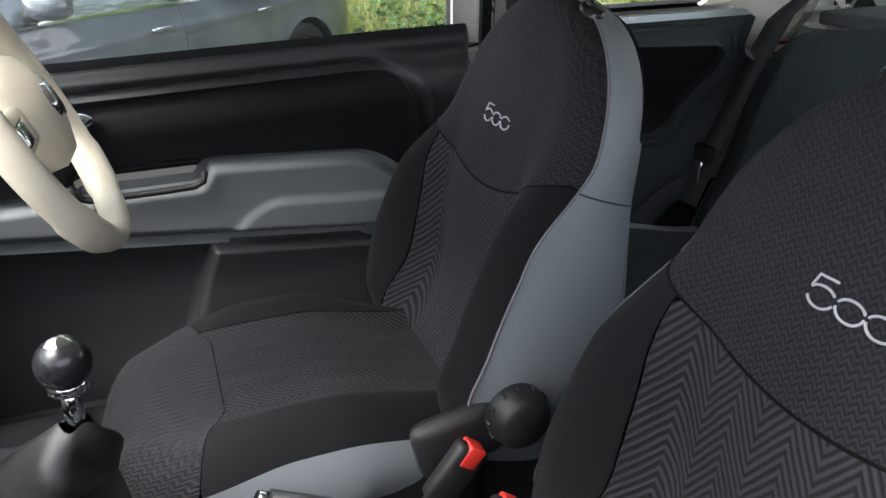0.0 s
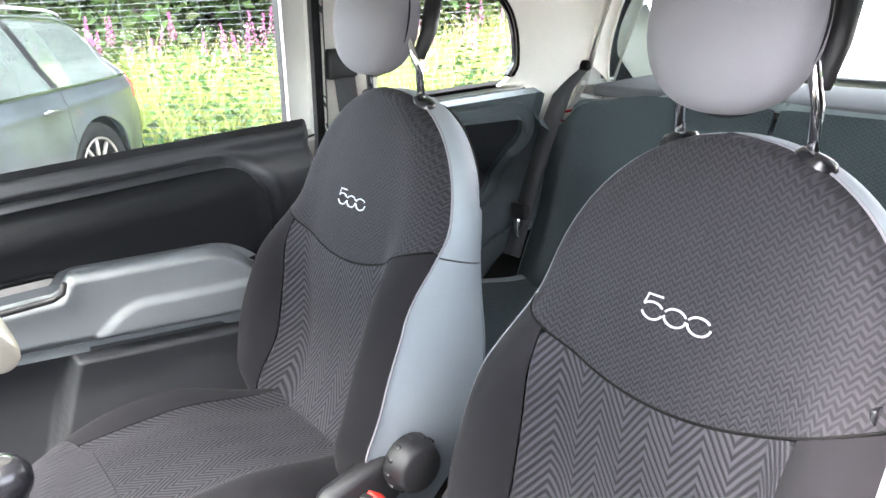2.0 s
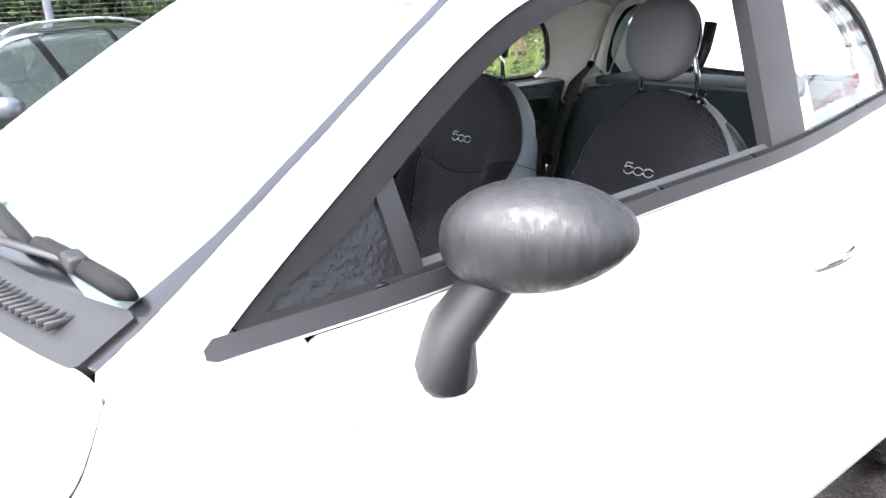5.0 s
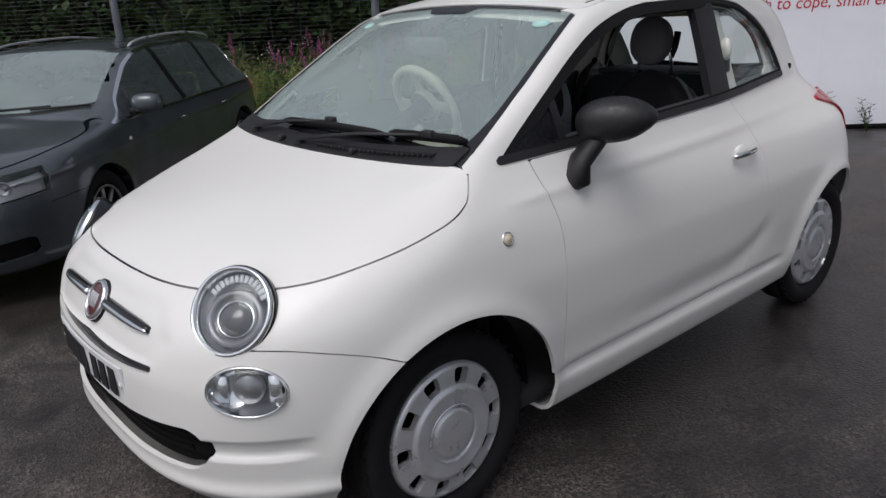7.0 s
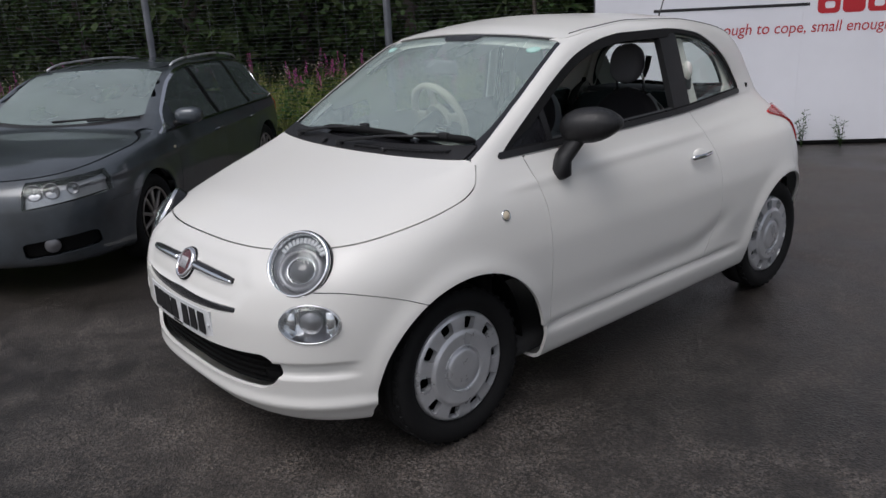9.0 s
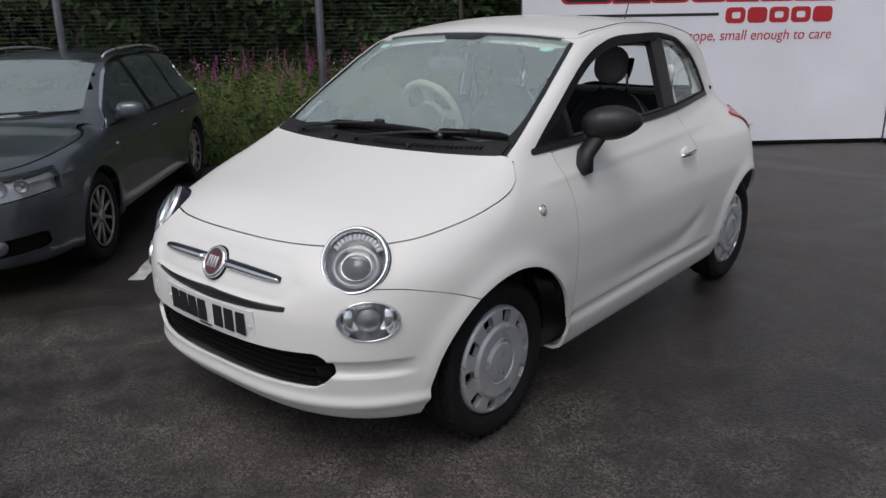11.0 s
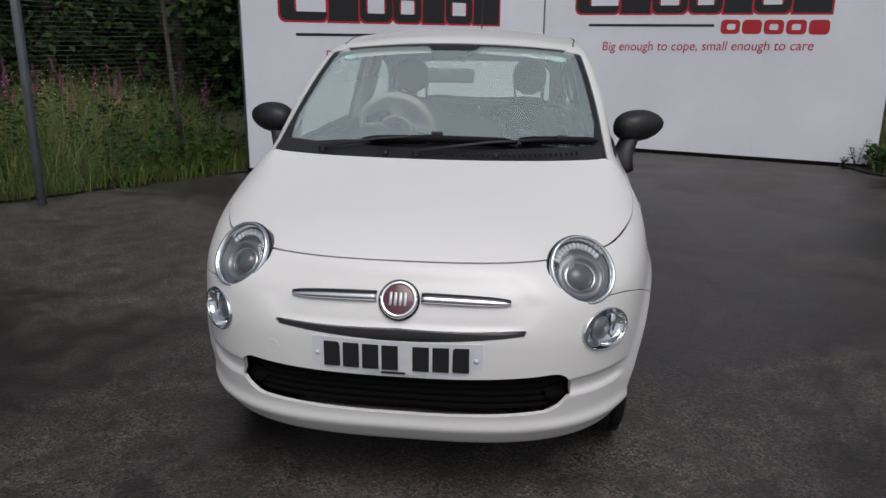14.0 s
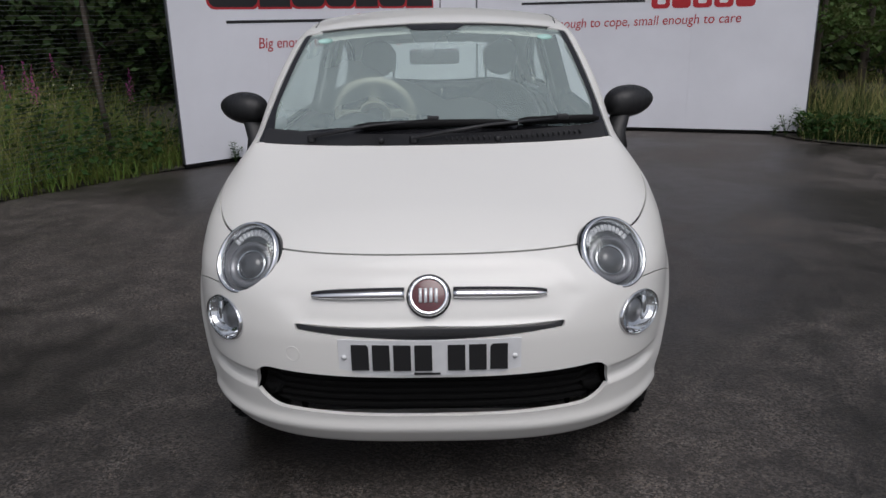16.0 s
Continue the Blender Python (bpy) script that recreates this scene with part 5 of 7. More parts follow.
def foglamp(s):
    c, n, side, up = fog_frame(s)
    m = Matrix((side, up, n)).transposed().to_4x4()
    m.translation = c - n * 0.010
    m = m @ Matrix.Diagonal((1.0, 0.646, 1.0, 1.0))
    v, f = lathe([(0.0965, 0.004), (0.0995, 0.011), (0.1030, 0.005), (0.1025, -0.03), (0.094, -0.02)], 48, m, closed=True)
    ring = link_mesh("fog_lamp", v, f, CHROME, car, "oval lower lamp in the bumper")
    v, f = lathe([(0.097, 0.002), (0.088, -0.020), (0.062, -0.034), (0.0001, -0.040)], 40, m)
    link_mesh("reflector", v, f, CHROME, ring, "faceted reflector")
    v, f = lathe([(0.046, -0.034), (0.046, -0.016), (0.040, -0.010), (0.0001, -0.006)], 24, m @ Matrix.Diagonal((0.85, 1.3, 1, 1)))
    link_mesh("inner_lens", v, f, LAMPGREY, ring, "round inner lens")
    for dx in (-0.066, 0.066):
        part("facet", block((dx - 0.016, -0.055, -0.024), (dx + 0.016, 0.055, -0.012), 0.004, 1, m), CHROME, ring)
    v, f = lathe([(0.096, 0.009), (0.080, 0.018), (0.045, 0.025), (0.0001, 0.027)], 40, m)
    link_mesh("cover_glass", v, f, LENS, ring, "clear oval cover").visible_shadow = False


for s in (1, -1):
    headlamp(s)
    foglamp(s)


def nose_point(x, z, h=0.0):
    a = math.atan2(x, 1.0)
    for _ in range(5):
        p = NOSE(np.array([a]), np.array([z]))[0]
        a += (x - p[0]) / 1.0
    p = Vector(tuple(NOSE(np.array([a]), np.array([z]))[0]))
    return p + hatch.normal(p) * h


c = nose_point(0.0, 0.708, 0.010)
n = hatch.normal(c)
m = Matrix.Translation(c) @ n.to_track_quat("Z", "Y").to_matrix().to_4x4()
v, f = lathe([(0.047, -0.02), (0.057, -0.016), (0.060, -0.004), (0.057, 0.006), (0.049, 0.008), (0.046, 0.004)], 44, m, closed=True)
badge = link_mesh("badge", v, f, CHROME, car, "round chrome badge with a dark red centre")
v, f = lathe([(0.064, -0.02), (0.064, -0.006), (0.058, -0.002)], 44, m)
link_mesh("badge_shadow_ring", v, f, GLOSS, badge, "black outer ring")
v, f = lathe([(0.048, 0.003), (0.030, 0.006), (0.0001, 0.007)], 40, m)
link_mesh("badge_face", v, f, BADGE, badge, "dark red enamel face")
for k, x in enumerate((-0.0235, -0.0085, 0.0065, 0.0215)):
    part("badge_mark", block((x - 0.0045, -0.021, 0.0055), (x + 0.0045, 0.021, 0.0095), 0.001, 1, m), SILVER, badge)
for s in (1, -1):
    xs = np.linspace(0.070, 0.338, 22)
    rad = [0.0115 * (1 - ((x - 0.07) / 0.272) ** 4) ** 0.5 + 0.001 for x in xs]
    pts = [nose_point(x * s, 0.712 - 0.006 * (x / 0.34) ** 2, 0.009) for x in xs]
    v, f = tube(pts, rad, 10, flat=1.0)
    bar = link_mesh("chrome_whisker", v, f, CHROME, car, "slim chrome bar beside the badge")
    v, f = tube([p + Vector((0, 0.008, 0.001)) for p in pts], [r + 0.0055 for r in rad], 8)
    link_mesh("whisker_base", v, f, GLOSS, bar, "black surround of the bar")


def number_plate():
    """A curved white plate with its characters as plain bars."""
    pl = []
    for x in np.linspace(-0.262, 0.262, 31):
        pl.append((x, -1.883 + 0.22 * x * x))
    vs, fs = [], []
    for i, (x, y) in enumerate(pl):
        for dy, z in ((0, 0.489), (0, 0.600), (0.006, 0.600), (0.006, 0.489)):
            vs.append((x, y + dy - 0.06 * (z - 0.545), z))
    for i in range(len(pl) - 1):
        for k in range(4):
            l = (k + 1) % 4
            fs.append((i * 4 + k, i * 4 + l, (i + 1) * 4 + l, (i + 1) * 4 + k))
    fs += [(3, 2, 1, 0), tuple(len(vs) - 4 + k for k in range(4))]
    plate = link_mesh("number_plate", vs, fs, PLATE, car, "white number plate with black bars", smooth=False)
    x = -0.224
    for k in range(7):
        w = 0.050
        if k == 4:
            x += 0.034
        xc = x + w / 2
        part("character_bar", block((x, -1.8865 + 0.22 * xc * xc - 0.0005, 0.507), (x + w, -1.8855 + 0.22 * xc * xc + 0.002, 0.586), 0.0004, 1), INK, plate, smooth=False)
        x += w + 0.0105
    part("maker_bar", block((-0.045, -1.8838, 0.4935), (0.03, -1.8818, 0.4995), 0.0002, 1), INK, plate, smooth=False)
    for sx in (-0.246, 0.244):
        v, f = lathe([(0.0075, 0), (0.007, 0.003), (0.0001, 0.004)], 12, Matrix.Translation((sx, -1.884 + 0.22 * sx * sx, 0.545)) @ Matrix.Rotation(radians(90), 4, "X"))
        link_mesh("screw_cap", v, f, PLATE, plate)


number_plate()
v, f = lathe([(0.0215, 0.0), (0.0225, 0.0012), (0.0215, 0.0022), (0.0205, 0.0012)], 32, Matrix.Translation(nose_point(-0.40, 0.545, -0.0005)) @ hatch.normal(nose_point(-0.40, 0.545)).to_track_quat("Z", "Y").to_matrix().to_4x4(), closed=True)
link_mesh("towing_eye_cover", v, f, WHITE, front_bumper, "round towing eye cover")

# ---- mirrors, handles, repeaters, aerial ----
def ellipsoid(c, r, m=None, n=28, k=18, power=2.0, flat=None):
    vs, fs = [], []
    for i in range(k + 1):
        t = math.pi * i / k
        for j in range(n):
            a = 2 * math.pi * j / n
            d = Vector((math.sin(t) * math.cos(a), math.sin(t) * math.sin(a), math.cos(t)))
            if power != 2.0:
                q = (abs(d.x) ** power + abs(d.y) ** power + abs(d.z) ** power) ** (1 / power)
                d = d / q
            p = Vector((d.x * r[0], d.y * r[1], d.z * r[2]))
            if flat:
                p = flat(p)
            p += Vector(c)
            vs.append(m @ p if m is not None else p)
    for i in range(k):
        for j in range(n):
            l = (j + 1) % n
            fs.append((i * n + j, (i + 1) * n + j, (i + 1) * n + l, i * n + l))
    return vs, fs


for s in (1, -1):
    base = Vector((0.764 * s, -0.602, 0.997))
    tip = Vector((0.802 * s, -0.547, 1.079))
    vs, fs = tube([base + Vector((-0.03 * s, -0.01, -0.065)), base + Vector((0.0, -0.012, -0.045)), base, tip, tip + Vector((0.02 * s, 0.01, 0.03))], [0.042, 0.060, 0.047, 0.040, 0.034], 16, flat=0.72)
    mirror = link_mesh("wing_mirror", vs, fs, BLACK, car, "black plastic door mirror on a stalk")
    turn = Matrix.Translation((0.832 * s, -0.521, 1.116)) @ Matrix.Rotation(radians(33 * s), 4, "Z")

    def cupped(p):
        u = p.x * s / 0.120
        thin = 1.0 - 0.28 * max(u, 0) ** 2 - 0.06 * u
        return Vector((p.x, min(p.y, 0.036), p.z * thin + 0.008 * u))
    vs, fs = ellipsoid((0, 0, 0), (0.120, 0.080, 0.067), turn, 36, 24, 2.25, cupped)
    link_mesh("housing", vs, fs, STREAKED, mirror, "rounded black mirror housing, wet with rain")
    vs, fs = ellipsoid((0, 0.034, 0.0), (0.106, 0.004, 0.044), turn, 28, 12, 2.4)
    link_mesh("mirror_glass", vs, fs, CHROME, mirror, "mirror glass")
    SIDE = hatch.side_family(s)
    h = Vector(tuple(SIDE(np.array([0.312]), np.array([0.872]))[0]))
    vs, fs = ellipsoid((h.x - 0.004 * s, h.y, h.z), (0.012, 0.050, 0.030), None, 20, 12)
    cup = link_mesh("handle_cup", vs, fs, WHITE, car, "white recess behind the handle")
    pts = [SIDE(np.array([y]), np.array([0.872 + 0.03 * (y - 0.312)]))[0] for y in np.linspace(0.229, 0.395, 13)]
    pts = [Vector(tuple(p)) + Vector((s * (0.014 + 0.014 * math.sin(math.pi * i / 12)), 0, 0)) for i, p in enumerate(pts)]
    vs, fs = tube(pts, [0.008] + [0.0125] * 11 + [0.008], 12, flat=0.8)
    link_mesh("door_handle", vs, fs, CHROME, car, "chrome door handle")
    r = Vector(tuple(SIDE(np.array([-0.958]), np.array([0.845]))[0]))
    n = hatch.normal(r)
    m = Matrix.Translation(r) @ n.to_track_quat("Z", "Y").to_matrix().to_4x4()
    vs, fs = lathe([(0.021, -0.003), (0.021, 0.003), (0.018, 0.005), (0.016, 0.003)], 28, m)
    rep = link_mesh("side_repeater", vs, fs, CHROME, car, "small round side indicator")
    vs, fs = lathe([(0.017, 0.002), (0.012, 0.008), (0.0001, 0.010)], 24, m)
    link_mesh("repeater_lens", vs, fs, AMBER, rep, "pale indicator lens")
ant = TOP(np.array([0.0]), np.array([1.10]))[0]
vs, fs = tube([ant, Vector(tuple(ant)) + Vector((0, 0.05, 0.10)), Vector(tuple(ant)) + Vector((0, 0.20, 0.42))], [0.007, 0.0035, 0.002], 8)
link_mesh("aerial", vs, fs, BLACK, car, "thin black roof aerial")


# ---- wheels ----
def wheel_cover_surface(a, r):
    """Silver cover: raised hub, dished face, rolled rim."""
    prof = curve((0.0, 0.032), (0.055, 0.030), (0.072, 0.027), (0.079, 0.017), (0.084, 0.017), (0.092, 0.026), (0.135, 0.026), (0.146, 0.016), (0.192, 0.012), (0.205, 0.006), (0.212, -0.014))
    return np.stack([r * np.cos(a), r * np.sin(a), prof(r)], -1)


def cover_holes(P, a, r):
    k = np.mod(a + math.pi / 10, math.pi / 5) - math.pi / 10
    return -rbox(k * r, r - 0.172, 0.0245 + 0.14 * (r - 0.172), 0.0235, 0.009)


tv, tf = lathe([(0.205, 0.050), (0.215, 0.068), (0.240, 0.084), (0.270, 0.088), (0.290, 0.076), (0.2985, 0.055), (0.2985, 0.043), (0.291, 0.041), (0.291, 0.035), (0.300, 0.033),
                (0.300, -0.033), (0.291, -0.035), (0.291, -0.041), (0.2985, -0.043), (0.2985, -0.055), (0.29, -0.076), (0.24, -0.084), (0.205, -0.06)], 72)
for s in (1, -1):
    for y in (AXLE_F, AXLE_R):
        flip = Matrix.Rotation(radians(90 * s), 4, "Y")
        m = Matrix.Translation((0.668 * s, y, 0.300)) @ flip @ Matrix.Rotation(0.25 + y, 4, "Z")
        tyre = link_mesh("wheel", [m @ Vector(tuple(p)) for p in tv], tf, RUBBER, car, "black tyre with a silver wheel cover")
        for k in range(40):
            q = m @ Matrix.Rotation(2 * math.pi * k / 40, 4, "Z") @ Matrix.Translation((0.2965, 0, 0.062))
            part("tread_block", block((-0.003, -0.009, -0.012), (0.0035, 0.009, 0.012), 0, 1, q), RUBBER, tyre, smooth=False)
        vs, fs = patch(wheel_cover_surface, (0, 2 * math.pi, 221), (0.001, 0.212, 44), lambda P, a, r: cover_holes(P, a, r), off=0.0, rim=0.024, flip=True)
        mm = m @ Matrix.Translation((0, 0, 0.066))
        vs = [mm @ Vector((p[0], p[1], p[2])) for p in vs]
        link_mesh("wheel_cover", vs, fs, SILVER, tyre, "silver cover with ten square holes and a domed hub")
        v, f = lathe([(0.0845, 0.018), (0.0875, 0.029), (0.0905, 0.024)], 40, mm)
        link_mesh("hub_ring", v, f, SILVER, tyre)
        v, f = lathe([(0.21, 0.04), (0.16, 0.02), (0.0001, 0.01)], 40, m)
        link_mesh("steel_rim", v, f, DARK, tyre, "black steel rim behind the cover")
    for y in (AXLE_F, AXLE_R):
        v, f = lathe([(0.371, 0.0), (0.376, 0.24), (0.06, 0.26)], 40, Matrix.Translation(((0.70 if y < 0 else 0.68) * s, y, 0.305)) @ Matrix.Rotation(radians(-90 * s), 4, "Y"))
        keep = [q for q in f if sum(v[k].z for k in q) / len(q) > 0.22]
        link_mesh("arch_liner", v, keep, DARK, car, "black wheel arch liner")


# ---- inside the hatchback ----
FLOOR_Z = 0.29
part("floor_pan", block((-0.72, -0.95, 0.215), (0.72, 1.45, FLOOR_Z), 0.02, 1), FLOORMAT, car, "dark carpeted floor")
part("tunnel", block((-0.10, -0.95, FLOOR_Z), (0.10, 0.55, 0.42), 0.03, 2), FLOORMAT, car, "carpeted centre tunnel")
part("bulkhead", block((-0.70, -0.99, 0.22), (0.70, -0.93, 0.98), 0.01, 1), DARK, car, "black bulkhead")
part("engine_tray", block((-0.42, -1.60, 0.24), (0.42, -1.0, 0.34), 0.02, 1), DARK, car, "black undertray")
part("boot_floor", block((-0.62, 1.12, 0.29), (0.62, 1.60, 0.55), 0.02, 1), FLOORMAT, car, "dark boot floor")

for s in (1, -1):
    SIDE = hatch.side_family(s)
    fl = s < 0
    LOW[0] = 0.052 if fl else 0.0
    # linings of the pillars and the side
    inner_ap = lambda y, z: smax(aperture(y, z) - 0.004, y - 0.915, 0.10)
    shell("pillar_trim", SIDE, (-0.95, 1.30, 170), (0.96, 1.46, 60), lambda P, y, z: np.maximum(np.maximum(-inner_ap(y, z) + 0.030 * step(-0.1, -0.3, y), np.where(y < -0.38, screen_edge(y) - 0.01 - np.abs(P[..., 0]), -9)), np.maximum(z - rail_line(y) + 0.02, np.maximum(y - 1.195 + 0.25 * P[..., 0] ** 2, belt(np.minimum(y, 0.95)) + 0.004 - 0.12 * step(0.94, 1.0, y) - z))), CREAM, "cream plastic lining of the pillars", off=-0.035, rim=0.012, flip=fl)
    shell("belt_pillar", SIDE, (0.36, 0.60, 20), (0.60, 1.45, 60), lambda P, y, z: np.maximum(np.abs(y - 0.490 + 0.10 * (z - 1.2)) - 0.058, z - 1.43), CREAM, "cream lining of the centre pillar", off=-0.045, rim=0.02, flip=fl)
    shell("door_frame_strip", SIDE, (0.30, 0.48, 16), (1.05, 1.45, 40), lambda P, y, z: np.maximum(np.abs(y - 0.382 + 0.10 * (z - 1.2)) - 0.026, z - 1.42), WHITE if s < 0 else BLACK, "inner frame of the door", off=-0.030, rim=0.02, flip=fl)
    shell("door_frame_seal", SIDE, (0.30, 0.52, 16), (1.0, 1.45, 40), lambda P, y, z: np.maximum(np.abs(y - 0.420 + 0.10 * (z - 1.2)) - 0.012, z - 1.42), BLACK, "black rubber door seal", off=-0.052, rim=0.02, flip=fl)
    lining = shell("rear_side_trim", SIDE, (0.40, 1.30, 70), (0.36, 1.14, 50), lambda P, y, z: np.maximum(np.maximum(0.50 - y, y - 1.28 + 0.32 * step(0.96, 1.06, z)), np.maximum(z - belt(y) - 0.006, 0.38 - z)), REARTRIM, "slate plastic rear side lining", off=-0.075, rim=0.03, flip=fl)
    shell("side_recess", SIDE, (0.55, 1.05, 40), (0.70, 1.10, 36), lambda P, y, z: rbox(y - 0.785, z - 0.925, 0.160, 0.135, 0.06), TRIM, "dark recess in the side lining", off=-0.080, rim=-0.02, flip=fl, parent=lining)
    shell("recess_rim", SIDE, (0.55, 1.05, 60), (0.70, 1.12, 50), lambda P, y, z: np.abs(rbox(y - 0.785, z - 0.925, 0.170, 0.145, 0.065)) - 0.009, REARTRIM, "", off=-0.094, rim=0.018, flip=fl, parent=lining)
    shell("quarter_seal", SIDE, (0.40, 1.02, 70), (1.02, 1.46, 50), lambda P, y, z: np.maximum(np.maximum(np.abs(inner_ap(y, z) + 0.004) - 0.007, 0.44 - y), belt(y) + 0.03 - z), GLOSS, "black inner seal of the quarter window", off=-0.041, rim=0.012, flip=fl)
    # door lining: one moulded surface with a roll, a sunk dark field, an arm rest and a pocket

    def arm(y, z):
        y, z = y - 0.035, z + 0.038
        top = 0.868 + (0.905 - 0.075 * (y + 0.13) - 0.868) * step(-0.165, -0.135, y) - 5.0 * np.maximum(y - 0.11, 0) ** 2
        return np.maximum(np.maximum(z - top, 0.732 - 0.115 * y - z), rbox(y + 0.20, z - 0.800, 0.43, 0.118, 0.085))

    def swell(y, z):
        y, z = y - 0.035, z + 0.038
        line = 0.818 - 0.085 * np.maximum(y + 0.02, 0) - 6.0 * np.maximum(-0.02 - y, 0) ** 2
        return np.maximum(z - line, -0.150 - y)
    inset = lambda y, z: smax(smax(y - 0.300, z - 1.043, 0.16), -0.66 - y, 0.10)
    pull = lambda y, z: rbox(y + 0.227, z - 0.848, 0.108, 0.020, 0.018)
    pocket = lambda y, z: np.maximum(np.maximum(-0.125 - y + 0.35 * (z - 0.7), y - 0.36), np.maximum(z - 0.686 + 0.115 * y, 0.41 - z))

    def depth(y, z):
        zz = z - (belt(y) - 1.079) + (0.026 if s > 0 else -0.027)
        d = 0.030 * step(1.10, 1.05, zz) + 0.078 * step(1.06, 0.97, zz) + 0.058 + 0.016 * np.exp(-((zz - 1.068) / 0.024) ** 2) - 0.052 * step(1.072, 1.112, zz)
        d = d - 0.020 * step(0.006, -0.030, inset(y, zz)) + 0.008 * np.exp(-((inset(y, zz) - 0.006) / 0.0075) ** 2)
        d = d + 0.030 * step(0.004, -0.024, arm(y, z)) + 0.012 * step(0.002, -0.016, swell(y, z)) * step(0.0, -0.014, arm(y, z))
        d = d - 0.022 * step(0.004, -0.012, pull(y, z))
        return d + 0.050 * step(0.004, -0.014, pocket(y, z)) - 0.02 * step(0.74, 0.60, z)

    def LINED(y, z, base=SIDE, sign=s, depth=depth):
        P = base(y, z).copy()
        P[..., 0] -= sign * depth(y, z) * (0.5 if sign > 0 else 1.0)
        return P
    inside_door = lambda y, z: np.maximum(np.maximum(-0.72 - y, y - 0.372 + 0.25 * np.maximum(0.9 - z, 0)), np.maximum(z - belt(y) + (0.004 if s > 0 else -0.022), 0.40 - z))
    field = lambda y, z: np.maximum(inset(y, z - (belt(y) - 1.079) + (0.026 if s > 0 else -0.027)) + 0.006, 0.80 - z)
    G = (-0.74, 0.40, 190), (0.38, 1.13, 190)
    dt = shell("door_lining", LINED, *G, lambda P, y, z: np.maximum(np.maximum(inside_door(y, z), -field(y, z)), np.maximum(-arm(y, z), -pull(y, z))), TRIM, "charcoal plastic door lining with a sunk field", rim=0.02, flip=fl)
    shell("sunk_field", LINED, (-0.74, 0.40, 150), (0.70, 1.08, 110), lambda P, y, z: np.maximum(np.maximum(inside_door(y, z), field(y, z) + 0.0005), np.maximum(-arm(y, z), -pull(y, z))), MATTEFIELD, "matte black sunk field above the arm rest", rim=0.004, flip=fl, parent=dt)
    shell("arm_rest", LINED, (-0.66, 0.26, 150), (0.68, 0.95, 80), lambda P, y, z: np.maximum(arm(y, z), -pull(y, z)) + 0.001, ARMGREY, "grey moulded arm rest panel", rim=0.02, flip=fl, parent=dt)
    shell("pull_recess", LINED, (-0.42, -0.12, 60), (0.85, 0.93, 30), lambda P, y, z: pull(y, z) + 0.001, BLACK, "black door pull recess", rim=0.0, flip=fl, parent=dt)
    rim_pts = [(y + 0.035, z - 0.038) for y, z in ((-0.370, 0.893), (-0.366, 0.872), (-0.345, 0.8645), (-0.24, 0.864), (-0.175, 0.866), (-0.158, 0.874), (-0.154, 0.893))]
    pts = [Vector(tuple(SIDE(np.array([y]), np.array([z]))[0])) - Vector((s * (0.186 if s < 0 else 0.097), 0, 0)) for y, z in rim_pts]
    vs, fs = tube(pts, 0.006, 8)
    link_mesh("pull_lip", vs, fs, BLACK, dt, "black lip of the door pull")
    p = Vector(tuple(SIDE(np.array([-0.310]), np.array([0.965]))[0]))
    vs, fs = ellipsoid((p.x - (0.145 if s < 0 else 0.075) * s, p.y, p.z), (0.016, 0.034, 0.016))
    link_mesh("release_lever", vs, fs, CHROME, dt, "chrome inner door handle")
    # front belt on the pillar
    a = Vector((0.605 * s, 0.465, 1.205))
    vs, fs = ellipsoid(a + Vector((0.01 * s, 0, 0.03)), (0.022, 0.030, 0.045))
    an = link_mesh("belt_anchor", vs, fs, CREAM, car, "cream cover of the belt anchor")
    part("belt_guide", block(tuple(a - Vector((0.018, 0.034, 0.06))), tuple(a + Vector((0.018, 0.034, 0.0))), 0.008, 2), BLACK, an, "black belt guide loop")
    pts = [a + Vector((-0.012 * s, 0, -0.02)), a + Vector((-0.005 * s, 0.02, -0.25)), a + Vector((0.03 * s, 0.03, -0.55))]
    vs, fs = [], []
    for q in pts:
        vs += [q + Vector((0, -0.024, 0)), q + Vector((0, 0.024, 0)), q + Vector((0.0025 * s, 0.024, 0)), q + Vector((0.0025 * s, -0.024, 0))]
    for i in range(2):
        fs += [(i * 4 + k, i * 4 + (k + 1) % 4, i * 4 + 4 + (k + 1) % 4, i * 4 + 4 + k) for k in range(4)]
    link_mesh("belt_strap", vs, fs, WEBBING, an, "black belt webbing")

LOW[0] = 0.0
shell("roof_lining", TOP, (-0.60, 0.60, 40), (-0.42, 1.24, 50), lambda P, x, y: np.maximum(rail_line(y) - 0.004 - P[..., 2], y - 1.215 + 0.25 * x**2), CREAM, "pale cloth roof lining", off=-0.03, rim=0.0)
shell("tailgate_lining", TOP, (-0.56, 0.56, 60), (1.14, 1.54, 50), lambda P, x, y: np.maximum(np.maximum(np.abs(x) - 0.57, 1.21 - 0.25 * x**2 - y), -(rear_glass_cut(P, x, y) - 0.002)), CREAM, "cream tailgate lining", off=-0.030, rim=0.01)


# ---- seats ----
LEAN = radians(21)
UP, FWD = np.array([0, math.sin(LEAN), math.cos(LEAN)]), np.array([0, -math.cos(LEAN), math.sin(LEAN)])
BASE = np.array([0, 0.157, 0.5445 - FLOOR_Z])
low_half = curve((-0.06, 0.170), (0.0, 0.195), (0.08, 0.225), (0.18, 0.245), (0.27, 0.245), (0.36, 0.233), (0.42, 0.224))


def half_width(h):
    dome = 0.224 * np.sqrt(np.maximum(1 - (np.maximum(h - 0.42, 0) / 0.236) ** 2, 1e-9))
    return np.where(h < 0.42, low_half(h), dome)


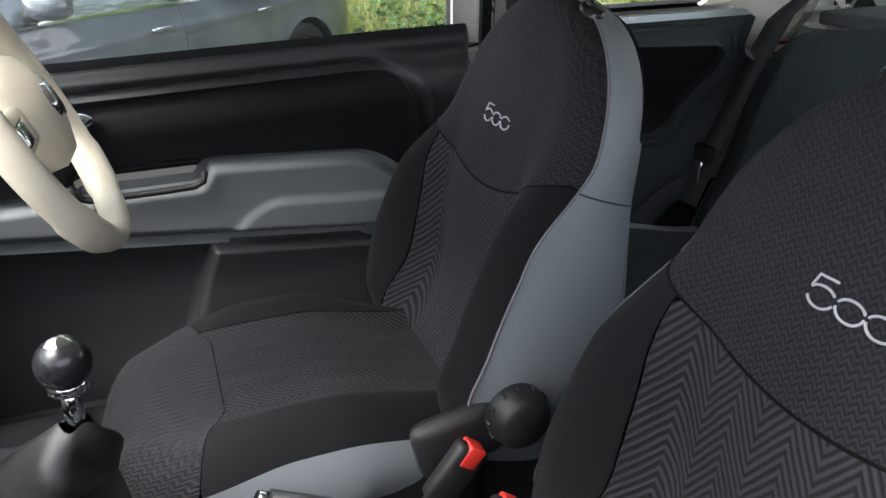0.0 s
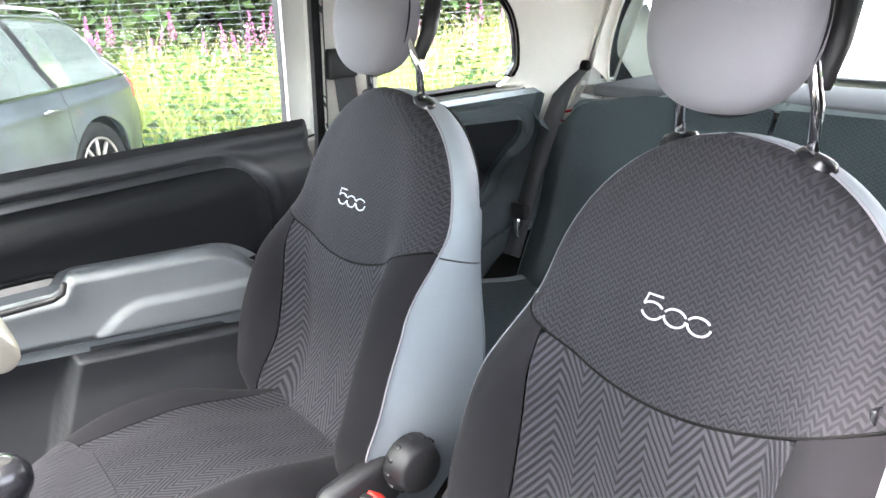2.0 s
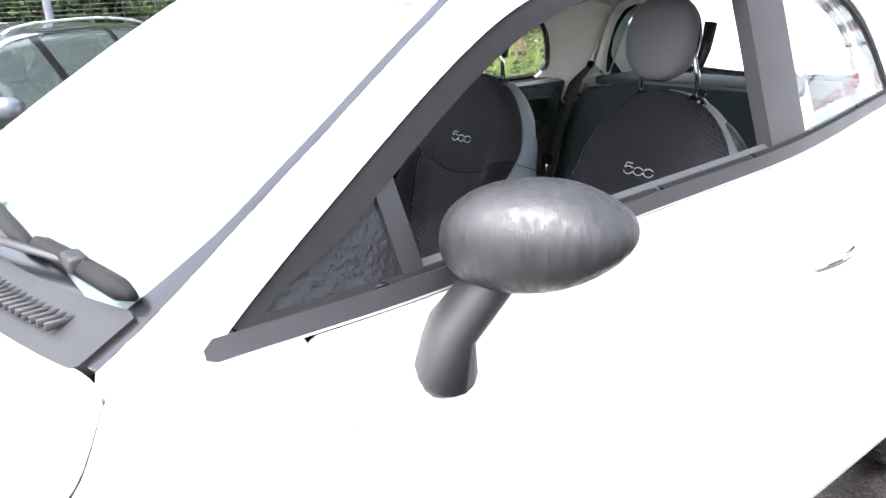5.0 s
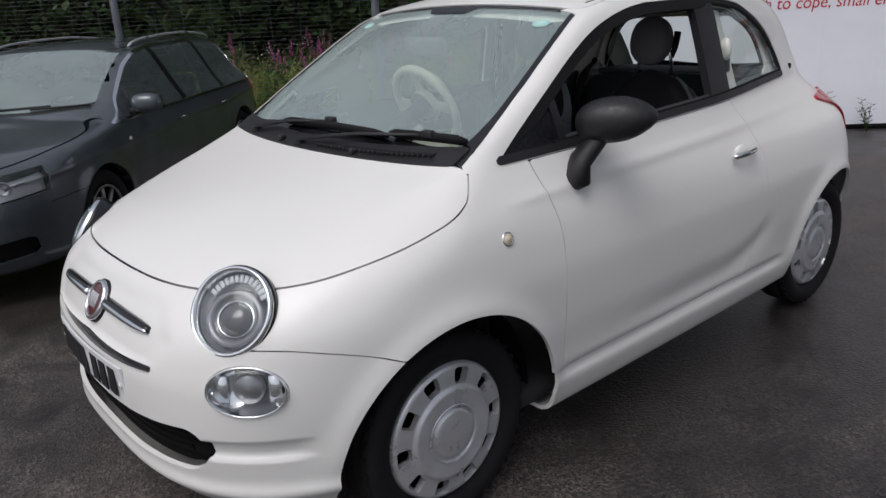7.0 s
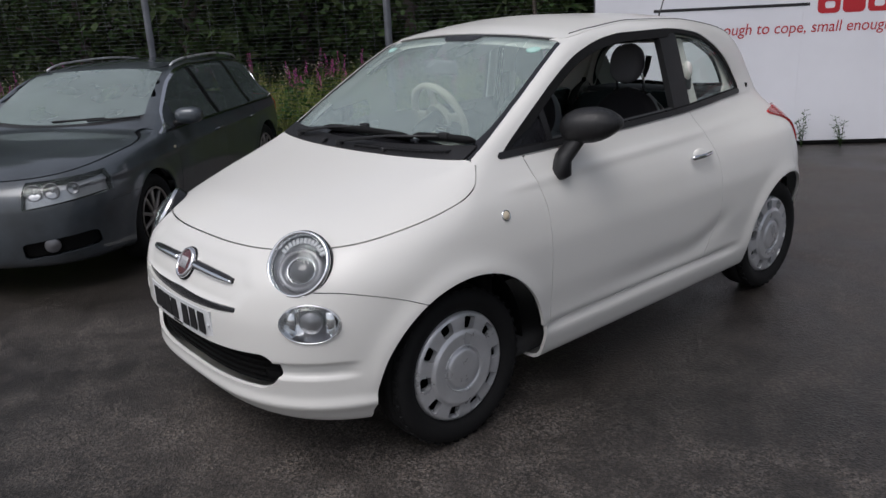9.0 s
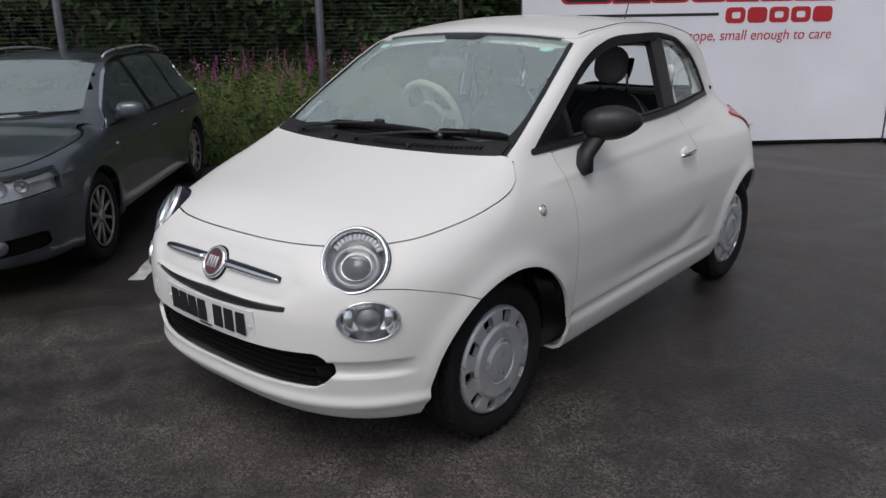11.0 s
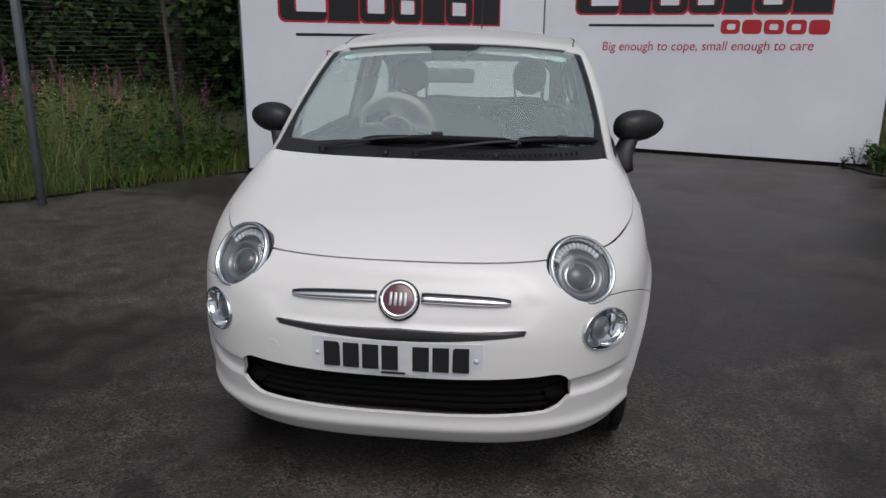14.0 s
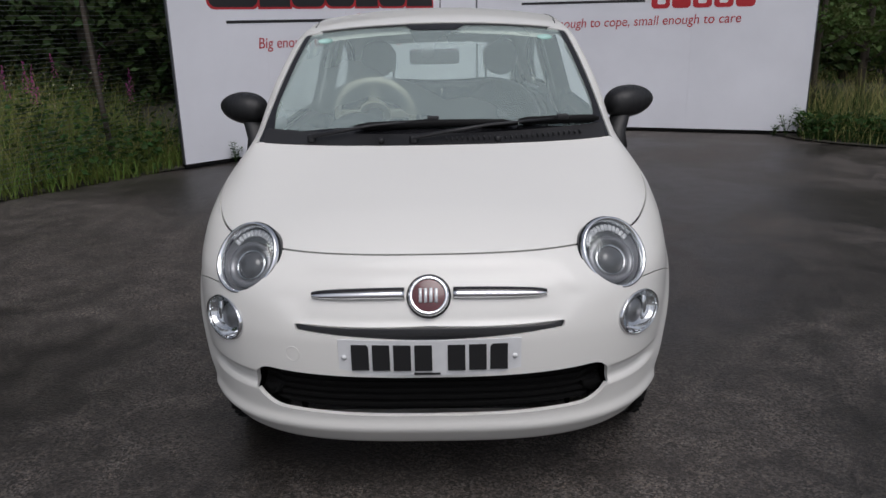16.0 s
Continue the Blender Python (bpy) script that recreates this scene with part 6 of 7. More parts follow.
def back_depth(x, h):
    r = np.abs(x) / np.maximum(half_width(h), 1e-3)
    low = step(0.46, 0.30, h)
    edge = np.minimum(half_width(h) - np.abs(x), 0.08)
    return (0.012 + 0.052 * step(0.50, 0.86, r) * (0.15 + 0.85 * low) * step(-0.02, 0.1, h) - 0.040 * (1 - edge / 0.08) ** 3 - 0.010 * (1 - low) * r**2
            - 0.055 * np.exp(-((h - 0.14) / 0.17) ** 2) * step(0.80, 0.45, r) + 0.012 * np.exp(-((h - 0.20) / 0.12) ** 2) * step(0.55, 0.85, r) + 0.006 * np.cos(x * 9))


def back_front(x, h):
    return BASE + x[..., None] * np.array([1.0, 0, 0]) + h[..., None] * UP + back_depth(x, h)[..., None] * FWD


def back_thick(h):
    return 0.190 - 0.085 * step(0.12, 0.52, h)


seam = lambda x: 0.350 + 1.4 * x**2
panel_half = lambda h: 0.152 + 0.025 * h


def outline(t):
    """Rim of the back rest, from its lower left corner over the top to the lower right."""
    if abs(t) < 0.5:
        f = math.pi / 2 - t * math.pi
        return 0.224 * math.cos(f), 0.42 + 0.236 * math.sin(f)
    h = 0.42 - (abs(t) - 0.5) * 2 * 0.46
    return math.copysign(float(low_half(h)), t), h


def loops(path, rows):
    vs, fs, n = [], [], len(path)
    for row in rows:
        vs += row
    for i in range(len(rows) - 1):
        for k in range(n - 1):
            fs.append((i * n + k, i * n + k + 1, (i + 1) * n + k + 1, (i + 1) * n + k))
    return vs, fs


cush_half = lambda y: np.where(y < -0.14, 0.214 * np.maximum(1 - (np.maximum(-0.14 - y, 0) / 0.225) ** 2.6, 1e-9) ** (1 / 2.6), 0.214 - 0.030 * step(-0.05, 0.16, y))


def cush_top(x, y):
    w = np.maximum(cush_half(y), 1e-3)
    r = np.abs(x) / w
    edge = np.minimum(np.minimum(w - np.abs(x), (y + 0.365) * 0.8), 0.07)
    edge = np.maximum(edge, 0)
    z = 0.610 - FLOOR_Z - 0.05 * step(-0.05, 0.16, y) + 0.012 * step(-0.38, -0.2, y) + 0.038 * step(0.52, 0.84, r) * step(-0.30, -0.10, y) - 0.065 * (1 - edge / 0.07) ** 2.4
    return np.stack([x, y + 0.026, z + 0.004 * np.cos(x * 12)], -1)


def logo_shape(parent, origin, label):
    """An embroidered linked mark: a hook and two open rings, as plain strokes."""
    strokes = []
    for k in range(3):
        cx = -0.027 + 0.0265 * k
        a0, a1 = ((200, 340), (185, 355), (185, 355))[k]
        ring = [(cx + 0.0125 * math.cos(radians(a)), 0.0125 * math.sin(radians(a))) for a in np.linspace(a0, a1, 12)]
        top = [(cx + 0.0125 * math.cos(radians(a)), 0.0105 * math.sin(radians(a))) for a in np.linspace((150, 160, 160)[k], (30, 20, 35)[k], 10)]
        strokes += [ring, top]
    strokes.append([(-0.038, 0.006), (-0.035, 0.020), (-0.018, 0.020)])
    vs, fs = [], []
    for st in strokes:
        pts = []
        for x, v in st:
            q = back_front(np.array([origin[0] + x * 1.1]), np.array([origin[1] + v * 0.82]))[0] + FWD * 0.0018
            pts.append(q)
        v, f = tube(pts, 0.0013, 6)
        i = len(vs)
        vs += v
        fs += [tuple(k + i for k in q) for q in f]
    return link_mesh("embroidered_mark", vs, fs, LOGO, parent, label)


def front_seat(x0, inner, label):
    """inner: +1 if the car's middle lies to the seat's +x."""
    root = thing("front_seat", pose(x0, 0, FLOOR_Z), label, "car seat", "front seats")
    full = (-0.250, 0.250, 80), (-0.04, 0.662, 100)
    inside = lambda x, h: (np.abs(x) - half_width(h)) * 0.8
    add = lambda name, mat, cut, lab, rim=0.006: link_mesh(name, *patch(back_front, *full, cut, rim=rim), mat, root, lab)
    add("upper_back_panel", WEAVE, lambda P, x, h: np.maximum(inside(x, h), seam(x) - h + 0.0008), "dark basket-weave cloth on the upper back rest")
    add("centre_back_panel", CHEVRON, lambda P, x, h: np.maximum(np.abs(x) - panel_half(h), h - seam(x) + 0.0008) + 0.0008, "grey herringbone cloth in the back rest's middle")
    for s in (1, -1):
        add("back_bolster", CLOTH, lambda P, x, h: np.maximum(np.maximum(inside(x, h), h - seam(x)), panel_half(h) - s * x) + 0.0008, "plain dark cloth side bolster")
    ts = np.linspace(-1, 1, 91)
    path = [outline(t) for t in ts]
    rows = []
    for q in np.linspace(0, 1, 8):
        row = []
        for x, h in path:
            e = back_front(np.array([x * 0.995]), np.array([h]))[0]
            b = BASE + np.array([x * 0.93, 0, 0]) + UP * (h - 0.012 * (h > 0.5)) - FWD * float(back_thick(h))
            out = np.array([x, 0, 0]) / 0.21 * 0.012 + UP * (0.012 * max(0, (h - 0.42) / 0.22))
            row.append(Vector(tuple(e * (1 - q) + b * q + out * math.sin(math.pi * q) ** 0.7)))
        rows.append(row)
    vs, fs = loops(path, rows)
    for s in (1, -1):
        k = min(range(len(path)), key=lambda i: abs(path[i][1] - 0.40) + (9 if path[i][0] * s < 0 else 0))
        v, f = tube([r[k] + Vector((0.0006 * s, 0, 0)) for r in rows], 0.0014, 5)
        link_mesh("cover_seam", v, f, TRIM, root, "stitched seam across the side cover")
    link_mesh("side_cover", vs, [tuple(reversed(f)) for f in fs], BLUEGREY, root, "blue-grey vinyl cover round the back rest")
    pts = [Vector(tuple(back_front(np.array([x * 0.997]), np.array([h]))[0] + FWD * 0.001)) for x, h in path]
    vs, fs = tube(pts, 0.0022, 6)
    link_mesh("piping", vs, fs, HEADGREY, root, "thin pale piping")
    rear = lambda x, h: BASE + x[..., None] * np.array([1.0, 0, 0]) + h[..., None] * UP - (back_thick(h) - 0.006)[..., None] * FWD
    vs, fs = patch(rear, *full, lambda P, x, h: inside(x * 1.06, h), rim=0.0, flip=True)
    link_mesh("seat_back", vs, fs, TRIM, root, "dark rear face of the back rest")
    pts = [Vector(tuple(back_front(np.array([x]), np.array([float(seam(x))]))[0] - FWD * 0.0005)) for x in np.linspace(-0.217, 0.217, 40)]
    vs, fs = tube(pts, 0.002, 5)
    link_mesh("seam", vs, fs, DARK, root, "stitched seam across the back rest")
    logo_shape(root, (0.006, 0.452), "silver embroidered linked-ring mark")
    # head rest
    hc = BASE + UP * 0.758 + FWD * 0.058
    turn = Matrix.Translation(Vector(tuple(hc))) @ Matrix.Rotation(-LEAN * 0.55, 4, "X")
    shape = lambda p: Vector((p.x, p.y * (1.15 if p.y > 0 else 0.75), p.z))
    vs, fs = ellipsoid((0, 0, 0), (0.091, 0.058, 0.095), turn, 44, 28, 2.35, shape)
    hr = link_mesh("head_rest", vs, fs, HEADGREY, root, "round grey cloth head rest on chrome posts")
    ring = [turn @ Vector((0.0915 * math.cos(a), 0.012, 0.0965 * math.sin(a))) for a in np.linspace(0, 2 * math.pi, 49)]
    vs, fs = tube(ring, 0.0016, 5, caps=False)
    link_mesh("head_rest_seam", vs, fs, CLOTH, hr, "stitched seam round the head rest")
    for s in (1, -1):
        foot = BASE + np.array([0.078 * s, 0, 0]) + UP * 0.630 - FWD * 0.030
        top = hc + np.array([0.078 * s, 0.012, -0.03])
        mid = foot * 0.45 + top * 0.55 + np.array([0, 0.012, 0])
        vs, fs = tube([Vector(tuple(foot)), Vector(tuple(mid)), Vector(tuple(top))], 0.0065, 12)
        link_mesh("post", vs, fs, CHROME, hr, "chrome post")
        vs, fs = tube([Vector(tuple(mid * 0.6 + top * 0.4)) + Vector((0, 0.010, -0.004)), Vector(tuple(mid * 0.3 + top * 0.7)) + Vector((0, 0.040, 0.02)), Vector(tuple(top)) + Vector((0, 0.062, 0.06))], [0.010, 0.013, 0.015], 10)
        link_mesh("post_sleeve", vs, fs, BLACK, hr, "black post sleeve")
        vs, fs = lathe([(0.024, -0.012), (0.024, 0.006), (0.020, 0.013), (0.011, 0.015), (0.0001, 0.015)], 24, Matrix.Translation(Vector(tuple(foot + UP * 0.006))) @ Matrix.Rotation(-LEAN, 4, "X") @ Matrix.Rotation(radians(18 * s), 4, "Y") @ Matrix.Diagonal((1, 0.8, 1, 1)))
        link_mesh("post_collar", vs, fs, GLOSS, hr, "black plastic collar")
    # cushion
    cu = (-0.217, 0.217, 70), (-0.367, 0.165, 70)
    inner_c = lambda x, y: (np.abs(x) - cush_half(y)) * 0.8
    band = lambda x: -0.185 - 0.5 * np.maximum(np.abs(x) - 0.10, 0)
    addc = lambda name, mat, cut, lab: link_mesh(name, *patch(cush_top, *cu, cut, rim=0.008), mat, root, lab)
    addc("cushion_front", WEAVE, lambda P, x, y: np.maximum(inner_c(x, y), y - band(x)) + 0.0008, "dark cloth front of the seat cushion")
    addc("cushion_centre", CHEVRON_FLAT, lambda P, x, y: np.maximum(np.maximum(np.abs(x) - 0.132, band(x) - y), y - 0.16) + 0.0008, "grey herringbone cloth in the cushion's middle")
    for s in (1, -1):
        addc("cushion_bolster", CLOTH, lambda P, x, y: np.maximum(np.maximum(inner_c(x, y), band(x) - y), np.maximum(0.132 - s * x, y - 0.16)) + 0.0008, "plain dark cloth cushion bolster")
    path = [(-float(cush_half(y)), y) for y in np.linspace(0.16, -0.353, 30)] + [(float(cush_half(-0.365)) * k, -0.365) for k in np.linspace(-0.8, 0.8, 7)] + [(float(cush_half(y)), y) for y in np.linspace(-0.353, 0.16, 30)]
    rows = []
    for q in np.linspace(0, 1, 7):
        row = []
        for x, y in path:
            z = float(cush_top(np.array([x * 0.99]), np.array([y]))[0][2])
            bulge = 1 + 0.05 * math.sin(math.pi * q) - 0.06 * q * q
            row.append(Vector((x * bulge, y * (bulge if y < -0.2 else 1) + 0.026, z - 0.150 * q * (1.0 - 0.25 * (y > 0)))))
        rows.append(row)
    vs, fs = loops(path, rows)
    link_mesh("cushion_valance", vs, fs, BLUEGREY, root, "blue-grey vinyl skirt round the cushion")
    part("seat_base", block((-0.20, -0.29, 0.06), (0.20, 0.20, 0.26), 0.02, 2), BLACK, root, "black seat base")
    for s in (1, -1):
        part("slide_rail", block((0.17 * s - 0.02, -0.36, 0.0), (0.17 * s + 0.02, 0.26, 0.065), 0.006, 1), BLACK, root, "black slide rail")
    # recliner and belt buckle on the inner side
    k = inner
    part("hinge_cover", block((0.222 * k - 0.020, 0.135, 0.20), (0.222 * k + 0.020, 0.27, 0.295), 0.02, 3, Matrix.Rotation(radians(12), 4, "X")), BLACK, root, "black hinge cover")
    vs, fs = lathe([(0.046, 0.0), (0.046, 0.016), (0.041, 0.024), (0.039, 0.036), (0.032, 0.041), (0.0001, 0.042)], 30, Matrix.Translation((0.246 * k, 0.224, 0.324)) @ Matrix.Rotation(radians(90 * k), 4, "Y"))
    knob = link_mesh("recliner_knob", vs, fs, BLACK, root, "round black recliner knob")
    for j in range(12):
        a = j * math.pi / 6
        part("knob_rib", block((-0.003, 0.037, 0.004), (0.003, 0.048, 0.018), 0.001, 1, Matrix.Translation((0.246 * k, 0.224, 0.324)) @ Matrix.Rotation(radians(90 * k), 4, "Y") @ Matrix.Rotation(a, 4, "Z")), BLACK, knob)
    bm_ = Matrix.Translation((0.272 * k, 0.105, 0.245)) @ Matrix.Rotation(radians(-38), 4, "X")
    buckle = part("belt_buckle", block((-0.013, -0.026, -0.02), (0.013, 0.026, 0.075), 0.008, 2, bm_), BLACK, root, "black belt buckle on a stalk")
    part("release_button", block((-0.0145, -0.013, 0.045), (0.0145, 0.015, 0.0785), 0.003, 2, bm_), RED, buckle, "red release button")
    part("buckle_stalk", block((-0.009, -0.016, -0.16), (0.009, 0.016, 0.0), 0.005, 2, bm_), BLACK, buckle, "black stalk")
    tag = back_front(np.array([-k * 0.207]), np.array([0.41]))[0]
    part("side_tag", block(tuple(tag + np.array([-0.003, 0.01, -0.02])), tuple(tag + np.array([0.003, 0.028, 0.02])), 0.001, 1), GLOSS, root, "small sewn side tag")
    return root


front_seat(-0.328, 1, "dark grey cloth driver's seat with blue-grey side cover")
passenger = front_seat(0.333, -1, "dark grey cloth passenger seat by the open window")
vs, fs = ellipsoid((0, 0, 0), (0.046, 0.020, 0.011), Matrix.Translation((0.178, 0.423, 0.762)) @ Matrix.Rotation(radians(48), 4, "Y") @ Matrix.Rotation(radians(-20), 4, "X"), 20, 14, 2.6)
link_mesh("tilt_handle", vs, fs, TRIM, passenger, "grey plastic tilt handle at the shoulder")


def rear_bench():
    root = thing("rear_seat", pose(0, 0.505, FLOOR_Z - 0.016), "dark slate cloth rear bench with pale blue-grey edges", "car seat")
    lean = radians(20)
    up, fwd = np.array([0, math.sin(lean), math.cos(lean)]), np.array([0, -math.cos(lean), math.sin(lean)])
    o = np.array([0, 0.41, 0.335])
    hw = lambda h: 0.585 * np.maximum(1 - np.maximum((h - 0.30) / 0.19, 0) ** 3.0, 1e-9) ** (1 / 3.0)

    def face(x, h):
        w = np.maximum(hw(h), 1e-3)
        r = np.abs(x) / w
        edge = np.clip(np.minimum(w - np.abs(x), 0.06), 0, 0.06)
        d = 0.02 - 0.05 * (1 - edge / 0.06) ** 2.5 + 0.025 * np.exp(-((np.abs(x) - 0.46) / 0.05) ** 2) - 0.010 * np.exp(-(x / 0.02) ** 2) + 0.006 * np.cos(h * 20)
        return o + x[..., None] * np.array([1.0, 0, 0]) + h[..., None] * up + d[..., None] * fwd
    ins = lambda x, h: (np.abs(x) - hw(h)) * 0.8
    g = (-0.60, 0.60, 120), (-0.02, 0.49, 60)
    for s in (1, -1):
        link_mesh("back_panel", *patch(face, *g, lambda P, x, h: np.maximum(np.maximum(ins(x, h) + 0.012, h - 0.476), np.maximum(0.006 - s * x, s * x - 0.545)), rim=0.012), REARCLOTH, root, "dark slate cloth back panel")
    link_mesh("edge_cover", *patch(face, *g, lambda P, x, h: np.maximum(ins(x, h), -np.maximum(np.maximum(ins(x, h) + 0.014, h - 0.474), np.abs(x) - 0.547)), rim=0.02), REARTRIM, root, "slate vinyl edge")
    part("back_core", block((-0.56, 0.0, 0.0), (0.56, 0.10, 0.455), 0.05, 3, Matrix.Translation((0, 0.415, 0.345)) @ Matrix.Rotation(-lean, 4, "X")), REARTRIM, root, "slate shell of the back rest")

    def seat(x, y):
        r = np.abs(x) / 0.57
        z = 0.365 - 0.05 * step(0.10, 0.4, y) + 0.03 * step(0.6, 0.9, r) - 0.06 * np.clip(1 - (y + 0.02) / 0.06, 0, 1) ** 2 - 0.05 * step(0.94, 1.0, r)
        return np.stack([x, y, z], -1)
    link_mesh("cushion", *patch(seat, (-0.57, 0.57, 60), (-0.02, 0.42, 30), lambda P, x, y: np.abs(x) - 0.50, rim=0.02), REARCLOTH, root, "dark slate cloth cushion")
    for s in (1, -1):
        link_mesh("cushion_edge", *patch(seat, (-0.57, 0.57, 60), (-0.02, 0.42, 30), lambda P, x, y: np.maximum(0.502 - s * x, np.abs(x) - 0.57), rim=0.03), BLUEGREY, root, "pale blue-grey cushion edge")
    part("cushion_base", block((-0.55, 0.0, 0.0), (0.55, 0.42, 0.325), 0.03, 2), REARTRIM, root, "slate front of the bench")


rear_bench()
shelf = tagged(part("parcel_shelf", block((-0.48, 1.08, 1.044), (0.48, 1.33, 1.072), 0.008, 2), SHELF), "speckled grey parcel shelf below the rear window", "shelf")


def strap(name, pts, width, normal, mat, parent, label):
    vs, fs = [], []
    for i, p in enumerate(pts):
        p = Vector(p)
        d = (Vector(pts[min(i + 1, len(pts) - 1)]) - Vector(pts[max(i - 1, 0)])).normalized()
        w = d.cross(Vector(normal)).normalized() * width / 2
        t = Vector(normal).normalized() * 0.0015
        vs += [p - w - t, p + w - t, p + w + t, p - w + t]
    for i in range(len(pts) - 1):
        fs += [(i * 4 + k, i * 4 + (k + 1) % 4, i * 4 + 4 + (k + 1) % 4, i * 4 + 4 + k) for k in range(4)]
    return link_mesh(name, vs, fs, mat, parent, label)


for s in (1, -1):
    belt_r = strap("rear_belt", [(0.540 * s, 1.108, 1.112), (0.548 * s, 1.060, 1.065), (0.552 * s, 0.990, 0.935), (0.553 * s, 0.930, 0.795), (0.557 * s, 0.880, 0.665)], 0.046, (0.35 * -s, -0.9, 0.3), WEBBING, car, "black rear seat belt")
    part("belt_slot", block((0.545 * s - 0.035, 1.098, 1.099), (0.545 * s + 0.035, 1.113, 1.124), 0.006, 2), DARK, belt_r, "dark slot in the pillar")
    part("belt_tongue", block((0.556 * s - 0.026, 0.900, 0.755), (0.556 * s + 0.026, 0.920, 0.795), 0.006, 2), BLACK, belt_r, "black belt tongue")
    part("tongue_plate", block((0.556 * s - 0.010, 0.896, 0.710), (0.556 * s + 0.010, 0.902, 0.760), 0.002, 1), CHROME, belt_r, "steel tongue plate")


# ---- dashboard, wheel, gear lever ----
def extruded(profile, x0, x1, bevel, n=12):
    bm = bmesh.new()
    a = [bm.verts.new((x0, y, z)) for y, z in profile]
    b = [bm.verts.new((x1, y, z)) for y, z in profile]
    k = len(profile)
    bm.faces.new(a)
    bm.faces.new(list(reversed(b)))
    for i in range(k):
        bm.faces.new((a[(i + 1) % k], a[i], b[i], b[(i + 1) % k]))
    bmesh.ops.recalc_face_normals(bm, faces=bm.faces[:])
    bmesh.ops.bevel(bm, geom=bm.edges[:], offset=bevel, segments=3, affect="EDGES", profile=0.5)
    return bm


dash = part("dashboard", extruded([(-1.02, 0.74), (-1.02, 1.005), (-0.90, 1.025), (-0.72, 1.005), (-0.655, 0.965), (-0.64, 0.84), (-0.70, 0.66), (-0.80, 0.56), (-0.95, 0.56)], -0.665, 0.665, 0.022), TRIM, car, "charcoal dashboard with a pale fascia")
part("fascia", extruded([(-0.664, 0.955), (-0.645, 0.958), (-0.628, 0.85), (-0.645, 0.835)], -0.64, 0.64, 0.008), IVORY, dash, "ivory fascia band")
part("centre_panel", extruded([(-0.65, 0.955), (-0.505, 0.965), (-0.470, 0.945), (-0.448, 0.870), (-0.455, 0.815), (-0.49, 0.785), (-0.65, 0.785)], -0.115, 0.115, 0.016), IVORY, dash, "ivory centre panel above the gear lever")
vs, fs = ellipsoid((0, 0, 0), (0.135, 0.11, 0.105), Matrix.Translation((-0.312, -0.70, 1.00)), 32, 20, 2.3)
hoodlet = link_mesh("instrument_hood", vs, fs, TRIM, dash, "round instrument hood")
vs, fs = lathe([(0.0001, 0.0), (0.085, 0.0), (0.09, 0.012)], 32, Matrix.Translation((-0.312, -0.600, 1.01)) @ Matrix.Rotation(radians(-70), 4, "X"))
link_mesh("instrument_dial", vs, fs, GLOSS, dash, "dark round instrument dial")


def steering_wheel():
    m = Matrix.Translation((-0.285, -0.325, 1.055)) @ Matrix.Rotation(radians(-66), 4, "X")
    n, k, R, r = 72, 14, 0.172, 0.0165
    vs, fs = [], []
    for i in range(n):
        a = 2 * math.pi * i / n
        rr = r * (1.15 if abs(math.sin(2 * a)) > 0.9 else 1.0)
        for j in range(k):
            b = 2 * math.pi * j / k
            vs.append(m @ Vector(((R + rr * math.cos(b)) * math.cos(a), (R + rr * math.cos(b)) * math.sin(a), rr * math.sin(b) * 1.15)))
    for i in range(n):
        for j in range(k):
            fs.append((i * k + j, ((i + 1) % n) * k + j, ((i + 1) % n) * k + (j + 1) % k, i * k + (j + 1) % k))
    rim = link_mesh("steering_wheel", vs, fs, IVORY, car, "ivory leather steering wheel")
    vs, fs = lathe([(0.072, -0.02), (0.074, 0.004), (0.062, 0.022), (0.035, 0.032), (0.0001, 0.034)], 36, m)
    link_mesh("hub", vs, fs, IVORY, rim, "domed ivory hub")
    vs, fs = lathe([(0.022, 0.030), (0.021, 0.038), (0.0001, 0.039)], 24, m)
    link_mesh("hub_badge", vs, fs, CHROME, rim, "round chrome hub badge")
    for a in (180, 0, 270):
        q = m @ Matrix.Rotation(radians(a), 4, "Z")
        part("spoke", block((0.06, -0.024, -0.006), (0.164, 0.024, 0.012), 0.009, 2, q), IVORY, rim, "ivory spoke")
        part("spoke_insert", block((0.092, -0.013, 0.009), (0.145, 0.013, 0.0165), 0.004, 2, q), CHROME, rim, "chrome spoke insert")
    vs, fs = tube([m @ Vector((0, 0, -0.01)), m @ Vector((0, 0, -0.22))], 0.04, 16)
    link_mesh("steering_column", vs, fs, BLACK, rim, "black steering column")
    for sx in (-1, 1):
        vs, fs = tube([m @ Vector((0.03 * sx, 0.01, -0.06)), m @ Vector((0.15 * sx, 0.03, -0.05))], [0.010, 0.007], 10)
        link_mesh("stalk", vs, fs, BLACK, rim, "black control stalk")


